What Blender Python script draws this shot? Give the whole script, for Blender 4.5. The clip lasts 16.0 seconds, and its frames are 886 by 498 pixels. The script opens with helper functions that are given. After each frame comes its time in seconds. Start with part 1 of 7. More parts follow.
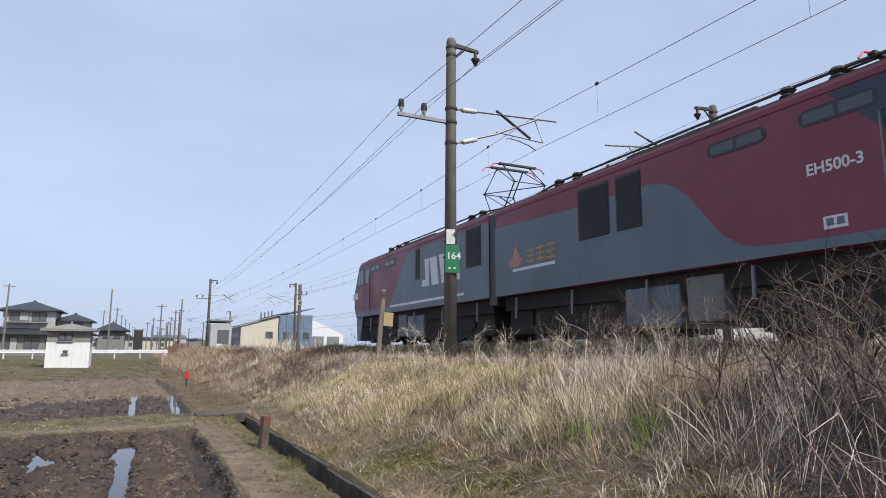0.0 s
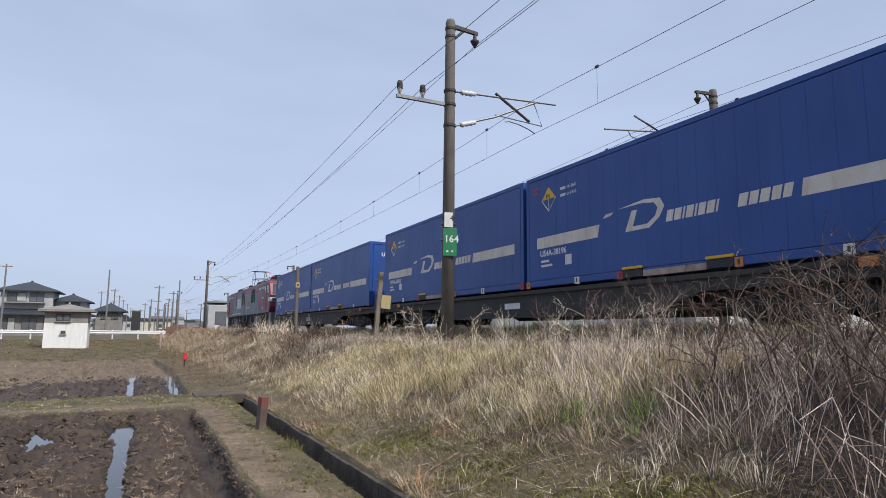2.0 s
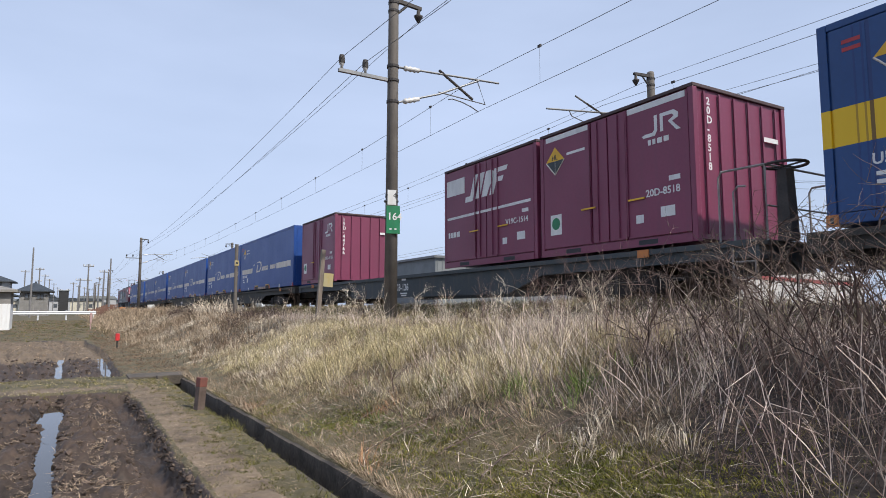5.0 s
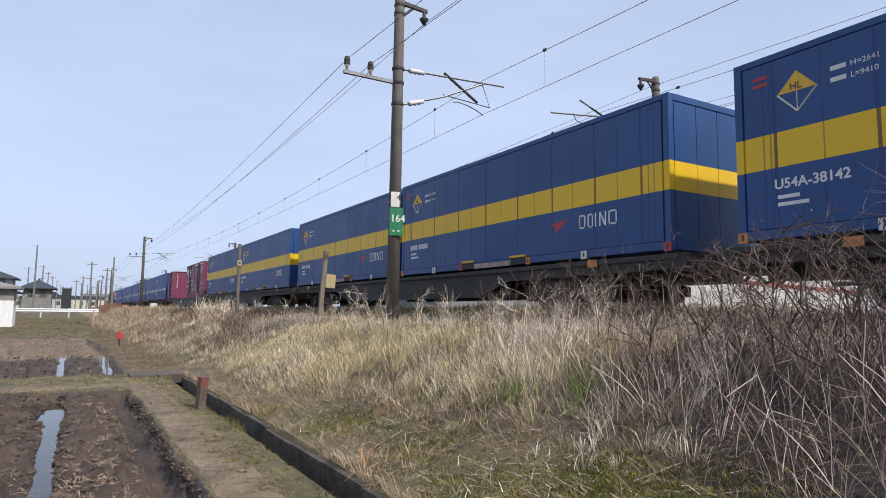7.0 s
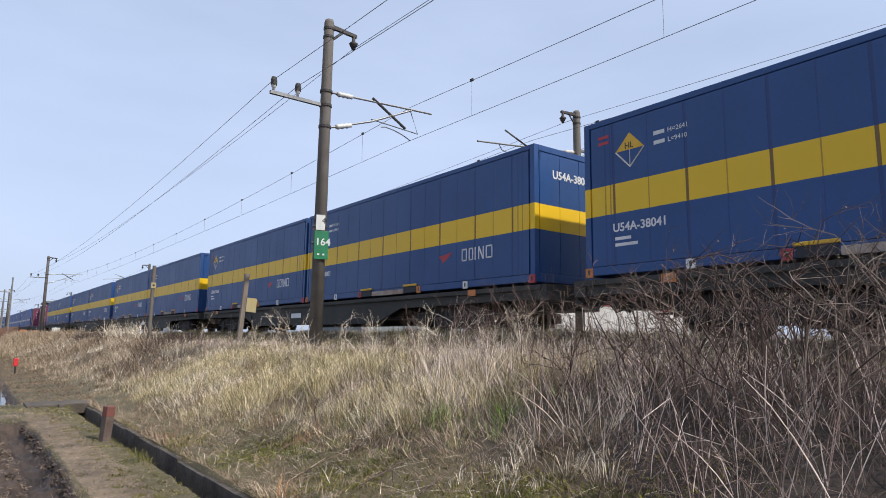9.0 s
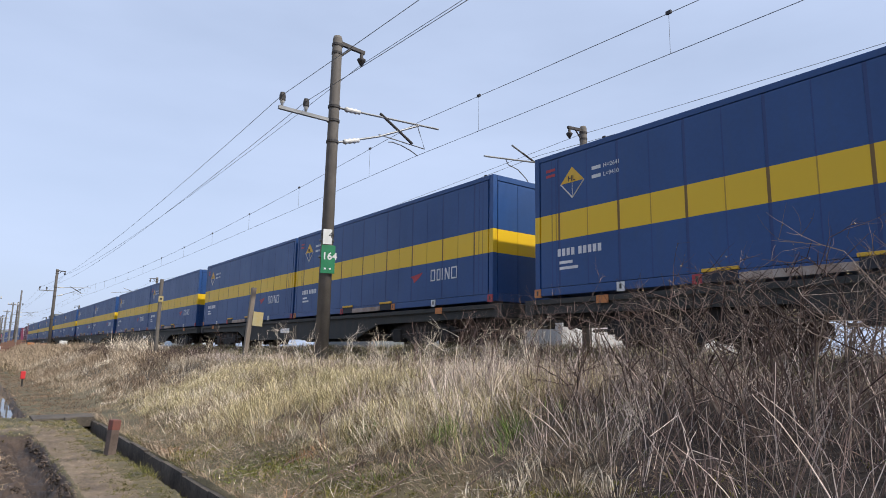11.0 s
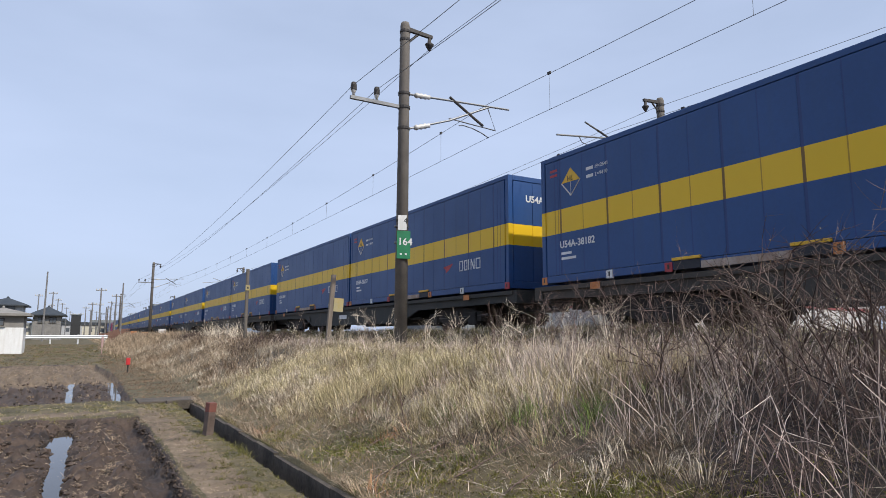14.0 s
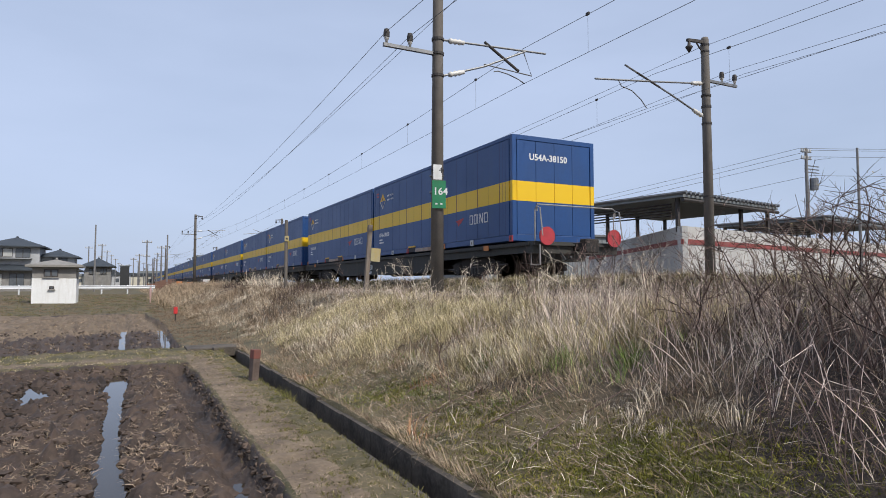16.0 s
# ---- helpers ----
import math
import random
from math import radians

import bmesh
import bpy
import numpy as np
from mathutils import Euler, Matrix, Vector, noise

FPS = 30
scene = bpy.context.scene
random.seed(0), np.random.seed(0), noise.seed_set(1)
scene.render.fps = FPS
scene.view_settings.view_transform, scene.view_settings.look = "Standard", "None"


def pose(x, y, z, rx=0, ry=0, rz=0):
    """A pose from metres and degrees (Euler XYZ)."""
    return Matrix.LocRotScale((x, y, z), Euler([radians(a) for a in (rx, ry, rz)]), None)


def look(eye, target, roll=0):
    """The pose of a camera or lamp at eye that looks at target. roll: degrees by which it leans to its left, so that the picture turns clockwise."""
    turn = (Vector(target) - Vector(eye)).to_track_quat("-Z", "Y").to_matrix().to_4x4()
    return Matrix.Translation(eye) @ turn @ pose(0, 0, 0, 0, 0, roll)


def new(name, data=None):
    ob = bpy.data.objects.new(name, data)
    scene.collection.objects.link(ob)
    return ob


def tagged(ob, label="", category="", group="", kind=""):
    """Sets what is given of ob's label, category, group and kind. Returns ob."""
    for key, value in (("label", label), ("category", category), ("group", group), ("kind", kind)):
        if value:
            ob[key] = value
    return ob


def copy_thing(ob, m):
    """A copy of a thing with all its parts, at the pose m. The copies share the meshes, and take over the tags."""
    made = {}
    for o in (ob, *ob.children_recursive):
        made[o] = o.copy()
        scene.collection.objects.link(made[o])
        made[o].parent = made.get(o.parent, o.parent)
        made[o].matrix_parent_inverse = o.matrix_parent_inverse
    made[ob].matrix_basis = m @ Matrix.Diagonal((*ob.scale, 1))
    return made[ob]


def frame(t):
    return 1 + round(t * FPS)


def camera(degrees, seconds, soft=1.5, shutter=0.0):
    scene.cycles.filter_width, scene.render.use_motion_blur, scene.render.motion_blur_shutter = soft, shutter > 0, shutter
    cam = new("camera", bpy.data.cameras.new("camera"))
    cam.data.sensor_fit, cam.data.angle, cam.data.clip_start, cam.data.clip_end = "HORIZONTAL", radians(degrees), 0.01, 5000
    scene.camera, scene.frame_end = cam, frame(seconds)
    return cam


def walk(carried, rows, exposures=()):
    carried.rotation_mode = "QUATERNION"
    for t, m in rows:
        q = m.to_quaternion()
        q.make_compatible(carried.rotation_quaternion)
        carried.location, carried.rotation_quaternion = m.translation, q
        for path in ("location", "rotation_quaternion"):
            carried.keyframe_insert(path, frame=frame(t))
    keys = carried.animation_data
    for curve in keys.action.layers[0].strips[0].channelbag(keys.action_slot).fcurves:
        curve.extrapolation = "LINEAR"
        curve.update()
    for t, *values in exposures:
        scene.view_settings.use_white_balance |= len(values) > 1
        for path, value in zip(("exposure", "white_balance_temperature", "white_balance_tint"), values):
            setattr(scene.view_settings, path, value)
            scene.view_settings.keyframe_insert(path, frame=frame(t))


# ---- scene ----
EYE = (0.0, 0.0, 1.45)
cam = camera(70.1, 16.0, soft=0.9)
# seconds, yaw, pitch, roll of a hand-held camera that only pans
PATH = [
    (0.0, -25.32, 9.06, -0.08),
    (0.5, -24.53, 8.26, 0.21),
    (1.0, -24.87, 8.61, -0.62),
    (1.5, -25.32, 8.33, -0.71),
    (2.0, -25.57, 7.53, -0.43),
    (2.5, -27.38, 6.50, -0.41),
    (3.0, -28.31, 5.05, -0.15),
    (3.5, -29.28, 5.27, -0.73),
    (4.0, -30.43, 4.47, -0.74),
    (4.5, -30.09, 5.06, 0.58),
    (5.0, -30.69, 5.53, 0.07),
    (5.2, -30.97, 5.71, -0.25),
    (7.3, -30.50, 5.77, -0.70),
    (7.5, -32.53, 7.43, -0.58),
    (8.0, -35.77, 8.37, -1.16),
    (8.5, -36.47, 7.95, -1.02),
    (9.0, -37.28, 8.10, -0.72),
    (9.2, -36.85, 8.78, -0.72),
    (11.5, -36.56, 9.51, -1.25),
    (12.0, -35.86, 9.31, -1.40),
    (12.5, -35.25, 9.04, -1.28),
    (13.0, -33.81, 8.53, -1.77),
    (13.5, -33.57, 9.17, -1.54),
    (14.0, -29.78, 7.81, -0.15),
    (14.5, -29.06, 5.02, -0.57),
    (15.0, -28.85, 3.39, 0.50),
    (15.5, -28.11, 3.45, -0.04),
    (16.0, -26.50, 3.23, 0.06),
]
walk(cam, [(t, pose(*EYE, 90 + pitch, roll, yaw)) for t, yaw, pitch, roll in PATH],
     [(0.0, 0.12), (1.5, 0.0), (4.5, 0.15), (9.0, 0.2), (12.5, 0.15), (15.0, 0.05), (16.0, 0.0)])

# ---- light ----
SUN_EL, SUN_AZ = radians(47), radians(20)
to_sun = Vector((math.sin(SUN_AZ) * math.cos(SUN_EL), -math.cos(SUN_AZ) * math.cos(SUN_EL), math.sin(SUN_EL)))
world = bpy.data.worlds.new("world")
scene.world = world
world.use_nodes = True
wn, wl = world.node_tree.nodes, world.node_tree.links
wn.clear()
sky = wn.new("ShaderNodeTexSky")
sky.sky_type, sky.sun_disc = "NISHITA", False
sky.sun_elevation, sky.sun_rotation = SUN_EL, math.pi - SUN_AZ
sky.air_density, sky.dust_density, sky.ozone_density = 1.0, 2.5, 1.5
veil = wn.new("ShaderNodeMix")
veil.data_type = "RGBA"
cloud = wn.new("ShaderNodeTexNoise")
cloud.inputs["Scale"].default_value = 1.6
cloud.inputs["Detail"].default_value = 5
co = wn.new("ShaderNodeTexCoord")
stretch = wn.new("ShaderNodeMapping")
stretch.inputs["Scale"].default_value = (1, 1, 3.5)
span = wn.new("ShaderNodeMapRange")
span.inputs["From Min"].default_value, span.inputs["From Max"].default_value = 0.3, 0.75
span.inputs["To Min"].default_value, span.inputs["To Max"].default_value = 0.62, 0.86
wl.new(co.outputs["Generated"], stretch.inputs[0])
wl.new(stretch.outputs[0], cloud.inputs["Vector"])
wl.new(cloud.outputs[0], span.inputs[0])
wl.new(span.outputs[0], veil.inputs[0])
wl.new(sky.outputs[0], veil.inputs[6])
veil.inputs[7].default_value = (5.9, 7.0, 9.5, 1)
bg = wn.new("ShaderNodeBackground")
bg.inputs[1].default_value = 0.1
wl.new(veil.outputs[2], bg.inputs[0])
wl.new(bg.outputs[0], wn.new("ShaderNodeOutputWorld").inputs[0])
sun = new("sun", bpy.data.lights.new("sun", "SUN"))
sun.data.energy, sun.data.angle, sun.data.color = 3.7, radians(1.2), (1.0, 0.95, 0.87)
sun.matrix_world = look(to_sun * 50, (0, 0, 0))

# ---- materials ----
MATS = {}


def mat(name, a, b=None, scale=4.0, fine=40.0, rough=0.7, metal=0.0, bump=0.15, island=False, stretch=(1, 1, 1), dirt=None, coat=0.0):
    """A surface of two tones: broad stains and fine grain, some relief."""
    if name in MATS:
        return MATS[name]
    m = bpy.data.materials.new(name)
    m.use_nodes = True
    n, l = m.node_tree.nodes, m.node_tree.links
    p = n["Principled BSDF"]
    b = b or tuple(c * 0.8 for c in a)
    tc, mp = n.new("ShaderNodeTexCoord"), n.new("ShaderNodeMapping")
    mp.inputs["Scale"].default_value = stretch
    l.new(tc.outputs["Object"], mp.inputs[0])
    n1, n2 = n.new("ShaderNodeTexNoise"), n.new("ShaderNodeTexNoise")
    for x, s, d in ((n1, scale, 5), (n2, fine, 3)):
        x.inputs["Scale"].default_value, x.inputs["Detail"].default_value = s, d
        l.new(mp.outputs[0], x.inputs["Vector"])
    add = n.new("ShaderNodeMath")
    add.operation = "MULTIPLY_ADD"
    add.inputs[1].default_value = 0.45
    l.new(n2.outputs[0], add.inputs[0])
    l.new(n1.outputs[0], add.inputs[2])
    rng = n.new("ShaderNodeMapRange")
    rng.inputs["From Min"].default_value, rng.inputs["From Max"].default_value = 0.5, 0.95
    l.new(add.outputs[0], rng.inputs[0])
    mix = n.new("ShaderNodeMix")
    mix.data_type = "RGBA"
    mix.inputs[6].default_value, mix.inputs[7].default_value = (*a, 1), (*b, 1)
    l.new(rng.outputs[0], mix.inputs[0])
    col = mix.outputs[2]
    if dirt:
        n3 = n.new("ShaderNodeTexNoise")
        mp3 = n.new("ShaderNodeMapping")
        mp3.inputs["Scale"].default_value = (3.0, 3.0, 0.35)
        l.new(tc.outputs["Object"], mp3.inputs[0])
        l.new(mp3.outputs[0], n3.inputs["Vector"])
        n3.inputs["Scale"].default_value, n3.inputs["Detail"].default_value = 2.2, 6
        r3 = n.new("ShaderNodeMapRange")
        r3.inputs["From Min"].default_value, r3.inputs["From Max"].default_value = 0.5, 0.85
        r3.inputs["To Max"].default_value = 0.55
        l.new(n3.outputs[0], r3.inputs[0])
        m3 = n.new("ShaderNodeMix")
        m3.data_type = "RGBA"
        m3.inputs[7].default_value = (*dirt, 1)
        l.new(r3.outputs[0], m3.inputs[0])
        l.new(col, m3.inputs[6])
        col = m3.outputs[2]
    if island:
        geo = n.new("ShaderNodeNewGeometry")
        h = n.new("ShaderNodeHueSaturation")
        rr = n.new("ShaderNodeMapRange")
        rr.inputs["To Min"].default_value, rr.inputs["To Max"].default_value = 0.4, 1.5
        l.new(geo.outputs["Random Per Island"], rr.inputs[0])
        l.new(rr.outputs[0], h.inputs["Value"])
        l.new(col, h.inputs["Color"])
        col = h.outputs[0]
    l.new(col, p.inputs["Base Color"])
    rr = n.new("ShaderNodeMapRange")
    rr.inputs["To Min"].default_value, rr.inputs["To Max"].default_value = max(0.03, rough - 0.1), min(1, rough + 0.12)
    l.new(n1.outputs[0], rr.inputs[0])
    l.new(rr.outputs[0], p.inputs["Roughness"])
    p.inputs["Metallic"].default_value = metal
    p.inputs["Coat Weight"].default_value = coat
    if bump:
        bp = n.new("ShaderNodeBump")
        bp.inputs["Strength"].default_value, bp.inputs["Distance"].default_value = bump, 0.02
        l.new(add.outputs[0], bp.inputs["Height"])
        l.new(bp.outputs[0], p.inputs["Normal"])
    MATS[name] = m
    return m


# ---- mesh tools ----
class Geo:
    """Collects faces of one mesh."""

    def __init__(self):
        self.v, self.f = [], []

    def add(self, vs, fs):
        o = len(self.v)
        self.v += [tuple(p) for p in vs]
        self.f += [tuple(i + o for i in f) for f in fs]
        return self

    def box(self, x0, x1, y0, y1, z0, z1):
        return self.add([(x, y, z) for z in (z0, z1) for y in (y0, y1) for x in (x0, x1)],
                        [(0, 2, 3, 1), (4, 5, 7, 6), (0, 1, 5, 4), (2, 6, 7, 3), (0, 4, 6, 2), (1, 3, 7, 5)])

    def tube(self, pts, r, seg=8, cap=True):
        """A round bar along pts; r is one radius or one per point."""
        pts = [Vector(p) for p in pts]
        rs = r if isinstance(r, (list, tuple)) else [r] * len(pts)
        vs, fs = [], []
        for i, p in enumerate(pts):
            d = (pts[min(i + 1, len(pts) - 1)] - pts[max(i - 1, 0)]).normalized()
            s = d.cross(Vector((0, 0, 1)) if abs(d.z) < 0.95 else Vector((1, 0, 0))).normalized()
            u = s.cross(d)
            for k in range(seg):
                a = 2 * math.pi * k / seg
                vs.append(p + (s * math.cos(a) + u * math.sin(a)) * rs[i])
        for i in range(len(pts) - 1):
            for k in range(seg):
                a, b = i * seg + k, i * seg + (k + 1) % seg
                fs.append((a, b, b + seg, a + seg))
        if cap:
            fs.append(tuple(range(seg))[::-1])
            fs.append(tuple(range((len(pts) - 1) * seg, len(pts) * seg)))
        return self.add(vs, fs)

    def prism(self, poly, axis, lo, hi):
        """A flat polygon (two coordinates a corner) drawn out along an axis."""
        n = len(poly)

        def at(p, q):
            return {"x": (q, p[0], p[1]), "y": (p[0], q, p[1]), "z": (p[0], p[1], q)}[axis]

        return self.add([at(p, lo) for p in poly] + [at(p, hi) for p in poly],
                        [tuple(range(n))[::-1], tuple(range(n, 2 * n))] + [(i, (i + 1) % n, n + (i + 1) % n, n + i) for i in range(n)])

    def mesh(self, name, material, smooth=False):
        me = bpy.data.meshes.new(name)
        me.from_pydata(self.v, [], self.f)
        bm = bmesh.new()
        bm.from_mesh(me)
        bmesh.ops.recalc_face_normals(bm, faces=bm.faces)
        bm.to_mesh(me)
        bm.free()
        if smooth:
            me.shade_smooth()
        me.materials.append(material)
        return me


def part(name, g, material, parent=None, label="", smooth=False, at=None, bevel=0.0):
    """Links a Geo (or a shared mesh) as one object, under parent if there is one."""
    me = g.mesh(name, material, smooth) if isinstance(g, Geo) else g
    ob = new(name, me)
    if parent:
        ob.parent = parent
    if at is not None:
        ob.matrix_basis = at
    if bevel:
        b = ob.modifiers.new("bevel", "BEVEL")
        b.width, b.segments, b.limit_method = bevel, 2, "ANGLE"
    return tagged(ob, label)


def thing(name, label, category, group="", kind="", at=None):
    ob = new(name)
    ob.empty_display_size = 0.2
    if at is not None:
        ob.matrix_basis = at
    return tagged(ob, label, category, group, kind)


TEXTS = {}


def text_mesh(words, size, material, bold=0.0, shear=0.0):
    """Letters of the built-in font as a mesh in the plane x, z, that reads along +x; its left end is at 0."""
    key = (words, size, material.name, bold, shear)
    if key in TEXTS:
        return TEXTS[key]
    cu = bpy.data.curves.new("letters", "FONT")
    cu.body, cu.size, cu.extrude, cu.offset, cu.resolution_u, cu.shear = words, size, 0.002, bold, 3, shear
    tmp = bpy.data.objects.new("letters", cu)
    me = bpy.data.meshes.new_from_object(tmp)
    bpy.data.objects.remove(tmp)
    me.transform(pose(0, 0, 0, 90, 0, 0))
    me.materials.clear()
    me.materials.append(material)
    TEXTS[key] = me
    return me

# ---- ground ----
RAIL = 1.45
TRACK_X = (9.45, 13.35)
WATER = -0.135


def smooth(a, b, x):
    t = np.clip((x - a) / (b - a), 0, 1)
    return t * t * (3 - 2 * t)


def wobble(x, y, s, seed):
    """Cheap smooth noise, about -1 to 1, on arrays."""
    r = np.random.RandomState(seed)
    out = 0.0
    for k in range(6):
        a, p = r.uniform(0, 2 * math.pi), r.uniform(0, 6.28)
        q = s * (0.6 + 0.35 * k)
        out = out + np.sin((x * math.cos(a) + y * math.sin(a)) * q + p + 1.3 * np.sin((x * math.sin(a) - y * math.cos(a)) * q * 0.7 + p)) / (1 + 0.35 * k)
    return out / 3.2


def in_field(x, y):
    """1 inside the two ploughed fields, 0 on the banks between them."""
    e = 0.10 * wobble(x, y, 2.3, 5)
    near = smooth(1.05, 0.985, x + e * 0.6) * smooth(12.9, 12.5, y + e)
    far = smooth(1.17, 1.06, x + e * 0.4 - 0.12 * smooth(18, 25, y) + 0.4 * smooth(25, 36, y)) * smooth(15.7, 16.1, y + e) * smooth(36, 35.3, y + e)
    return np.maximum(near, far) * smooth(-45, -44, x)


def height(x, y):
    x, y = np.asarray(x, float), np.asarray(y, float)
    h = 0.03 * wobble(x, y, 0.9, 1) + 0.012 * wobble(x, y, 4.0, 2)
    # land rises gently towards the road
    h = h + 0.35 * smooth(36, 46, y) * smooth(6, 2, x) + 0.3 * smooth(46, 62, y) * smooth(6, 2, x)
    f = in_field(x, y)
    flat = (1 - 0.8 * np.exp(-((x - 0.78) / 0.22) ** 2)) * (1 - 0.75 * np.exp(-((x + 0.1) / 0.16) ** 2))
    clod = 0.06 * flat * np.abs(wobble(x, y, 9.0, 3)) + 0.04 * flat * wobble(x, y, 21.0, 4) + 0.02 * wobble(x, y, 3.0, 6)
    rut = 0.13 * np.exp(-((x + 0.08 + 0.05 * wobble(x * 0, y, 0.8, 7)) / 0.105) ** 2) * (1.0 + 0.3 * wobble(x * 0, y, 1.1, 8))
    rut = rut + 0.10 * np.exp(-((x + 1.15 + 0.1 * wobble(x * 0, y, 0.7, 9)) / 0.22) ** 2) * smooth(0.0, 0.5, wobble(x, y, 0.8, 10))
    rut = rut + 0.15 * np.exp(-((x - 0.85 - 0.13 * (y > 14.5) - 0.12 * smooth(18, 25, y) + 0.4 * smooth(25, 36, y)) / 0.16) ** 2) * (1 + 0.25 * wobble(x * 0, y, 1.4, 15))
    # two shallow pools beside the long one
    for px, py, ax, ay in ((-0.45, 10.8, 0.24, 0.30), (-0.78, 10.5, 0.24, 0.22), (-1.3, 10.7, 0.34, 0.22), (-0.12, 11.2, 0.16, 0.7)):
        rut = rut + 0.17 * np.exp(-((x - px) / ax) ** 2 - ((y - py) / ay) ** 2)
    rut = rut + 0.09 * np.exp(-((x + 2.9) / 0.25) ** 2) * smooth(-0.1, 0.4, wobble(x, y, 0.7, 11))
    h = h + f * (-0.09 + clod - rut * (1 + 0.3 * wobble(x, y, 6, 12)))
    # embankment of the railway
    bank = 1.20 * smooth(2.0, 6.5 - 1.3 * smooth(18, 34, y), x + 0.25 * wobble(x, y, 0.5, 13))
    h = h * smooth(3.5, 2.0, x) + bank + 0.05 * wobble(x, y, 1.7, 14) * smooth(2.4, 3.2, x) * smooth(8.3, 7.2, x)
    # ballast bed of the two tracks
    bed = smooth(7.2, 8.0, x) * smooth(15.6, 14.8, x)
    h = h + bed * 0.07
    # grown-over shoulder in front of the near track
    h = h + (0.33 + 0.07 * wobble(x, y, 1.1, 16)) * np.exp(-((x - 7.35) / 0.42) ** 2) * smooth(60, 30, y)
    # concrete channel at the toe
    slot = (x > 1.86) & (x < 2.24) & (y < 15.2) & (y > -30)
    h = np.where(slot, -0.45, h)
    return h


def axis(parts):
    out = []
    for a, b, s in parts:
        out += list(np.arange(a, b - 1e-6, s))
    return np.array(sorted(set(np.round(out + [parts[-1][1]], 4))))


gx = axis([(-2500, -400, 300), (-400, -60, 34), (-60, -16, 2.2), (-16, -6, 0.5), (-6, -3, 0.15), (-3, 0.75, 0.05), (0.75, 1.1, 0.022), (1.1, 1.8, 0.05), (1.8, 2.3, 0.03), (2.3, 8.4, 0.16), (8.4, 15, 0.5),
           (15, 30, 1.0), (30, 120, 9), (120, 500, 40), (500, 2500, 300)])
gy = axis([(-2500, -400, 300), (-400, -30, 20), (-30, -2, 1.0), (-2, 3, 0.3), (3, 13.2, 0.06), (13.2, 36.6, 0.22), (36.6, 80, 0.8), (80, 400, 8), (400, 2500, 300)])
X, Y = np.meshgrid(gx, gy)
Z = height(X, Y)
rough = np.random.RandomState(3).normal(0, 1, Z.shape)
rough = rough + 0.8 * np.roll(rough, 1, 0) + 0.8 * np.roll(rough, 1, 1)
Z = Z + rough * (0.023 * in_field(X, Y) + 0.006) * (np.abs(Y) < 40) * (X < 2.2) * (X > -16) * (1 - 0.7 * np.exp(-((X - 0.86) / 0.15) ** 2)) * (1 - 0.7 * np.exp(-((X + 0.1) / 0.15) ** 2))
nx, ny = len(gx), len(gy)
idx = np.arange(nx * ny).reshape(ny, nx)
quads = np.stack([idx[:-1, :-1], idx[:-1, 1:], idx[1:, 1:], idx[1:, :-1]], -1).reshape(-1, 4)
ground_mesh = bpy.data.meshes.new("ground")
ground_mesh.from_pydata(np.stack([X, Y, Z], -1).reshape(-1, 3).tolist(), [], quads.tolist())
soil = mat("wet_soil", (0.022, 0.0145, 0.0105), (0.088, 0.058, 0.041), 1.7, 26, 0.72, bump=0.8)
dry_soil = mat("dry_soil", (0.085, 0.06, 0.04), (0.215, 0.16, 0.108), 2.2, 24, 0.95, bump=0.5)
turf = mat("turf", (0.046, 0.042, 0.017), (0.145, 0.112, 0.062), 1.6, 16, 0.95, bump=0.6)
thatch = mat("thatch", (0.03, 0.023, 0.015), (0.12, 0.092, 0.058), 0.9, 18, 0.95, bump=0.6)
ballast_mat = mat("ballast_bed", (0.10, 0.085, 0.07), (0.22, 0.19, 0.16), 3, 30, 0.95, bump=0.8)
# near-black soil: the thicket's shade is put into its colour
shaded_soil = mat("shaded_soil", (0.014, 0.010, 0.008), (0.05, 0.036, 0.028), 1.8, 20, 0.95, bump=0.8)
for m in (soil, dry_soil, turf, thatch, ballast_mat, shaded_soil):
    ground_mesh.materials.append(m)
cx, cy = (X[:-1, :-1] + X[1:, 1:]) / 2, (Y[:-1, :-1] + Y[1:, 1:]) / 2
kind = np.full(cx.shape, 2)
kind[(in_field(cx, cy) > 0.06)] = 0
far_field = (cy > 15) & (in_field(cx, cy) > 0.3)
kind[far_field & (0.6 * wobble(cx, cy, 0.5, 21) + smooth(19, 25, cy) > 0.4)] = 1
track_path = (np.abs(cx - 1.32 - 0.05 * wobble(cx, cy, 1.0, 22)) < 0.24) & (cy < 14)
track_path |= (np.abs(cy - 13.6) < 0.35) & (cx < 1.0)
kind[track_path] = 1
kind[(cx > 2.24)] = 3
kind[(cx > 2.24) & (cx + 0.5 * wobble(cx, cy, 1.2, 24) < 3.6)] = 2
# slope under the thicket, darkened by colour as if in its shade
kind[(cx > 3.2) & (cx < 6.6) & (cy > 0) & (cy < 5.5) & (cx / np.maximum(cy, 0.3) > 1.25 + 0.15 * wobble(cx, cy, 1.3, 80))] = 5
kind[(cx > 7.6) & (cx < 15.4)] = 4
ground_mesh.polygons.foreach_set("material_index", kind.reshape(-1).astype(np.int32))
ground_mesh.shade_smooth()
ground = tagged(new("ground", ground_mesh), "muddy ploughed field, grassy bank and railway embankment", "ground", kind="structure")

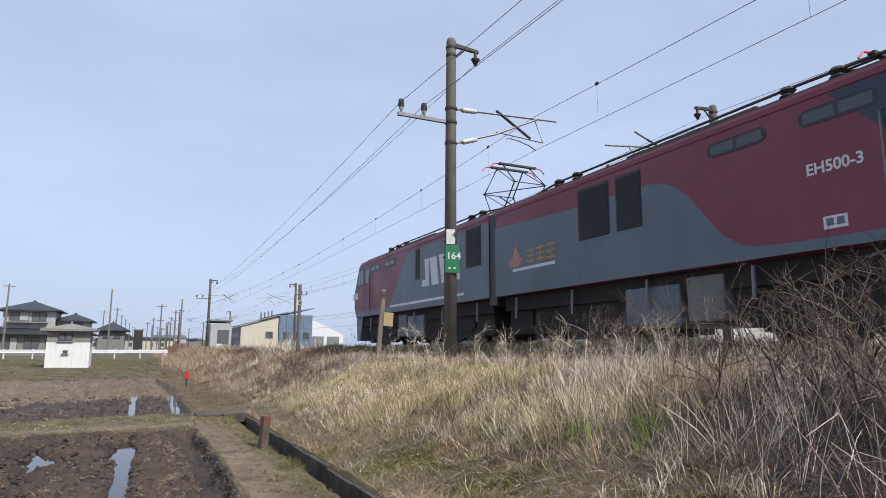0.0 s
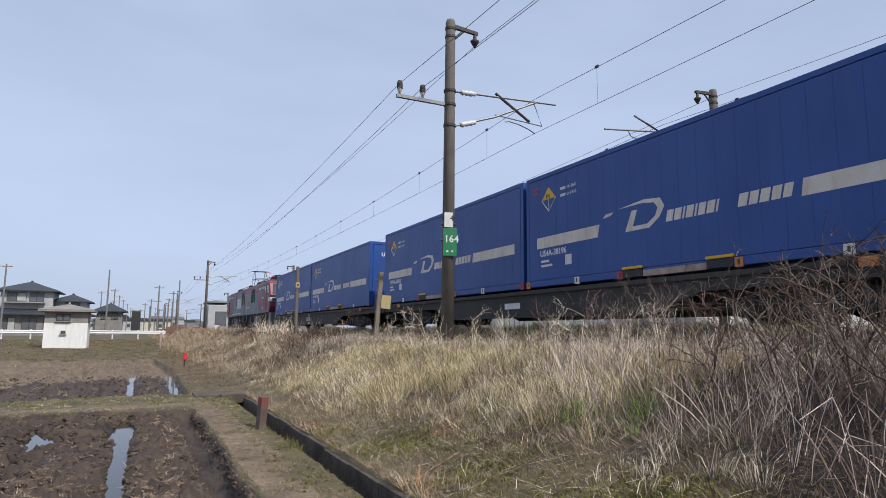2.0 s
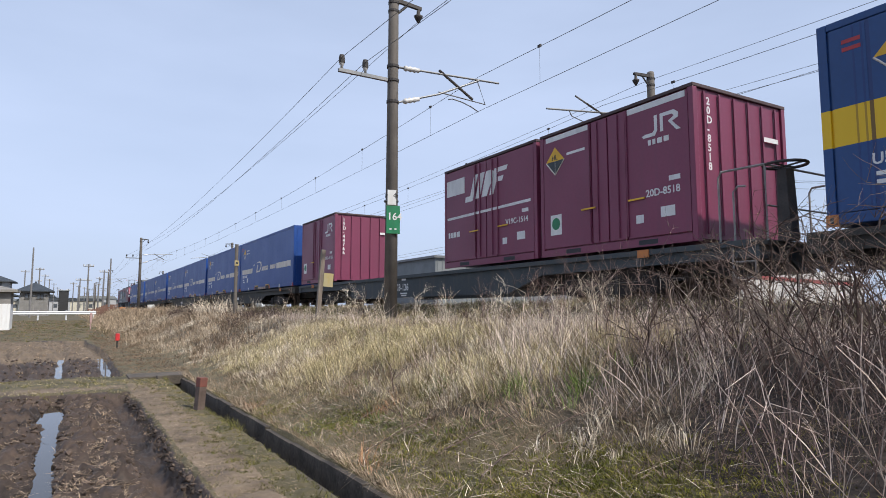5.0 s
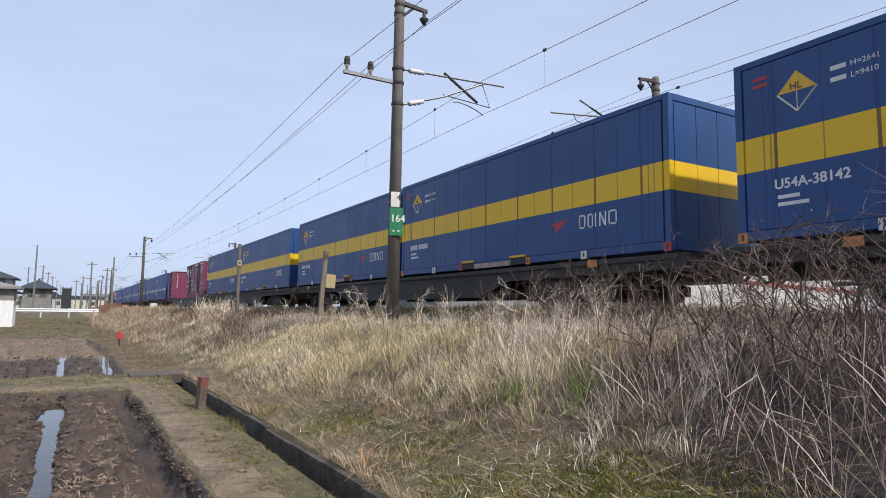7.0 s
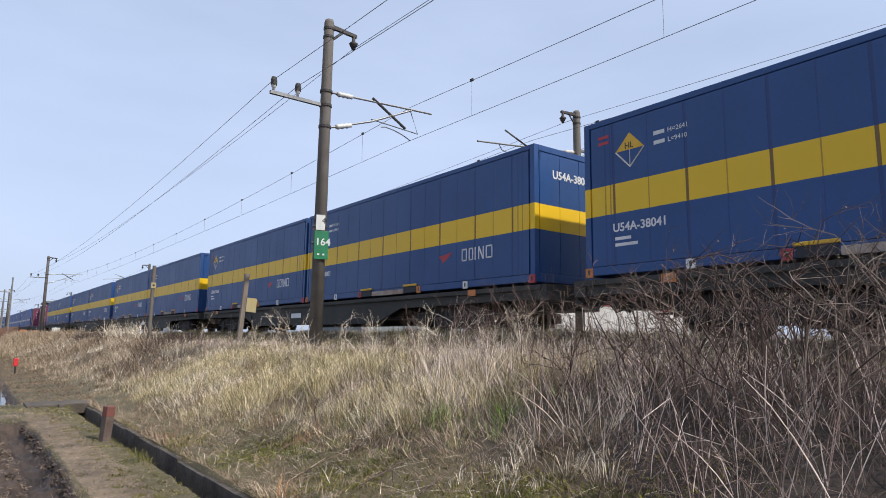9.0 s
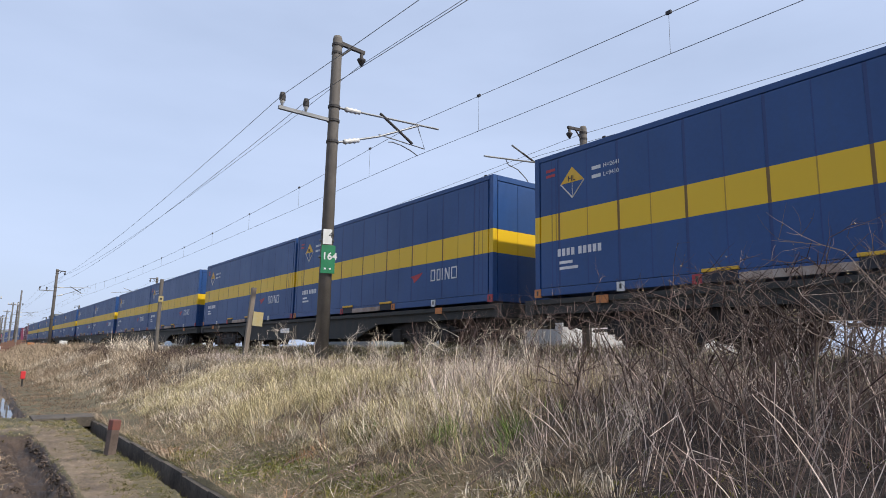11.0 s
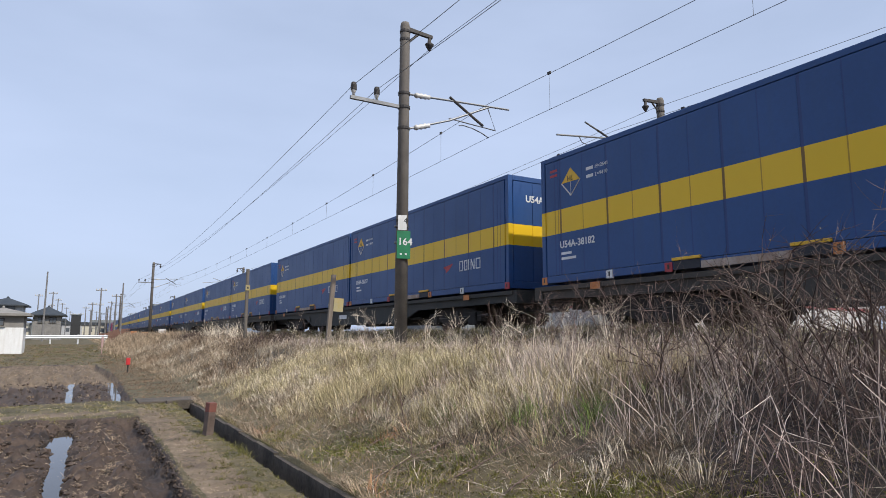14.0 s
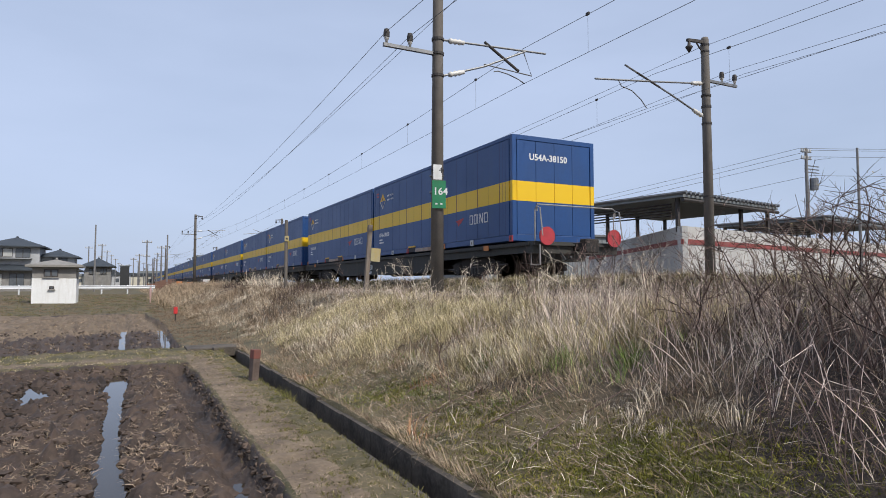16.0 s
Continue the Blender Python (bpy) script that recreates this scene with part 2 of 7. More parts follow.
water_mat = bpy.data.materials.new("puddle_water")
water_mat.use_nodes = True
wp = water_mat.node_tree.nodes["Principled BSDF"]
wp.inputs["Base Color"].default_value = (0.03, 0.024, 0.018, 1)
wp.inputs["Roughness"].default_value = 0.03
wp.inputs["IOR"].default_value = 1.33
water = tagged(part("water", Geo().add([(-5, 2.5, WATER), (0.5, 2.5, WATER), (0.5, 12.6, WATER), (-5, 12.6, WATER)], [(0, 1, 2, 3)]), water_mat),
               "shallow rain puddles in the furrows of the field", "puddle", kind="structure")
water_3 = tagged(part("water", Geo().add([(0.5, 2.5, -0.215), (1.02, 2.5, -0.215), (1.02, 5.6, -0.215), (0.5, 5.6, -0.215)], [(0, 1, 2, 3)]), water_mat),
                 "shallow water in the furrow under the bank", "puddle", kind="structure")
water_2 = tagged(part("water", Geo().add([(-3, 16.2, WATER - 0.01), (1.1, 16.2, WATER - 0.01), (1.1, 24, WATER - 0.01), (-3, 24, WATER - 0.01)], [(0, 1, 2, 3)]), water_mat),
                 "shallow rain puddles in the farther field", "puddle", kind="structure")

# ---- poles and wires ----
concrete = mat("concrete", (0.26, 0.245, 0.22), (0.36, 0.34, 0.31), 2.5, 30, 0.9, bump=0.25, dirt=(0.12, 0.11, 0.1))
pole_mat = mat("pole_concrete", (0.115, 0.10, 0.085), (0.17, 0.15, 0.13), 3, 35, 0.85, bump=0.2, dirt=(0.07, 0.06, 0.05))
steel = mat("galvanised_steel", (0.15, 0.155, 0.16), (0.24, 0.24, 0.24), 6, 50, 0.5, metal=0.6, bump=0.1)
dark_steel = mat("dark_steel", (0.035, 0.032, 0.03), (0.07, 0.06, 0.055), 5, 40, 0.65, metal=0.3, bump=0.15)
porcelain = mat("porcelain", (0.55, 0.53, 0.48), (0.66, 0.64, 0.6), 8, 60, 0.3, bump=0.02)
wire_mat = mat("wire", (0.10, 0.10, 0.10), (0.15, 0.145, 0.14), 10, 60, 0.6, metal=0.4, bump=0)


def insulator(g, x, y, z, h=0.32, r=0.062):
    g.tube([(x, y, z), (x, y, z + h * 0.25), (x, y, z + h * 0.3), (x, y, z + h * 0.6), (x, y, z + h * 0.62), (x, y, z + h)], [r * 0.5, r * 0.55, r * 0.9, r * 0.9, r, r * 0.75], 10)


def catenary_pole(at, side, label):
    """A concrete mast with its cantilever; side = 1 reaches to +x. The origin is on the rail's level, at the mast's axis."""
    ob = thing("catenary_pole", label, "catenary pole", "poles along the railway", at=at)
    s = side
    za = 5.66 if s > 0 else 6.52
    part("shaft", Geo().tube([(0, 0, -1.2), (0, 0, 7.78), (0, 0, 7.86)], [0.166, 0.122, 0.10], 16), pole_mat, ob, smooth=True)
    for z in (5.62, 5.98, 5.08, 7.4, 7.62, 2.75):
        part("band", Geo().tube([(0, 0, z - 0.03), (0, 0, z + 0.03)], 0.156 if z < 6.5 else 0.138, 14), dark_steel, ob)
    # top bracket with its hanging insulator
    g = Geo().prism([(0.1, 7.66), (0.1, 7.76), (0.78, 7.7), (0.78, 7.62)], "y", -0.04, 0.04)
    g.tube([(s * 0.12, 0, 7.38), (s * 0.4, 0, 7.66)], 0.025)
    if s < 0:
        g.v = [(-abs(x) if i < 8 else x, y, z) for i, (x, y, z) in enumerate(g.v)]
    part("top_bracket", g, dark_steel, ob)
    part("insulator", Geo().tube([(s * 0.7, 0, 7.62), (s * 0.7, 0, 7.5), (s * 0.7, 0, 7.45), (s * 0.7, 0, 7.41), (s * 0.7, 0, 7.28)], [0.04, 0.05, 0.12, 0.1, 0.03], 10), dark_steel, ob, smooth=True)
    # outer arm with two pin insulators
    part("cross_arm", Geo().box(min(-s * 0.12, -s * 1.42), max(-s * 0.12, -s * 1.42), -0.04, 0.04, za - 0.08, za), steel, ob)
    for d in (1.34, 0.74):
        g = Geo()
        insulator(g, -s * d, 0, za)
        p = part("insulator", g, porcelain, ob, smooth=True)
        part("cap", Geo().tube([(-s * d, 0, za + 0.15), (-s * d, 0, za + 0.26), (-s * d, 0, za + 0.335)], [0.074, 0.074, 0.058], 10), dark_steel, p)
    if s < 0:
        # cantilever of the far masts: a long stay, a top tube and the steady arm
        part("upper_tube", Geo().tube([(-0.13, 0, 6.36), (-2.2, 0, 6.12), (-4.48, 0, 5.88)], 0.028), steel, ob)
        part("lower_tube", Geo().tube([(-0.13, 0, 5.28), (-1.6, 0, 5.84), (-3.35, 0, 6.46)], 0.028), steel, ob)
        for pts in ([(-0.2 - 0.06 * i, 0, 6.35 - 0.007 * i) for i in range(8)], [(-0.2 - 0.055 * i, 0, 5.31 + 0.021 * i) for i in range(8)]):
            part("rod_insulator", Geo().tube(pts, [0.05, 0.075, 0.05, 0.075, 0.05, 0.075, 0.05, 0.06], 10), porcelain, ob, smooth=True)
        part("diagonal_strut", Geo().tube([(-2.9, 0, 6.3), (-2.0, 0, 5.98)], 0.03), dark_steel, ob)
        part("steady_arm", Geo().tube([(-3.6, 0, 5.95), (-3.5, 0, 5.8), (-3.1, 0, 5.72), (-2.75, 0, 5.5), (-2.53, 0, 5.27)], 0.015, 6), steel, ob)
        return ob
    # cantilever over the track
    part("upper_tube", Geo().tube([(s * 0.13, 0, 6.0), (s * 3.2, 0, 6.17)], 0.028), steel, ob)
    part("lower_tube", Geo().tube([(s * 0.13, 0, 5.1), (s * 1.3, 0, 5.52), (s * 2.55, 0, 6.12)], 0.026), steel, ob)
    for z, dz in ((6.0, 0.03), (5.1, 0.2)):
        pts = [(s * (0.3 + 0.06 * i), 0, z + dz * (0.17 + 0.06 * i) * 1.6) for i in range(8)]
        part("rod_insulator", Geo().tube(pts, [0.05, 0.075, 0.05, 0.075, 0.05, 0.075, 0.05, 0.06], 10), porcelain, ob, smooth=True)
    part("diagonal_strut", Geo().tube([(s * 1.32, 0, 6.16), (s * 2.35, 0, 5.56)], 0.036), dark_steel, ob)
    part("drop_bar", Geo().tube([(s * 1.3, 0, 5.58), (s * 2.75, 0, 5.5), (s * 2.5, 0, 6.1)], 0.016, 6), steel, ob)
    part("steady_arm", Geo().tube([(s * 1.6, 0, 5.44), (s * 1.72, 0, 5.47), (s * 2.0, 0, 5.44), (s * 2.3, 0, 5.36), (s * 2.53, 0, 5.26)], 0.015, 6), steel, ob)
    return ob


POLE_Y = [-48.2, 13.6, 75.2, 137, 199, 261, 323]
near_pole = catenary_pole(pose(6.62, 13.6, RAIL, 0, 0.25, 0), 1, "weathered concrete catenary pole with steel cantilever and kilometre signs")
far_pole = catenary_pole(pose(16.3, 13.95, RAIL), -1, "weathered concrete catenary pole beside the far track")
for py in POLE_Y:
    if py != 13.6:
        tagged(copy_thing(near_pole, pose(6.62, py, RAIL, 0, random.uniform(-0.6, 0.6), 0)), "concrete catenary pole farther along the near track")
        copy_thing(far_pole, pose(16.3, py + 0.3, RAIL, 0, random.uniform(-0.6, 0.6), 0))

# kilometre and section signs strapped to the nearest mast
sign_green = mat("sign_green", (0.008, 0.16, 0.06), (0.015, 0.20, 0.085), 6, 60, 0.45, bump=0.03, dirt=(0.03, 0.1, 0.05))
sign_white = mat("sign_white", (0.72, 0.72, 0.70), (0.62, 0.62, 0.6), 6, 60, 0.5, bump=0.03, dirt=(0.45, 0.42, 0.36))
black_paint = mat("black_paint", (0.02, 0.02, 0.02), (0.035, 0.035, 0.035), 8, 60, 0.5, bump=0)
white_paint = mat("white_paint", (0.72, 0.72, 0.71), (0.60, 0.60, 0.59), 3, 30, 0.55, bump=0, dirt=(0.38, 0.37, 0.36))
yellow_paint = mat("yellow_paint", (0.72, 0.42, 0.02), (0.6, 0.34, 0.025), 5, 50, 0.5, bump=0.03)
SIGN_TURN = pose(6.62, 13.6, RAIL, 0, 0, -14)
km = thing("kilometre_sign", "green kilometre sign with white figures strapped to the pole", "sign", at=SIGN_TURN)
part("plate", Geo().box(-0.155, 0.175, -0.20, -0.185, 1.81, 2.48), sign_green, km, bevel=0.004)
part("figures", text_mesh("164", 0.24, white_paint, 0.004), white_paint, km, at=pose(-0.135, -0.203, 2.14))
for dx in (-0.08, 0.04):
    part("bar", Geo().box(dx, dx + 0.05, -0.204, -0.201, 1.90, 1.94), white_paint, km)
part("strap", Geo().tube([(0, 0, 2.2), (0, 0, 2.24)], 0.183, 16), steel, km)
sec = thing("section_sign", "small white number plate strapped to the pole", "sign", at=SIGN_TURN)
part("plate", Geo().box(-0.13, 0.08, -0.20, -0.185, 2.50, 2.86), sign_white, sec, bevel=0.003)
part("figure", text_mesh("4", 0.2, black_paint), black_paint, sec, at=pose(0.0, -0.203, 2.66))
part("strap", Geo().tube([(0, 0, 2.6), (0, 0, 2.63)], 0.182, 16), steel, sec)


def wire(name, xs, z0, sag, r, label, n=16):
    """A cable hung from mast to mast along the line."""
    pts = []
    for a, b in zip(POLE_Y, POLE_Y[1:]):
        pts += [(xs, a + (b - a) * k / n, z0 - sag * 4 * (k / n) * (1 - k / n)) for k in range(n)]
    pts.append((xs, POLE_Y[-1], z0))
    ob = part(name, Geo().tube(pts, r, 5), wire_mat)
    return tagged(ob, label, "cable", "cables along the railway")


for tx, s in ((TRACK_X[0], 1), (TRACK_X[1], -1)):
    base = 6.62 if s > 0 else 16.3
    wire("contact_wire", base + s * 2.53, RAIL + 5.25, 0.2, 0.006, "copper contact wire over the track")
    wire("messenger_wire", base + s * 2.55, RAIL + 6.2, 0.62, 0.0068, "catenary messenger wire above the contact wire")
    wire("feeder_wire", base + s * 0.7, RAIL + 7.28, 0.6, 0.0068, "feeder cable under the bracket of the poles")
    up = 0 if s > 0 else 0.86
    wire("feeder_wire", base - s * 1.34, RAIL + up + 5.92, 0.72, 0.0066, "feeder cable on the pin insulators")
    wire("feeder_wire", base - s * 0.74, RAIL + up + 5.92, 0.72, 0.0066, "feeder cable on the pin insulators")
    for a, b in zip(POLE_Y, POLE_Y[1:]):
        for k in range(12):
            q = (k + 0.5) / 12
            yy = a + (b - a) * q
            if -40 < yy < 200:
                c = 4 * q * (1 - q)
                x0 = base + s * 2.54
                d = tagged(part("dropper", Geo().tube([(x0, yy, RAIL + 5.25 - 0.2 * c), (x0, yy, RAIL + 6.2 - 0.62 * c)], 0.004, 4), wire_mat),
                           "thin dropper wire of the catenary", "cable", "droppers of the catenary")
                part("clamp", Geo().box(x0 - 0.02, x0 + 0.02, yy - 0.05, yy + 0.05, RAIL + 6.18 - 0.62 * c, RAIL + 6.24 - 0.62 * c), dark_steel, d)

# ---- track ----
rail_mat = mat("rail_steel", (0.13, 0.08, 0.055), (0.2, 0.13, 0.09), 4, 40, 0.7, metal=0.3, bump=0.1)
sleeper_mat = mat("sleeper_concrete", (0.25, 0.23, 0.2), (0.35, 0.33, 0.3), 4, 30, 0.9, bump=0.3)
for tx in TRACK_X:
    tr = thing("track", "railway track with rusty rails on concrete sleepers", "railway track", "railway tracks", "structure", at=pose(tx, 0, RAIL))
    for s in (-1, 1):
        g = Geo().prism([(s * 0.566 + a, b) for a, b in ((-0.065, -0.15), (0.065, -0.15), (0.065, -0.135), (0.012, -0.12), (0.012, -0.04), (0.034, -0.03), (0.034, 0), (-0.034, 0), (-0.034, -0.03),
                                                                  (-0.012, -0.04), (-0.012, -0.12), (-0.065, -0.135))], "y", -400, 500)
        part("rail", g, rail_mat, tr)
    sl = Geo().prism([(-1.0, -0.32), (1.0, -0.32), (0.96, -0.152), (-0.96, -0.152)], "y", -0.12, 0.12).mesh("sleeper", sleeper_mat)
    for k in range(140):
        part("sleeper", sl, sleeper_mat, tr, at=pose(0, -12 + 0.64 * k, 0))

# ---- train ----
TRAIN = []             # (thing, metres behind the first container's front edge)
frame_grey = mat("wagon_grey", (0.022, 0.024, 0.022), (0.050, 0.048, 0.042), 1.2, 25, 0.75, bump=0.15, dirt=(0.065, 0.05, 0.038))
frame_brown = mat("wagon_brown_grey", (0.042, 0.038, 0.032), (0.07, 0.06, 0.05), 1.0, 22, 0.8, bump=0.15, dirt=(0.085, 0.066, 0.05))
frame_blue = mat("wagon_blue_grey", (0.035, 0.046, 0.052), (0.06, 0.072, 0.078), 1.0, 22, 0.7, bump=0.12, dirt=(0.10, 0.09, 0.075))
bogie_mat = mat("bogie", (0.012, 0.011, 0.010), (0.034, 0.027, 0.022), 3, 30, 0.85, bump=0.25)
wheel_mat = mat("wheel_steel", (0.09, 0.065, 0.05), (0.15, 0.11, 0.085), 4, 30, 0.6, metal=0.5, bump=0.1)
lamp_red = mat("red_paint", (0.42, 0.035, 0.045), (0.33, 0.03, 0.035), 6, 50, 0.5, bump=0.02)
orange_paint = mat("orange_paint", (0.55, 0.2, 0.05), (0.45, 0.16, 0.05), 6, 50, 0.6, bump=0.03)
rust_white = mat("rusty_white", (0.42, 0.36, 0.31), (0.26, 0.17, 0.12), 5, 30, 0.8, bump=0.2)

wheel_mesh = Geo()
wheel_mesh.tube([(-0.11, 0, 0), (-0.10, 0, 0), (-0.06, 0, 0), (-0.03, 0, 0), (-0.04, 0, 0), (-0.065, 0, 0), (-0.065, 0, 0), (0.03, 0, 0), (0.032, 0, 0), (0.065, 0, 0)], [0.06, 0.12, 0.13, 0.2, 0.33, 0.36, 0.425, 0.43, 0.455, 0.45], 24)
wheel_mesh = wheel_mesh.mesh("wheel", wheel_mat)


def bogie(parent, y, wb=1.9, side=0.98):
    b = part("bogie", Geo().box(-0.45, 0.45, y - 0.25, y + 0.25, 0.45, 0.85), bogie_mat, parent)
    for s in (-1, 1):
        g = Geo().prism([(y - wb / 2 - 0.35, 0.36), (y - wb / 2 - 0.35, 0.56), (y - 0.5, 0.72), (y + 0.5, 0.72), (y + wb / 2 + 0.35, 0.56), (y + wb / 2 + 0.35, 0.36),
                         (y + wb / 2 - 0.3, 0.36), (y + 0.35, 0.22), (y - 0.35, 0.22), (y - wb / 2 + 0.3, 0.36)], "x", s * side - 0.06, s * side + 0.06)
        part("side_frame", g, bogie_mat, b)
        for d in (-0.16, 0, 0.16):
            part("spring", Geo().tube([(s * side, y + d, 0.28), (s * side, y + d, 0.62)], 0.075, 10), dark_steel, b)
        for e in (-1, 1):
            part("axle_box", Geo().box(s * side - 0.12, s * side + 0.12, y + e * wb / 2 - 0.17, y + e * wb / 2 + 0.17, 0.26, 0.58), bogie_mat, b, bevel=0.03)
    for e in (-1, 1):
        part("axle", Geo().tube([(-0.9, y + e * wb / 2, 0.43), (0.9, y + e * wb / 2, 0.43)], 0.075, 10), bogie_mat, b)
        for s in (-1, 1):
            w = new("wheel", wheel_mesh)
            w.parent = parent
            m = pose(s * 0.56, y + e * wb / 2, 0.43) if s < 0 else pose(s * 0.56, y + e * wb / 2, 0.43, 0, 0, 180)
            w.matrix_basis = m
    return b


def coupler(parent, y, d):
    g = Geo().box(-0.1, 0.1, min(y, y + d * 0.55), max(y, y + d * 0.55), 0.78, 0.98)
    g.box(-0.19, 0.19, min(y + d * 0.42, y + d * 0.66), max(y + d * 0.42, y + d * 0.66), 0.72, 1.04)
    part("coupler", g, bogie_mat, parent, bevel=0.03)
    for x in (-0.45, 0.5):
        part("brake_hose", Geo().tube([(x, y, 0.8), (x, y + d * 0.25, 0.55), (x, y + d * 0.45, 0.62)], 0.03, 6), black_paint, parent)


def handrail(parent, y, d, wheel=False):
    """Brakeman's deck at a wagon's end: rails, and a hand wheel where there is one."""
    g = Geo()
    z = 0.95
    g.tube([(-1.2, y + 0.05 * d, z + 0.0), (-1.2, y + 0.05 * d, z + 1.0), (-1.2, y + 0.1 * d, z + 1.08), (-1.15, y + 0.75 * d, z + 1.08)], 0.018, 6)
    g.tube([(1.2, y + 0.05 * d, z), (1.2, y + 0.05 * d, z + 1.0), (1.2, y + 0.1 * d, z + 1.08), (1.15, y + 0.75 * d, z + 1.08)], 0.018, 6)
    g.tube([(-1.15, y + 0.75 * d, z), (-1.15, y + 0.75 * d, z + 1.08), (1.15, y + 0.75 * d, z + 1.08), (1.15, y + 0.75 * d, z)], 0.018, 6)
    g.tube([(-1.15, y + 0.75 * d, z + 0.5), (1.15, y + 0.75 * d, z + 0.5)], 0.014, 6)
    g.tube([(-1.22, y + 0.3 * d, z), (-1.22, y + 0.3 * d, z + 0.75), (-1.22, y + 0.38 * d, z + 0.82), (-1.22, y + 0.5 * d, z + 0.8)], 0.016, 6)
    part("handrail", g, white_rail, parent)
    part("deck", Geo().box(-1.25, 1.25, min(y, y + 0.8 * d), max(y, y + 0.8 * d), 0.9, 0.95), frame_grey, parent)
    for x in (-1.22, 1.22):
        s = Geo()
        for dy in (0.25, 0.6):
            s.tube([(x, y + dy * d, 0.95), (x, y + dy * d, 0.42)], 0.016, 6)
        for zz in (0.45, 0.68):
            s.tube([(x, y + 0.25 * d, zz), (x, y + 0.6 * d, zz)], 0.016, 6)
        part("step", s, white_rail, parent)
    if wheel:
        part("brake_column", Geo().prism([(-0.1, 0.95), (0.1, 0.95), (0.06, 1.95), (-0.06, 1.95)], "x", -1.0, -0.8), dark_steel, parent).location = (0, y + 0.9 * d, 0)
        g = Geo()
        ring = [(-0.9 + 0.28 * math.cos(k * math.pi / 10), y + 0.9 * d + 0.28 * math.sin(k * math.pi / 10), 2.02) for k in range(21)]
        g.tube(ring, 0.022, 6)
        for k in range(4):
            g.tube([(-0.9, y + 0.9 * d, 2.0), ring[k * 5]], 0.014, 5)
        part("brake_wheel", g, dark_steel, parent)


white_rail = mat("pale_rail", (0.30, 0.29, 0.28), (0.2, 0.19, 0.18), 8, 40, 0.6, bump=0.05)


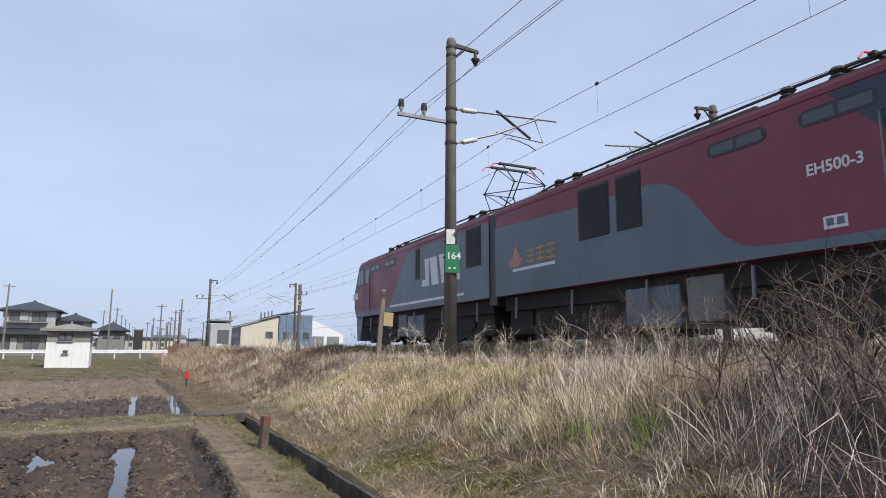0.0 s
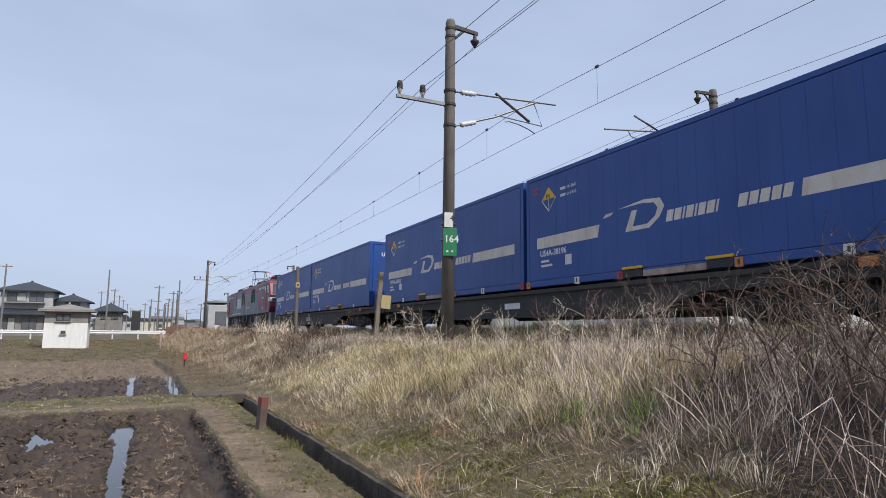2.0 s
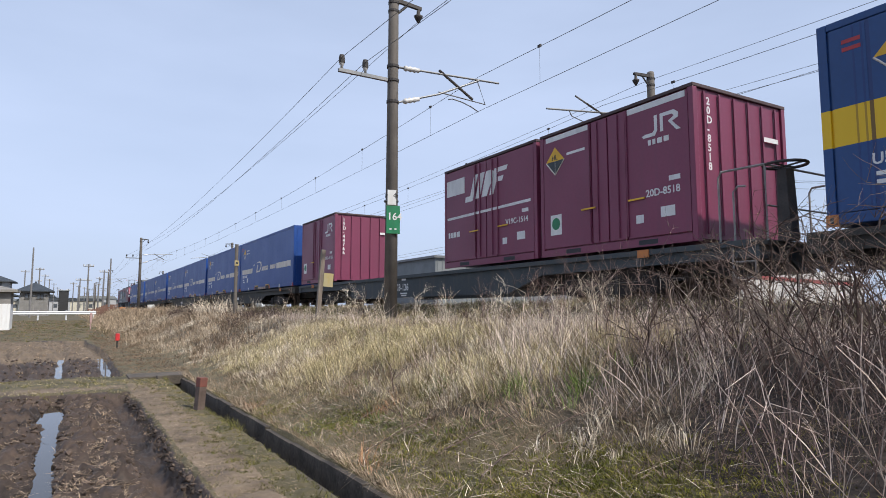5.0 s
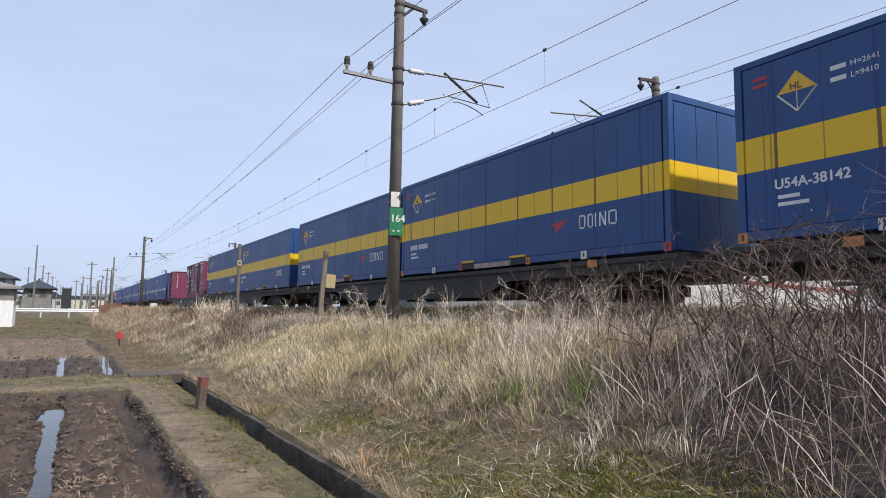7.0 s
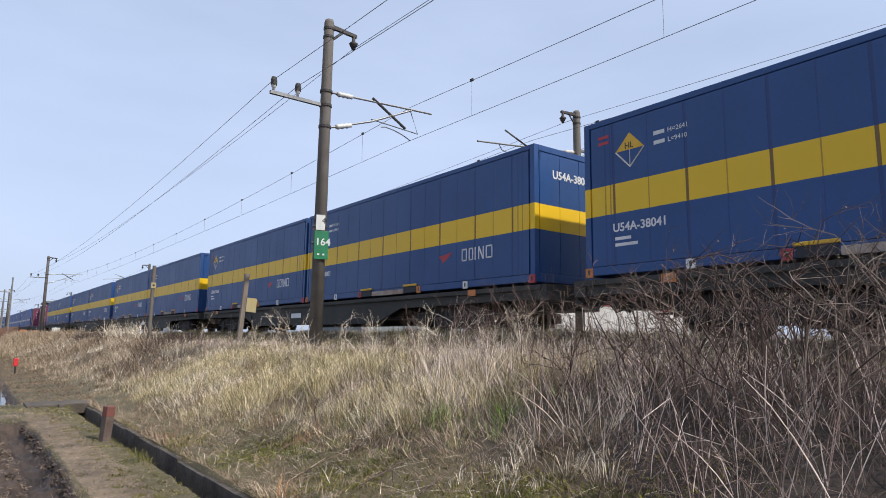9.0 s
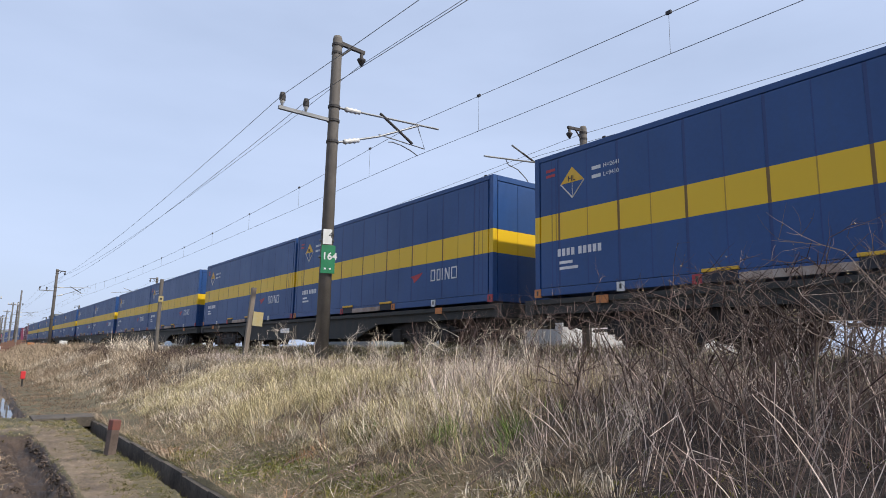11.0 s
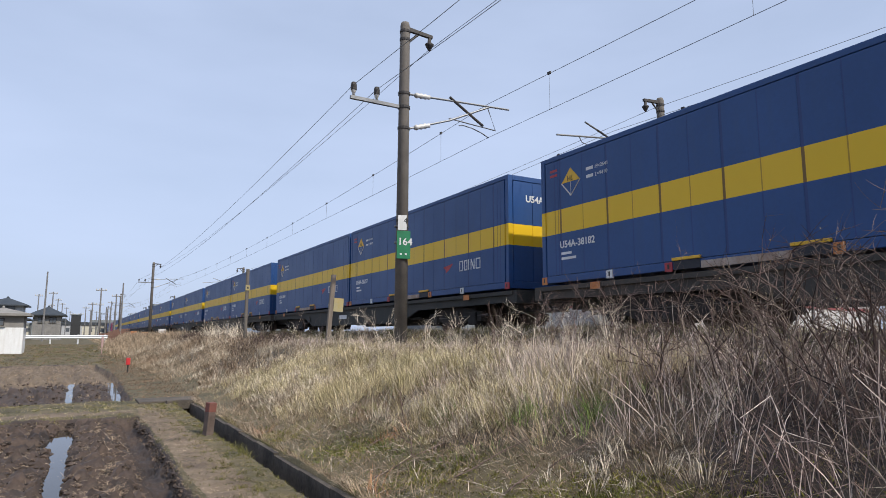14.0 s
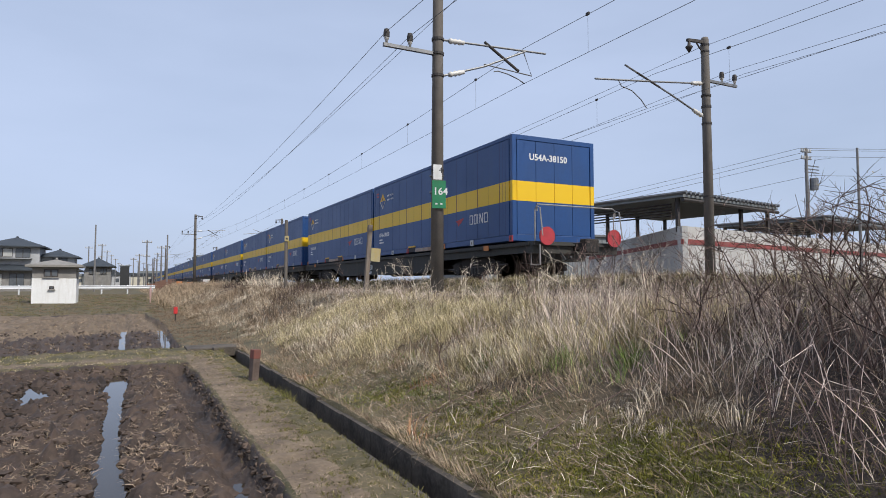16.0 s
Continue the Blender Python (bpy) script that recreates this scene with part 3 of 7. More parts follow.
def wagon(u, length, skin, label, code="", deck=0.0, wheel=False, tail=False):
    """A container flat wagon. Its origin is at the front end of its frame, on the rails; it reaches to -y."""
    ob = thing("flat_wagon", label, "freight wagon", "wagons of the train")
    n = length
    for s in (-1, 1):
        # fish-bellied side sill
        poly = [(-0.35, 0.98), (-n + 0.35, 0.98), (-n + 0.35, 0.74), (-n + 4.9, 0.70), (-n + 6.0, 0.36), (-6.0, 0.36), (-4.9, 0.70), (-0.35, 0.74)]
        part("side_sill", Geo().prism(poly, "x", s * 1.18 - 0.03, s * 1.18 + 0.03), skin, ob)
        part("sill_flange", Geo().box(min(s * 1.12, s * 1.27), max(s * 1.12, s * 1.27), -n + 0.3, -0.3, 0.90, 0.985), skin, ob)
    g = Geo().box(-0.35, 0.35, -n + 0.3, -0.3, 0.55, 0.93)
    for k in range(11):
        y = -0.5 - (n - 1) * k / 10
        g.box(-1.15, 1.15, y - 0.07, y + 0.07, 0.72, 0.95)
    part("centre_sill", g, frame_grey, ob)
    for e, y in (("a", -0.3), ("b", -n + 0.3)):
        part("end_beam", Geo().box(-1.24, 1.24, y - 0.12, y + 0.12, 0.72, 0.99), skin, ob)
    bogie(ob, -3.2)
    bogie(ob, -n + 3.2)
    coupler(ob, -0.25, 1)
    coupler(ob, -n + 0.25, -1)
    # stowed stakes, lock levers and lashing plates along the near edge
    for y, w, m in ((-2.0, 0.24, orange_paint), (-n + 2.2, 0.24, orange_paint)):
        part("lock_plate", Geo().box(-1.285, -1.272, y - w / 2, y + w / 2, 0.86, 0.99), m, ob)
    part("brake_reservoir", Geo().tube([(-0.75, -n / 2 - 1.0, 0.55), (-0.75, -n / 2 + 0.3, 0.55)], 0.2, 12), bogie_mat, ob, smooth=True)
    for c in (-3.2, -n / 2 + 3.0, -n / 2 - 3.4, -n + 3.2):
        part("brake_gear", Geo().box(-0.95, 0.95, c - 0.9, c + 0.9, 0.5, 0.74), bogie_mat, ob, bevel=0.04)
        part("brake_rod", Geo().tube([(-1.02, c - 1.6, 0.5), (-1.02, c + 1.6, 0.42)], 0.03, 6), dark_steel, ob)
    part("brake_dial", Geo().tube([(-1.24, -5.6, 0.62), (-1.25, -5.6, 0.62)], 0.13, 16), frame_grey, ob)
    if code:
        part("code", text_mesh(code, 0.27, white_paint, 0.004), white_paint, ob, at=pose(-1.216, -n / 2 + 1.3, 0.56, 0, 0, -90))
        for k, (w, z) in enumerate(((0.25, 0.84), (0.42, 0.46), (0.32, 0.40))):
            part("bar", Geo().box(-1.218, -1.212, -n / 2 + 0.7 - w / 2, -n / 2 + 0.7 + w / 2, z, z + (0.07 if k == 0 else 0.035)), white_paint, ob)
    else:
        part("bar", Geo().box(-1.218, -1.212, -n / 2 + 0.3, -n / 2 + 1.0, 0.58, 0.72), white_paint, ob)
    if tail:
        g = Geo()
        e = -n + 0.2
        g.tube([(-1.16, e, 0.95), (-1.16, e, 1.72), (-1.16, e - 0.06, 1.78), (-1.16, e - 0.2, 1.74), (-1.16, e - 0.3, 1.1)], 0.016, 6)
        g.tube([(1.16, e, 0.95), (1.16, e, 1.72), (1.16, e - 0.06, 1.78), (1.16, e - 0.2, 1.74), (1.16, e - 0.3, 1.1)], 0.016, 6)
        g.tube([(-1.1, e, 1.68), (-1.1, e, 1.84), (1.12, e, 1.84), (1.2, e, 1.80), (1.2, e, 1.6)], 0.018, 6)
        part("handrail", g, white_rail, ob)
        part("deck", Geo().box(-1.25, 1.25, -n + 0.1, -n + deck, 0.9, 0.95), frame_grey, ob)
        for x in (-1.2, 1.2):
            part("step", Geo().tube([(x, e + 0.1, 0.9), (x, e + 0.1, 0.45), (x, e - 0.25, 0.45), (x, e - 0.25, 0.9)], 0.02, 6), white_rail, ob)
    elif deck:
        handrail(ob, -n + deck * 0.85, -1, wheel)
    if tail:
        for x in (-0.98, 0.98):
            d = part("tail_disc", Geo().tube([(x, -n - 0.0, 1.1), (x, -n - 0.03, 1.1)], 0.21, 24), lamp_red, ob, "round red tail marker disc")
            part("disc_stem", Geo().tube([(x, -n + 0.02, 0.85), (x, -n + 0.02, 1.3)], 0.015, 6), dark_steel, d)
    TRAIN.append((ob, u))
    return ob

# ---- containers ----
CL, CW, CH = 9.54, 2.49, 2.59
FLOOR = 1.048


def painted(name, base, stripe=None, z0=0.0, z1=0.0, rough=0.45, dirt=None, vary=0.8):
    """Vehicle paint, with one level stripe between two heights of the thing."""
    m = mat(name, base, tuple(c * vary for c in base), 0.7, 18, rough, bump=0.04, dirt=dirt)
    if stripe:
        n, l = m.node_tree.nodes, m.node_tree.links
        tc, sep = n.new("ShaderNodeTexCoord"), n.new("ShaderNodeSeparateXYZ")
        l.new(tc.outputs["Object"], sep.inputs[0])
        a, b, c = n.new("ShaderNodeMath"), n.new("ShaderNodeMath"), n.new("ShaderNodeMath")
        a.operation, b.operation, c.operation = "GREATER_THAN", "LESS_THAN", "MULTIPLY"
        a.inputs[1].default_value, b.inputs[1].default_value = z0, z1
        l.new(sep.outputs[2], a.inputs[0]), l.new(sep.outputs[2], b.inputs[0])
        l.new(a.outputs[0], c.inputs[0]), l.new(b.outputs[0], c.inputs[1])
        mx = n.new("ShaderNodeMix")
        mx.data_type = "RGBA"
        p = n["Principled BSDF"]
        src = p.inputs["Base Color"].links[0].from_socket
        l.new(c.outputs[0], mx.inputs[0])
        l.new(src, mx.inputs[6])
        mx.inputs[7].default_value = (*stripe, 1)
        l.new(mx.outputs[2], p.inputs["Base Color"])
    return m


seal_navy = painted("joint_navy", (0.012, 0.04, 0.155), (0.17, 0.09, 0.015), 0.976, 1.462)
seal_faint = painted("joint_faint", (0.013, 0.045, 0.175), (0.40, 0.23, 0.012), 0.976, 1.462)
navy = painted("navy_paint", (0.012, 0.062, 0.205), (0.74, 0.46, 0.004), 0.976, 1.462, dirt=(0.022, 0.06, 0.16))
blue = painted("blue_paint", (0.012, 0.066, 0.28), dirt=(0.025, 0.075, 0.21))
maroon_box = painted("maroon_container_paint", (0.20, 0.036, 0.082), dirt=(0.15, 0.04, 0.075))
cream_paint = mat("cream_paint", (0.68, 0.64, 0.57), (0.58, 0.53, 0.45), 2.5, 30, 0.55, bump=0, dirt=(0.34, 0.24, 0.16))
seam_mat = mat("seam_rubber", (0.02, 0.022, 0.03), (0.03, 0.03, 0.035), 5, 40, 0.7, bump=0)


def diamond(ob, u, z, x, low=None):
    """Hazard diamond: yellow above, and below only a pale outline, or a dark half where low names its paint."""
    part("hazard_mark", Geo().prism([(-u - 0.27, z), (-u, z + 0.28), (-u + 0.27, z)], "x", x - 0.004, x), yellow_paint, ob)
    part("hazard_letters", text_mesh("HL", 0.14, black_paint), black_paint, ob, at=pose(x - 0.007, -u + 0.095, z + 0.025, 0, 0, -90))
    for p, q in (((-u - 0.27, z), (-u, z - 0.28)), ((-u, z - 0.28), (-u + 0.27, z))):
        part("hazard_edge", Geo().tube([(x - 0.002, *p), (x - 0.002, *q)], 0.013, 4), cream_paint, ob)
    part("hazard_edge", Geo().tube([(x - 0.002, -u, z), (x - 0.002, -u, z - 0.28)], 0.006, 4), cream_paint, ob)
    if low:
        part("hazard_mark", Geo().prism([(-u - 0.26, z - 0.005), (-u, z - 0.27), (-u + 0.26, z - 0.005)], "x", x - 0.0035, x), low, ob)


def bars(ob, u, z, rows, x, m):
    """Lines of small writing that cannot be read."""
    for i, w in enumerate(rows):
        part("bar", Geo().box(x - 0.004, x, -u - w, -u, z - 0.1 * i, z - 0.1 * i + 0.05), m, ob)


def glyphs(ob, u, z, h, widths, slant, m, x, name="mark"):
    """Maker's lettering as plain slanted blocks."""
    for w in widths:
        if w > 0:
            part(name, Geo().prism([(-u, z), (-u - w, z), (-u - w - slant, z + h), (-u - slant, z + h)], "x", x - 0.004, x), m, ob)
        u += abs(w) + 0.035


def fittings(ob, x):
    """Fork pockets, lock plates and the pale lettered rail along the foot of a long container."""
    for u in (3.32, 5.28):
        part("fork_pocket", Geo().box(x - 0.012, x + 0.05, -u - 0.5, -u, 0.0, 0.145), seam_mat, ob)
        part("pocket_lip", Geo().box(x - 0.03, x + 0.02, -u - 0.52, -u + 0.02, 0.145, 0.195), yellow_paint, ob, bevel=0.008)
    part("lettered_rail", Geo().box(x - 0.014, x + 0.0, -5.27, -3.84, -0.01, 0.10), rust_white, ob)
    for u, m in ((0.07, orange_paint), (1.9, sign_white), (3.22, lamp_red), (5.88, orange_paint), (7.55, sign_white), (CL - 0.07, lamp_red)):
        c = part("lock_plate", Geo().box(x - 0.012, x + 0.01, -u - 0.075, -u + 0.075, -0.02, 0.13), m, ob)
        part("lock_hole", Geo().box(x - 0.015, x - 0.011, -u - 0.02, -u + 0.02, 0.02, 0.1), black_paint, c)


def long_container(u, style, code=""):
    skin = navy if style == "navy" else blue
    label = "dark blue thirty-one-foot freight container with a broad yellow stripe" if style == "navy" else "blue thirty-one-foot freight container with white stripes and lettering"
    ob = thing("container", label, "freight container", "long containers of the train")
    x0, x1 = -CW / 2, CW / 2
    part("body", Geo().box(x0 + 0.03, x1 - 0.03, -CL + 0.03, -0.03, 0.06, CH - 0.02), skin, ob)
    for y in (-0.06, -CL + 0.06):
        for x in (x0 + 0.06, x1 - 0.06):
            part("corner_post", Geo().box(x - 0.06, x + 0.06, y - 0.06, y + 0.06, 0, CH), skin, ob, bevel=0.012)
    for x in (x0 + 0.05, x1 - 0.05):
        part("top_rail", Geo().box(x - 0.05, x + 0.05, -CL + 0.12, -0.12, CH - 0.1, CH), skin, ob, bevel=0.012)
        part("bottom_rail", Geo().box(x - 0.05, x + 0.05, -CL + 0.12, -0.12, 0, 0.14), skin, ob, bevel=0.012)
    for y in (-0.05, -CL + 0.05):
        part("end_rail", Geo().box(x0 + 0.12, x1 - 0.12, y - 0.05, y + 0.05, CH - 0.12, CH), skin, ob, bevel=0.01)
        part("end_rail", Geo().box(x0 + 0.12, x1 - 0.12, y - 0.05, y + 0.05, 0, 0.16), skin, ob, bevel=0.01)
    for px in range(4):
        w = (CW - 0.28) / 4
        a = x0 + 0.14 + px * w
        part("end_panel", Geo().box(a + 0.006, a + w - 0.006, -CL + 0.012, -CL + 0.03, 0.17, CH - 0.13), skin, ob)
        part("end_panel", Geo().box(a + 0.006, a + w - 0.006, -0.03, -0.012, 0.17, CH - 0.13), skin, ob)
    # side leaves, hung between dark joints
    joints = [0.13, 0.60, 1.89, 3.10, 4.30, 5.51, 6.65, 7.85, 8.95, CL - 0.13] if style == "navy" else [0.13, 1.2, 2.38, 3.56, 4.74, 5.92, 7.1, 8.28, CL - 0.13]
    for a, b in zip(joints, joints[1:]):
        mid = (a + b) / 2
        cuts = [(a, mid), (mid, b)] if b - a > 0.9 else [(a, b)]
        if style == "blue":
            cuts = [(a + (b - a) * q / 3, a + (b - a) * (q + 1) / 3) for q in range(3)]
        for c, d in cuts:
            e0 = (0.024 if style == "navy" else 0.002) if c == a else (0.010 if style == "navy" else 0.0015)
            e1 = (0.024 if style == "navy" else 0.002) if d == b else (0.010 if style == "navy" else 0.0015)
            for xa, xb in ((x0 + 0.002, x0 + 0.03), (x1 - 0.03, x1 - 0.002)):
                part("side_panel", Geo().box(xa, xb, -d + e1, -c - e0, 0.15, CH - 0.11), skin, ob)
    if style == "navy":
        for a, b in zip(joints[1:], joints[2:]):
            if b - a > 0.9:
                part("joint_seal", Geo().box(x0 + 0.004, x0 + 0.031, -(a + b) / 2 - 0.014, -(a + b) / 2 + 0.014, 0.15, CH - 0.11), seal_faint, ob)
    if style == "navy":
        for a in (0.43, 0.53, 9.1, 9.22):
            part("joint_seal", Geo().box(x0 + 0.0005, x0 + 0.02, -a - 0.012, -a + 0.012, 0.15, CH - 0.11), seal_faint, ob)
    for a in joints[1:-1]:
        part("joint_seal", Geo().box(x0 + 0.005, x0 + 0.031, -a - 0.03, -a + 0.03, 0.15, CH - 0.11), seal_navy if style == "navy" else blue, ob)
    x = x0 + 0.002
    bars(ob, 0.3, CH - 0.33, [0.22, 0.22], x, lamp_red)
    diamond(ob, 0.92, 1.97, x)
    fittings(ob, x0 - 0.002)
    for k, words in enumerate(("H=2641", "L=9410")):
        part("dimension", text_mesh(words, 0.105, sign_white), sign_white, ob, at=pose(x - 0.002, -1.6, 2.08 - 0.15 * k, 0, 0, -90))
        part("bar", Geo().box(x - 0.004, x, -1.55, -1.36, 2.085 - 0.15 * k, 2.145 - 0.15 * k), sign_white, ob)
    prefix = "U54A-" if style == "navy" or code == "38196" else "UV54A-"
    if code:
        part("code", text_mesh(prefix + code, 0.19, white_paint, 0.004), white_paint, ob, at=pose(x - 0.002, -0.56, 0.68, 0, 0, -90))
        part("code", text_mesh(prefix + code, 0.22, white_paint, 0.005), white_paint, ob, at=pose(-0.75, -CL + 0.008, 2.0, 0, 0, 0))
    else:
        glyphs(ob, 0.56, 0.68, 0.13, [0.07] * 4 + [-0.02] + [0.07] * 5, 0, white_paint, x, "bar")
    bars(ob, 0.6, 0.54, [0.3, 0.42], x, white_paint)
    if style == "navy":
        # maker's wordmark in light thin strokes, with a red tick
        for k, wd in enumerate((0.17, 0.14, 0.05, 0.17, 0.2)):
            uu = 7.42 + (0, 0.23, 0.42, 0.53, 0.76)[k]
            g = Geo()
            if wd > 0.1:
                g.box(x - 0.004, x, -uu - 0.03, -uu, 0.55, 0.81)
                g.box(x - 0.004, x, -uu - wd, -uu - wd + 0.03, 0.55, 0.81)
                if k != 3:
                    g.box(x - 0.004, x, -uu - wd, -uu, 0.55, 0.58)
                    g.box(x - 0.004, x, -uu - wd, -uu, 0.78, 0.81)
                else:
                    g.prism([(-uu, 0.81), (-uu - 0.04, 0.81), (-uu - wd, 0.55), (-uu - wd + 0.04, 0.55)], "x", x - 0.0045, x - 0.0005)
            else:
                g.box(x - 0.004, x, -uu - 0.03, -uu, 0.55, 0.81)
            part("wordmark", g, white_paint, ob)
        part("tick_mark", Geo().prism([(-6.6, 0.72), (-7.1, 0.78), (-6.95, 0.66), (-6.75, 0.56), (-6.72, 0.66)], "x", x - 0.004, x), lamp_red, ob)
    else:
        part("white_stripe", Geo().prism([(-0.44, 0.87), (-2.59, 0.87), (-2.65, 1.12), (-0.44, 1.12)], "x", x - 0.004, x), cream_paint, ob)
        part("white_stripe", Geo().prism([(-6.95, 0.87), (-9.13, 0.87), (-9.13, 1.12), (-6.99, 1.12)], "x", x - 0.004, x), cream_paint, ob)
        # swept emblem
        g = Geo().prism([(-3.2, 1.33), (-3.9, 1.40), (-4.3, 1.36), (-4.4, 1.2), (-4.28, 1.02), (-4.02, 0.86), (-3.39, 0.86), (-3.58, 1.24), (-3.72, 1.24), (-3.6, 0.94), (-3.98, 0.94), (-4.18, 1.06), (-4.24, 1.2),
                         (-4.15, 1.30), (-3.85, 1.34)], "x", x - 0.004, x)
        part("emblem", g, cream_paint, ob)
        part("emblem", Geo().prism([(-2.76, 1.22), (-3.0, 1.24), (-3.08, 1.30), (-2.85, 1.29)], "x", x - 0.004, x), cream_paint, ob)
        glyphs(ob, 4.42, 0.90, 0.20, [0.15, 0.15, 0.04, 0.15, 0.04, 0.14, 0.15, 0.04], 0.05, cream_paint, x)
        glyphs(ob, 5.90, 0.90, 0.20, [0.16, 0.15, 0.16, 0.15, 0.14], 0.05, cream_paint, x)
        part("stencil", Geo().box(x - 0.004, x, -1.72, -1.5, 0.42, 0.64), white_paint, ob)
    TRAIN.append((ob, u))
    return ob


loco_low = mat("hazard_dark", (0.03, 0.045, 0.05), (0.05, 0.06, 0.06), 6, 40, 0.6, bump=0)


def short_container(u, code, style):
    """Maroon twelve-foot box: ribbed ends, two-leaf side doors."""
    n, x0, x1, h = 3.71, -1.225, 1.225, 2.5
    ob = thing("container", "maroon twelve-foot freight container with white lettering, door leaves and ribbed ends", "freight container", "short containers of the train")
    part("body", Geo().box(x0 + 0.04, x1 - 0.04, -n + 0.04, -0.04, 0.05, h - 0.03), maroon_box, ob)
    part("roof_rim", Geo().box(x0 - 0.005, x1 + 0.005, -n - 0.005, 0.005, h - 0.06, h), mat("dark_rim", (0.05, 0.03, 0.035), (0.08, 0.05, 0.05), 6, 40, 0.7), ob, bevel=0.01)
    for y in (-0.05, -n + 0.05):
        for x in (x0 + 0.05, x1 - 0.05):
            part("corner_post", Geo().box(x - 0.05, x + 0.05, y - 0.05, y + 0.05, 0, h - 0.06), maroon_box, ob, bevel=0.01)
    for a, b in ((0.11, 1.44), (1.47, 1.86), (1.89, 2.29), (2.32, n - 0.11)):
        for xa, xb in ((x0 + 0.004, x0 + 0.04), (x1 - 0.04, x1 - 0.004)):
            part("side_panel", Geo().box(xa, xb, -b, -a, 0.16, h - 0.08), maroon_box, ob, bevel=0.006)
    for x in (x0, x1):
        part("bottom_rail", Geo().box(x - 0.01, x + 0.03, -n + 0.1, -0.1, 0.0, 0.13) if x < 0 else Geo().box(x - 0.03, x + 0.01, -n + 0.1, -0.1, 0.0, 0.13), maroon_box, ob)
    for k in range(6):
        x = x0 + 0.28 + k * (x1 - x0 - 0.56) / 5
        for y in (-n + 0.012, -0.012):
            part("end_rib", Geo().box(x - 0.02, x + 0.02, y - 0.013, y + 0.013, 0.12, h - 0.1), maroon_box, ob, bevel=0.006)
    for a in (1.42, 1.62, 2.12, 2.33):
        part("lock_rod", Geo().tube([(x0 - 0.012, -a, 0.2), (x0 - 0.012, -a, h - 0.1)], 0.014, 6), maroon_box, ob)
    for a in (1.2, 2.35):
        part("lock_handle", Geo().box(x0 - 0.03, x0 - 0.012, -a - 0.36, -a, 0.80, 0.83), yellow_paint, ob)
    g = Geo()
    for a in (0.75, 2.55):
        g.box(x0 - 0.012, x0 - 0.004, -a - 0.4, -a, 0.03, 0.11)
    part("fork_pocket", g, seam_mat, ob)
    x = x0 + 0.003
    if style == "mark":
        part("white_stripe", Geo().prism([(-0.15, 1.20), (-3.5, 1.22), (-3.5, 1.28), (-0.15, 1.26)], "x", x - 0.005, x), white_paint, ob)
        part("white_panel", Geo().box(x - 0.004, x, -0.95, -0.12, 1.80, 2.2), white_paint, ob)
        g = Geo().prism([(-0.98, 1.55), (-1.3, 1.55), (-1.55, 2.16), (-1.38, 2.16), (-1.2, 1.68), (-1.0, 1.68)], "x", x - 0.004, x)
        g.prism([(-1.42, 1.58), (-1.6, 1.58), (-1.82, 2.16), (-1.64, 2.16)], "x", x - 0.004, x)
        g.prism([(-1.68, 1.58), (-1.9, 1.58), (-2.02, 1.8), (-2.16, 1.9), (-2.2, 2.1), (-2.1, 2.16), (-1.88, 2.16)], "x", x - 0.004, x)
        g.prism([(-2.0, 1.58), (-2.16, 1.58), (-2.28, 1.84), (-2.5, 1.84), (-2.56, 1.95), (-2.3, 1.95), (-2.36, 2.06), (-2.66, 2.06), (-2.72, 2.16), (-2.22, 2.16)], "x", x - 0.004, x)
        part("emblem", g, white_paint, ob)
        glyphs(ob, 0.2, 0.75, 0.13, [0.08, 0.08, 0.13, 0.13], 0, white_paint, x)
        cu = 2.62
    else:
        for a, b in ((0.19, 1.40), (2.36, 3.56)):
            if code != "19D-44766":
                part("white_stripe", Geo().box(x - 0.004, x, -b, -a, 2.31, 2.41), white_paint, ob)
        g = Geo().prism([(-2.68, 1.86), (-2.7, 1.82), (-2.95, 1.82), (-3.0, 1.9), (-3.0, 2.16), (-2.94, 2.16), (-2.94, 1.92), (-2.9, 1.88), (-2.75, 1.88)], "x", x - 0.004, x)
        g.prism([(-3.06, 1.86), (-3.06, 2.16), (-3.34, 2.16), (-3.42, 2.1), (-3.42, 2.02), (-3.3, 1.98), (-3.46, 1.82), (-3.38, 1.82), (-3.22, 2.0), (-3.34, 2.06), (-3.3, 2.1), (-3.12, 2.1), (-3.12, 1.86)], "x", x - 0.004, x)
        part("emblem", g, white_paint, ob)
        glyphs(ob, 2.8, 1.68, 0.09, [0.06, 0.06, 0.1, 0.1], 0, white_paint, x)
        part("green_sticker", Geo().box(x - 0.004, x, -0.62, -0.30, 0.42, 0.82), sign_white, ob)
        part("green_sticker", Geo().tube([(x - 0.006, -0.46, 0.64), (x - 0.003, -0.46, 0.64)], 0.12, 14), sign_green, ob)
        if code.startswith("20D"):
            diamond(ob, 0.46, 1.9, x, loco_low)
            bars(ob, 0.8, 1.95, [0.5], x, white_paint)
        cu = 2.72
        # column of figures on the end, above one another
        for k, ch in enumerate(code):
            part("code", text_mesh(ch, 0.17, white_paint, 0.004), white_paint, ob, at=pose(x0 + 0.29, -n - 0.018, 2.18 - 0.15 * k))
        part("bar", Geo().box(0.55, 0.95, -n - 0.02, -n - 0.017, 1.78, 1.86), white_paint, ob)
    part("code", text_mesh(code, 0.17, white_paint, 0.003), white_paint, ob, at=pose(x - 0.002, -cu, 0.82, 0, 0, -90))
    part("stencil", Geo().box(x - 0.004, x, -3.3, -3.02, 0.45, 0.62), white_paint, ob)
    part("stencil", Geo().box(x - 0.004, x, -2.66, -2.5, 0.4, 0.54), white_paint, ob)
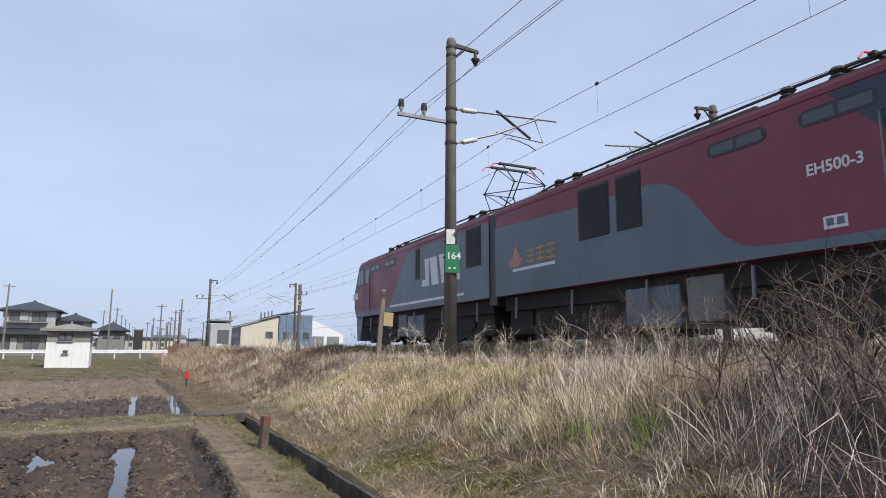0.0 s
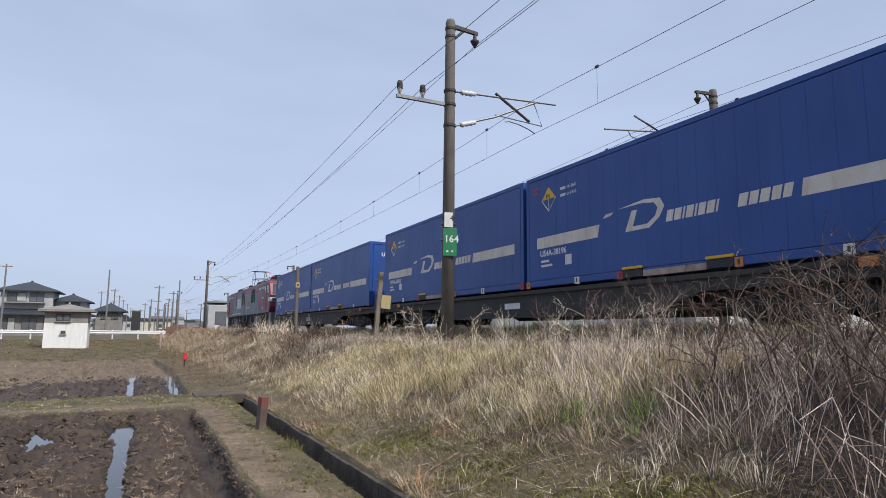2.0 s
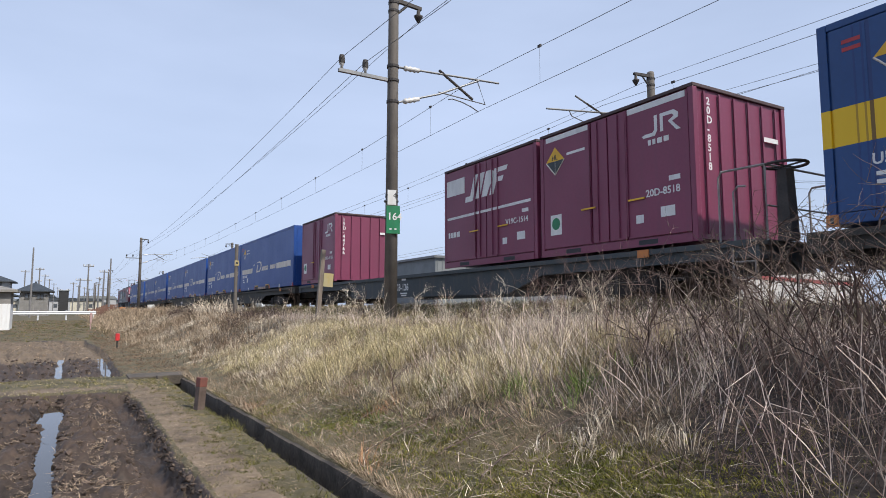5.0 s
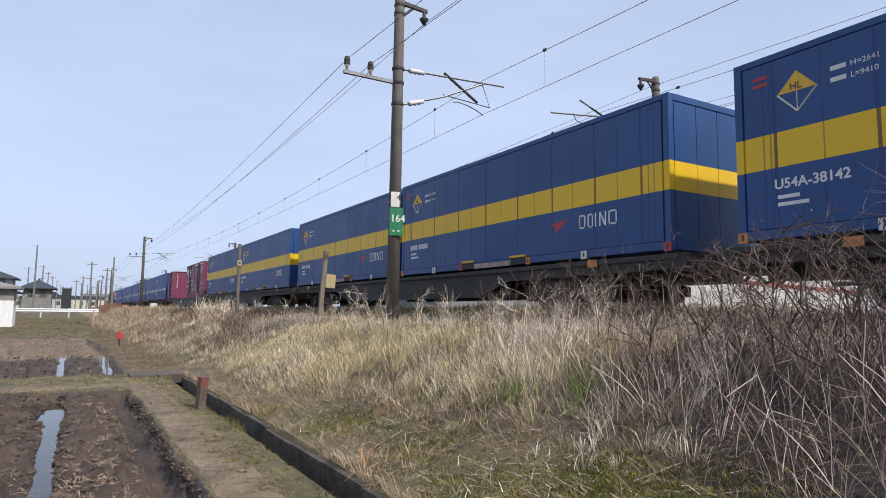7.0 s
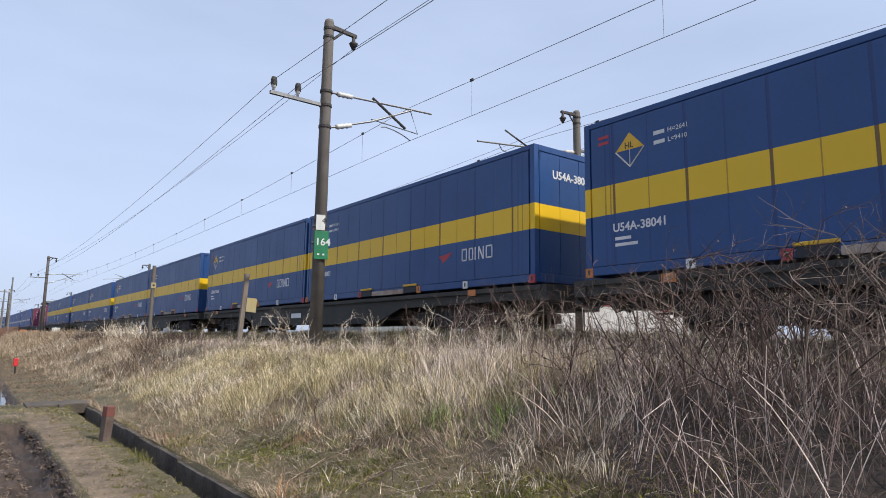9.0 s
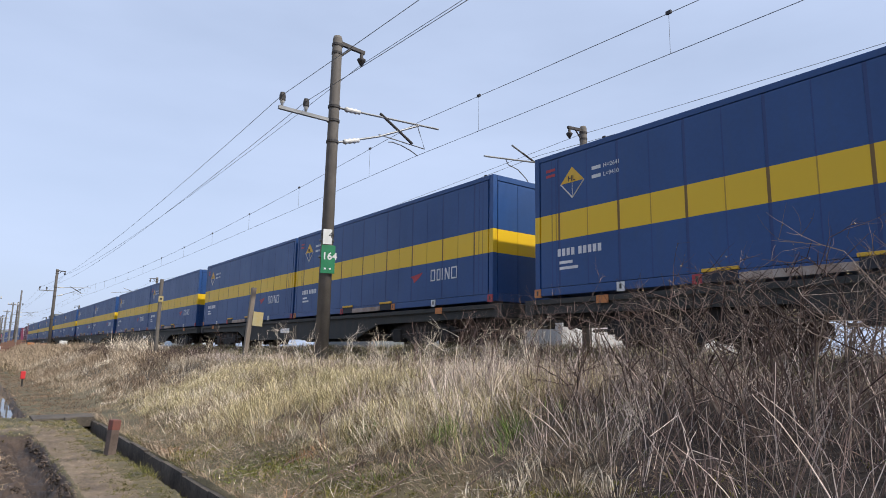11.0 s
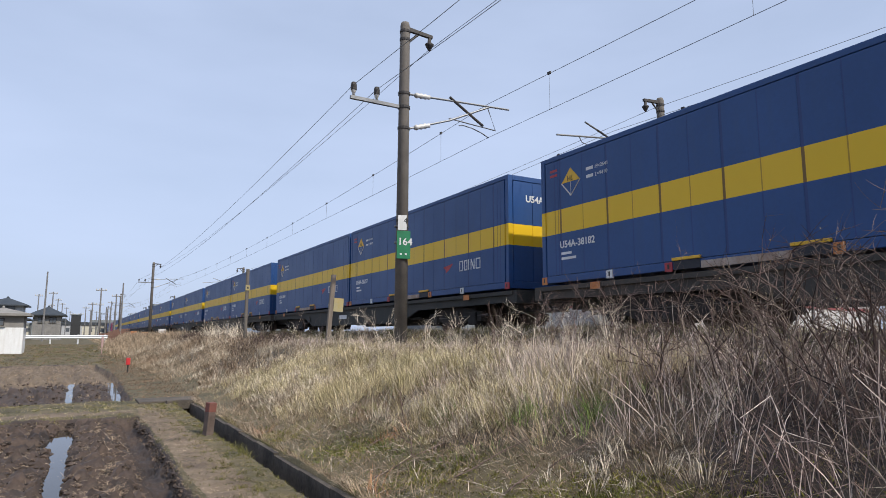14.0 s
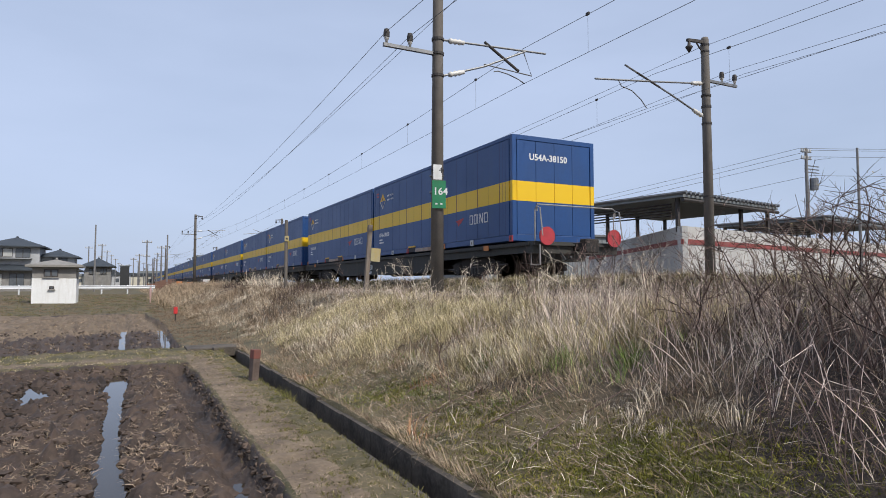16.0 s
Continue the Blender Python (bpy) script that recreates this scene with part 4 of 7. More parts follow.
    part("bar", Geo().box(x - 0.004, x, -3.42, -3.2, 1.02, 1.1), white_paint, ob)
    TRAIN.append((ob, u))
    return ob


def loaded(u, style, skin, code, boxes, deck=0.0, tail=False, label="dark grey container flat wagon with fish-bellied sills"):
    wagon(u - 0.45, 19.22 + 0.9 + deck, skin, label, code, deck, tail=tail)
    for k, c in enumerate(boxes):
        long_container(u + k * (CL + 0.14), style, c)


loaded(0.0, "blue", frame_brown, "107-269", ["38054", "38037"], deck=0.75)
loaded(20.97, "blue", frame_grey, "", ["38015", "38196"])
loaded(41.25, "blue", frame_grey, "102-125", ["38091", "38087"])
loaded(61.12, "blue", frame_grey, "", ["38005", ""])
wagon(80.95, 20.6, frame_blue, "blue-grey container flat wagon, half empty, with a hand brake deck", "103-126", deck=1.0, wheel=True)
short_container(81.4, "19D-44766", "plain")
short_container(92.85, "V19C-1514", "mark")
short_container(96.68, "20D-8518", "plain")
NAVY = {0: ("", ["38051", ""]), 2: ("", ["38142", "38163"]), 3: ("", ["38186", "38081"]), 4: ("", ["38041", ""]), 6: ("", ["", "38160"]), 7: ("101-129", ["38097", "38011"]), 8: ("", ["38084", "38157"]),
        9: ("100-130", ["38182", "38055"]), 10: ("101-130", ["38148", "38150"])}
for k in range(11):
    wc, boxes = NAVY.get(k, ("", ["", ""]))
    loaded(102.3 + 20.4 * k, "navy", frame_brown if k in (7, 9) else frame_grey, wc, boxes, deck=0.55 if k == 10 else 0.0, tail=k == 10)

# ---- locomotive ----
loco_red = painted("loco_maroon", (0.21, 0.028, 0.055), dirt=(0.13, 0.035, 0.05), rough=0.4)
loco_grey = painted("loco_grey", (0.115, 0.15, 0.175), dirt=(0.09, 0.105, 0.115), rough=0.4)
loco_navy = painted("loco_dark", (0.03, 0.037, 0.065), rough=0.4)
roof_dark = mat("roof_dark", (0.05, 0.042, 0.038), (0.09, 0.075, 0.065), 2, 25, 0.85, bump=0.2)
glass_dark = mat("cab_glass", (0.05, 0.065, 0.07), (0.07, 0.085, 0.09), 2, 20, 0.06, bump=0)
gold_paint = mat("gold_paint", (0.42, 0.27, 0.10), (0.35, 0.22, 0.09), 6, 40, 0.6, bump=0)
pink_tip = mat("horn_red", (0.62, 0.06, 0.09), (0.5, 0.05, 0.08), 6, 40, 0.5, bump=0)


def side_patch(ob, name, poly, material, side, proud=0.003, label=""):
    x = side * 1.40
    return part(name, Geo().prism(poly, "x", min(x, x + side * proud), max(x, x + side * proud)), material, ob, label)


def louvre(ob, y0, y1, z0, z1, side):
    x = side * 1.403
    f = part("louvre", Geo().box(min(x, x + side * 0.004), max(x, x + side * 0.004), y0, y1, z0, z1), black_paint, ob, "black ventilation louvre")
    n = int((z1 - z0) / 0.05)
    slat = Geo().prism([(0, 0), (side * 0.022, -0.014), (side * 0.022, -0.006), (0, 0.012)], "y", y0 + 0.02, y1 - 0.02).mesh("slat", frame_blue)
    for k in range(n):
        part("slat", slat, frame_blue, f, at=pose(x + side * 0.004, 0, z0 + 0.03 + k * (z1 - z0 - 0.04) / n))


def pantograph(ob, y, z, up):
    """A diamond of tubes under a flat collector head."""
    p = part("pantograph_base", Geo().box(-0.75, 0.75, y - 0.8, y + 0.8, z, z + 0.06), dark_steel, ob)
    h = 1.42 if up else 0.25
    for x in (-0.55, 0.55):
        for s in (-1, 1):
            part("pantograph_arm", Geo().tube([(x, y + s * 0.35, z + 0.1), (x * 0.9, y + s * 0.85, z + 0.1 + h * 0.48), (x * 0.8, y + s * 0.18, z + h)], 0.02, 6), dark_steel, p)
    part("pantograph_brace", Geo().tube([(-0.55, y + 0.8, z + 0.1 + h * 0.48), (0.55, y - 0.8, z + 0.1 + h * 0.48)], 0.015, 6), dark_steel, p)
    for s in (-1, 1):
        yy = y + s * 0.22
        part("collector_head", Geo().box(-0.62, 0.62, yy - 0.05, yy + 0.05, z + h, z + h + 0.05), dark_steel, p)
        for e in (-1, 1):
            part("collector_horn", Geo().tube([(e * 0.6, yy, z + h + 0.03), (e * 0.8, yy, z + h + 0.0), (e * 0.92, yy, z + h - 0.12)], 0.016, 6), pink_tip, p, "red collector horn")
    if up:
        for s in (-1, 1):
            part("pantograph_brace", Geo().tube([(s * 0.52, y - 0.82, z + 0.1 + h * 0.48), (s * 0.45, y + 0.2, z + h)], 0.012, 5), dark_steel, p)
            part("pantograph_brace", Geo().tube([(s * 0.52, y + 0.82, z + 0.1 + h * 0.48), (-s * 0.5, y + 0.35, z + 0.1)], 0.012, 5), dark_steel, p)
            part("pantograph_brace", Geo().tube([(-0.55, y + s * 0.84, z + 0.1 + h * 0.48), (0.55, y + s * 0.84, z + 0.1 + h * 0.48)], 0.014, 5), dark_steel, p)
        part("pantograph_spring", Geo().tube([(-0.3, y - 0.6, z + 0.18), (-0.3, y + 0.6, z + 0.18)], 0.07, 8), dark_steel, p)
        part("pantograph_link", Geo().tube([(0, y - 0.35, z + 0.1), (0, y + 0.84, z + 0.1 + h * 0.48)], 0.02, 5), dark_steel, p)
    for x in (-0.6, 0.6):
        for s in (-0.7, 0.7):
            part("insulator", Geo().tube([(x, y + s, z - 0.2), (x, y + s, z - 0.1), (x, y + s, z)], [0.06, 0.09, 0.05], 8), dark_steel, p)


def loco_half(ob, s):
    """One of the two sections; s = 1 is the leading one. Lengths run from the joint to the cab."""
    def y(d):
        return s * d

    def box(x0, x1, a, b, z0, z1):
        return Geo().box(x0, x1, min(y(a), y(b)), max(y(a), y(b)), z0, z1)

    prof = [(0.15, 1.30), (11.5, 1.30), (11.78, 1.7), (11.74, 2.45), (11.2, 3.42), (10.85, 3.56), (0.15, 3.56)]
    body = part("body", Geo().prism([(y(a), b) for a, b in prof], "x", -1.40, 1.40), loco_red, ob, bevel=0.07)
    part("roof", box(-1.22, 1.22, 0.3, 10.7, 3.5, 3.66), roof_dark, ob, bevel=0.05)
    for a, b, h in ((0.6, 1.6, 3.78), (4.6, 7.6, 3.82), (7.9, 9.2, 3.76)):
        part("roof_hatch", box(-0.95, 0.95, a, b, 3.64, h), roof_dark, ob, bevel=0.04)
    part("gutter", box(-1.415, -1.398, 0.2, 10.9, 3.40, 3.43), loco_red, ob)
    for side in (-1, 1):
        grey = [(0.16, 1.32), (11.45, 1.32), (11.45, 1.45), (8.3, 1.47), (7.78, 1.50), (7.49, 1.57), (7.19, 1.76), (6.52, 2.55), (6.25, 2.76), (6.0, 2.88), (5.6, 2.94), (3.2, 2.95), (0.16, 3.08)] if s < 0 else \
               [(0.16, 1.32), (11.45, 1.32), (11.45, 1.5), (7.6, 1.55), (7.3, 1.75), (5.9, 3.2), (5.4, 3.28), (0.16, 3.3)]
        side_patch(ob, "grey_band", [(y(a), b) for a, b in grey], loco_grey, side, 0.003, "blue-grey painted lower band")
        side_patch(ob, "cab_dark", [(y(a), b) for a, b in ((9.0, 3.38), (9.75, 2.62), (11.55, 2.45), (11.15, 3.38))], loco_navy, side, 0.0035, "dark blue band round the cab")
        # cab door with its rails, cab window, small engine-room windows
        door = side_patch(ob, "cab_door", [(y(a), b) for a, b in ((9.75, 1.45), (10.35, 1.45), (10.35, 3.3), (9.75, 3.3))], loco_red, side, 0.012)
        side_patch(door, "pane", [(y(a), b) for a, b in ((9.88, 2.65), (10.22, 2.65), (10.22, 3.18), (9.88, 3.18))], glass_dark, side, 0.016)
        for d in (9.66, 10.44):
            part("grab_rail", Geo().tube([(side * 1.405, y(d), 1.6), (side * 1.46, y(d), 1.65), (side * 1.46, y(d), 2.9), (side * 1.405, y(d), 2.95)], 0.014, 6), steel, ob)
        w = side_patch(ob, "cab_window", [(y(a), b) for a, b in ((10.58, 2.6), (11.3, 2.6), (11.12, 3.28), (10.58, 3.28))], black_paint, side, 0.006)
        side_patch(w, "pane", [(y(a), b) for a, b in ((10.62, 2.64), (10.92, 2.64), (10.92, 3.24), (10.62, 3.24))], glass_dark, side, 0.009)
        side_patch(w, "pane", [(y(a), b) for a, b in ((10.95, 2.64), (11.25, 2.64), (11.09, 3.24), (10.95, 3.24))], glass_dark, side, 0.009)
        for a in (7.0, 8.58):
            w = side_patch(ob, "window", [(y(a + c), z) for c, z in ((0.08, 3.02), (0.98, 3.02), (1.06, 3.08), (1.06, 3.2), (0.98, 3.26), (0.08, 3.26), (0.0, 3.2), (0.0, 3.08))], black_paint, side, 0.006)
            for c in (0.06, 0.56):
                side_patch(w, "pane", [(y(a + c), 3.06), (y(a + c + 0.44), 3.06), (y(a + c + 0.44), 3.22), (y(a + c), 3.22)], glass_dark, side, 0.009)
        if s < 0:
            louvre(ob, y(4.58), y(3.61), 2.22, 3.29, side)
            louvre(ob, y(5.47), y(4.78), 2.22, 3.29, side)
        else:
            louvre(ob, 0.6, 1.48, 2.23, 3.34, side)
            louvre(ob, 4.75, 5.1, 2.26, 3.29, side)
    if s < 0:
        code = part("code", text_mesh("EH500-3", 0.22, white_paint, 0.005), white_paint, ob, at=pose(-1.404, y(8.62), 2.34, 0, 0, -90))
        p = side_patch(ob, "maker_plate", [(y(a), b) for a, b in ((8.8, 1.57), (9.12, 1.57), (9.12, 1.74), (8.8, 1.74))], white_paint, -1, 0.006)
        for c in (8.84, 8.98):
            side_patch(p, "bar", [(y(c), 1.61), (y(c + 0.1), 1.61), (y(c + 0.1), 1.71), (y(c), 1.71)], loco_grey, -1, 0.009)
        # nickname decal as plain strokes in gold over a pale base line
        for a, b, z0, z1 in ((1.62, 1.95, 2.0, 2.34), (2.02, 2.36, 2.0, 2.36), (2.42, 2.78, 1.98, 2.38)):
            g = Geo()
            for k in range(3):
                z = z0 + (z1 - z0) * (0.08 + 0.36 * k)
                g.box(-1.408, -1.403, y(b), y(a), z, z + 0.045)
            g.box(-1.4085, -1.4035, y((a + b) / 2 + 0.025), y((a + b) / 2 - 0.025), z0, z1)
            part("decal", g, gold_paint, ob, "gold decal strokes")
        part("decal", Geo().box(-1.408, -1.403, y(2.75), y(1.0), 1.86, 1.93), white_paint, ob)
        part("decal", Geo().prism([(y(0.85), 2.0), (y(1.3), 1.97), (y(1.42), 2.12), (y(1.28), 2.3), (y(1.2), 2.46), (y(1.06), 2.42), (y(1.02), 2.22), (y(0.82), 2.16)], "x", -1.408, -1.403), mat("faded_pink", (0.5, 0.25, 0.2), (0.42, 0.2, 0.17), 9, 60, 0.6), ob)
    else:
        # slanted white initials and the pale line under them
        for a in (2.0, 2.75, 3.45):
            g = Geo().prism([(a, 2.86), (a - 0.18, 1.98), (a + 0.32, 1.98), (a + 0.5, 2.86)], "x", -1.408, -1.403)
            part("emblem", g, white_paint, ob, "slanted white initials")
        part("emblem", Geo().prism([(4.0, 1.98), (4.55, 2.0), (4.5, 2.2), (4.25, 2.2), (4.35, 2.86), (4.0, 2.86)], "x", -1.408, -1.403), white_paint, ob)
        part("white_line", Geo().box(-1.407, -1.403, 1.6, 7.45, 1.5, 1.58), white_paint, ob)
    # cab front
    front = part("windscreen", Geo().add([(-1.18, y(11.70), 2.58), (1.18, y(11.70), 2.58), (1.12, y(11.30), 3.32), (-1.12, y(11.30), 3.32)], [(0, 1, 2, 3)]), glass_dark, ob)
    front.matrix_basis = pose(0, s * 0.02, 0)
    part("front_band", box(-1.36, 1.36, 11.74, 11.80, 2.05, 2.5), loco_navy, ob, "dark band under the windscreen")
    part("front_stripe", box(-1.42, 1.42, 11.2, 11.83, 2.05, 2.32), white_paint, ob, "white band round the nose")
    for x in (-0.95, 0.95):
        h = part("headlight_box", Geo().box(x - 0.3, x + 0.3, min(y(11.8), y(11.86)), max(y(11.8), y(11.86)), 2.08, 2.3), black_paint, ob)
        for e in (-0.12, 0.12):
            part("headlight", Geo().tube([(x + e, y(11.85), 2.19), (x + e, y(11.88), 2.19)], 0.08, 12), glass_dark, h)
    part("skirt", Geo().prism([(y(10.9), 1.32), (y(11.75), 1.32), (y(11.6), 0.35), (y(11.2), 0.35)], "x", -1.28, 1.28), loco_grey, ob, "blue-grey snow skirt")
    part("coupler", box(-0.15, 0.15, 11.6, 12.25, 0.75, 1.0), bogie_mat, ob, bevel=0.03)
    # underfloor gear
    part("equipment_box", box(-1.25, 1.25, 4.75, 6.1, 0.42, 1.12), loco_grey, ob, bevel=0.03)
    part("equipment_box", box(-1.25, 1.25, 6.25, 7.0, 0.45, 1.2), mat("box_grey", (0.16, 0.16, 0.15), (0.22, 0.21, 0.2), 2, 20, 0.8, dirt=(0.08, 0.07, 0.06)), ob, bevel=0.03)
    part("floor_frame", box(-1.2, 1.2, 0.3, 11.3, 0.95, 1.32), bogie_mat, ob)
    for a, b, z in ((0.4, 1.4, 0.36), (4.2, 4.7, 0.3), (7.1, 7.5, 0.34), (1.5, 4.2, 0.5), (7.5, 10.3, 0.5)):
        part("underfloor_gear", box(-1.12, 1.12, a, b, z, 0.97), bogie_mat, ob, bevel=0.03)
    for k in range(5):
        part("air_pipe", Geo().tube([(-1.3, y(1.0 + 2.2 * k), 1.25), (-1.32, y(1.0 + 2.2 * k), 0.75)], 0.03, 6), steel, ob)
    bogie(ob, y(2.9), 2.3, 1.05)
    bogie(ob, y(8.9), 2.3, 1.05)
    for d in (1.9, 2.6, 7.9, 8.7, 9.5):
        part("roof_insulator", Geo().tube([(-0.6, y(d), 3.64 + 0.05 * q) for q in range(9)], [0.08, 0.13, 0.08, 0.13, 0.08, 0.13, 0.08, 0.13, 0.09], 12), dark_steel, ob)
    part("bus_bar", Geo().tube([(-0.6, y(0.4), 3.85), (-0.6, y(1.9), 4.0), (-0.6, y(7.9), 4.02), (-0.6, y(9.5), 4.0)], 0.025, 6), roof_dark, ob)
    pantograph(ob, y(9.4) if s < 0 else y(1.15), 3.78, s > 0)


loco = thing("locomotive", "maroon and blue-grey two-section electric locomotive with raised pantograph", "locomotive")
loco_half(loco, 1)
loco_half(loco, -1)
part("gangway", Geo().box(-1.38, 1.38, -0.2, 0.2, 1.1, 3.5), black_paint, loco, bevel=0.03)
TRAIN.append((loco, 0.95 - 14.05))

# ---- plants ----
straw = mat("dry_grass", (0.27, 0.23, 0.095), (0.74, 0.62, 0.38), 1.4, 9, 0.8, bump=0, island=True)
straw_pale = mat("bleached_grass", (0.48, 0.39, 0.28), (0.84, 0.74, 0.59), 1.2, 9, 0.8, bump=0, island=True)
straw_brown = mat("brown_grass", (0.10, 0.067, 0.043), (0.36, 0.25, 0.165), 1.2, 9, 0.85, bump=0, island=True)
straw_red = mat("reddish_grass", (0.30, 0.14, 0.07), (0.44, 0.25, 0.13), 0.8, 9, 0.85, bump=0, island=True)
stalk_grey = mat("weathered_stalk", (0.40, 0.30, 0.25), (0.74, 0.62, 0.54), 1.2, 9, 0.85, bump=0, island=True)
green_blade = mat("green_grass", (0.08, 0.13, 0.02), (0.22, 0.29, 0.065), 0.8, 9, 0.7, bump=0, island=True)
olive_blade = mat("olive_grass", (0.075, 0.075, 0.02), (0.23, 0.20, 0.075), 1.3, 9, 0.8, bump=0, island=True)
moss_mat = mat("moss_turf", (0.065, 0.072, 0.012), (0.20, 0.17, 0.055), 1.6, 9, 0.9, bump=0, island=True)
bright_moss = mat("bright_moss", (0.10, 0.115, 0.012), (0.26, 0.23, 0.04), 2.5, 12, 0.9, bump=0, island=True)
cane_mat = mat("dead_cane", (0.06, 0.038, 0.033), (0.22, 0.15, 0.125), 2, 20, 0.85, bump=0, island=True)
straw_mid = mat("old_straw", (0.22, 0.162, 0.105), (0.52, 0.40, 0.275), 1.4, 9, 0.9, bump=0, island=True)
twig_mat = mat("twig_bark", (0.045, 0.028, 0.023), (0.12, 0.078, 0.062), 3, 30, 0.85, bump=0, island=True)
twig_pale = mat("twig_grey", (0.13, 0.095, 0.075), (0.30, 0.235, 0.185), 3, 30, 0.85, bump=0, island=True)
bud_mat = mat("dry_bud", (0.24, 0.19, 0.09), (0.40, 0.34, 0.18), 3, 30, 0.85, bump=0, island=True)
clod_mat = mat("clod", (0.030, 0.020, 0.0145), (0.105, 0.072, 0.052), 3, 30, 0.8, bump=0.6, island=True)
rng = np.random.RandomState(11)


def blades(name, base, length, width, tip, material, label, category="grass", bend=0.35):
    """Thin bent leaves: base points, lengths, widths and unit directions of growth."""
    n = len(base)
    az = rng.uniform(0, 2 * math.pi, n)
    side = np.stack([np.cos(az), np.sin(az), np.zeros(n)], 1) * width[:, None] * 0.5
    up = np.array([0, 0, 1.0])
    mid = base + (tip * (1 - bend) + up * bend) * length[:, None] * 0.55
    end = mid + tip * length[:, None] * 0.5 - up * (length * bend * 0.45)[:, None]
    v = np.stack([base - side, base + side, mid + side * 0.75, mid - side * 0.75, end], 1).reshape(-1, 3)
    me = bpy.data.meshes.new(name)
    me.vertices.add(n * 5)
    me.vertices.foreach_set("co", v.reshape(-1))
    k = np.arange(n)[:, None] * 5
    loops = (k + np.array([[0, 1, 2, 3, 3, 2, 4]])).reshape(-1)
    me.loops.add(n * 7)
    me.loops.foreach_set("vertex_index", loops.astype(np.int32))
    me.polygons.add(n * 2)
    starts = (np.arange(n)[:, None] * 7 + np.array([[0, 4]])).reshape(-1)
    me.polygons.foreach_set("loop_start", starts.astype(np.int32))
    me.update(calc_edges=True)
    me.validate()
    me.materials.append(material)
    return tagged(new(name, me), label, category, kind="stuff")


def tufts(name, cx, cy, per, spread, length, width, material, label, lean=0.95, wind=(-0.1, -0.08), sink=0.02, category="grass", bend=0.32, sway=0.72):
    """Tufts of leaves round the given places."""
    n = len(cx) * per
    a = rng.uniform(0, 2 * math.pi, n)
    r = np.abs(rng.normal(0, 1, n)) * spread
    bx, by = np.repeat(cx, per) + r * np.cos(a), np.repeat(cy, per) + r * np.sin(a)
    ok = ((bx > 2.27) | (bx < 1.83) | (by > 15.9)) & ~((bx > 8.0) & (bx < 14.8))
    bx, by, a, r = bx[ok], by[ok], a[ok], r[ok]
    n = len(bx)
    base = np.stack([bx, by, height(bx, by) - sink], 1)
    big = np.repeat(rng.uniform(0.65, 1.25, len(cx)), per)[ok]
    ln = np.repeat(np.broadcast_to(length, len(cx)), per)[ok] * big * rng.uniform(0.5, 1.15, n)
    out = lean * rng.uniform(0.1, 1.3, n)
    tilt = [np.repeat(rng.normal(0, sway, len(cx)), per)[ok] for _ in range(2)]
    d = np.stack([np.cos(a) * out + wind[0] + tilt[0] + rng.normal(0, 0.2, n), np.sin(a) * out + wind[1] + tilt[1] + rng.normal(0, 0.2, n), np.full(n, 0.9)], 1)
    d /= np.linalg.norm(d, axis=1)[:, None]
    return blades(name, base, ln, width * rng.uniform(0.6, 1.4, n), d, material, label, category, bend)


def spots(n, x0, x1, y0, y1, keep=None):
    x, y = rng.uniform(x0, x1, n), rng.uniform(y0, y1, n)
    if keep is not None:
        m = rng.uniform(0, 1, n) < keep(x, y)
        x, y = x[m], y[m]
    return x, y


def tall(x, y):
    """How high the sward stands: short at the toe, knee-high on the slope."""
    return 0.05 + 0.47 * smooth(2.55, 3.7, x - 0.55 * smooth(9, 5, y) + 0.8 * smooth(16, 30, y) + 0.35 * wobble(x, y, 0.9, 31)) * (0.75 + 0.3 * wobble(x, y, 0.6, 32)) * smooth(0.5, 3.5, y + x * 0.3) * (1 - 0.6 * smooth(5.0, 6.6, x))


# sward of the embankment, from near to far
def low_edge(x, y):
    """0 at the trodden toe, 1 where the sward stands."""
    return smooth(2.5, 3.4, x - 0.55 * smooth(9, 5, y) + 0.5 * smooth(15, 26, y))


def golden(x, y):
    """Middle of the slope, where the grass is yellow."""
    return np.exp(-((x - 4.3) / 1.3) ** 2) * smooth(5.2, 7.5, y) * smooth(30, 16, y)


def stalky(x, y):
    """Where grey stalks stand, towards the thicket and along the crest."""
    return np.clip(smooth(3.7, 4.4, x) * smooth(8.6, 6.2, y + 0.5 * wobble(x, y, 0.9, 33)) + 0.12 * smooth(5.0, 5.9, x) * smooth(6.9, 6.4, x), 0, 1) * (1 - 0.75 * smooth(5.6, 6.4, x))


def thick(x, y):
    return smooth(1.0, 1.6, x / y + 0.12 * wobble(x, y, 1.3, 80)) * smooth(3.1, 3.8, x + 0.3 * wobble(x, y, 1.0, 82))



def open_sward(x, y):
    """Everywhere but under the thicket."""
    return 1 - 0.9 * thick(x, np.maximum(y, 0.3))


GL = "dry straw-coloured grass on the railway embankment"
x, y = spots(5200, 2.35, 7.8, 1.0, 17, lambda x, y: (0.55 + 0.5 * wobble(x, y, 1.8, 43)) * (0.35 + 0.65 * low_edge(x, y)) * open_sward(x, y))
tufts("matted_grass", x, y, 16, 0.11, 0.12 + tall(x, y) * 0.4, 0.006, straw_brown, "matted brown grass lying on the embankment", lean=1.9, bend=0.15, sway=1.0)
x, y = spots(3600, 2.35, 7.6, 1.0, 17, lambda x, y: (0.5 + 0.7 * wobble(x, y, 2.1, 49)) * (0.3 + 0.7 * low_edge(x, y)) * open_sward(x, y))
tufts("matted_grass", x, y, 15, 0.11, 0.10 + tall(x, y) * 0.5, 0.0055, straw_mid, "matted old straw lying on the embankment", lean=1.7, bend=0.2, sway=1.0)
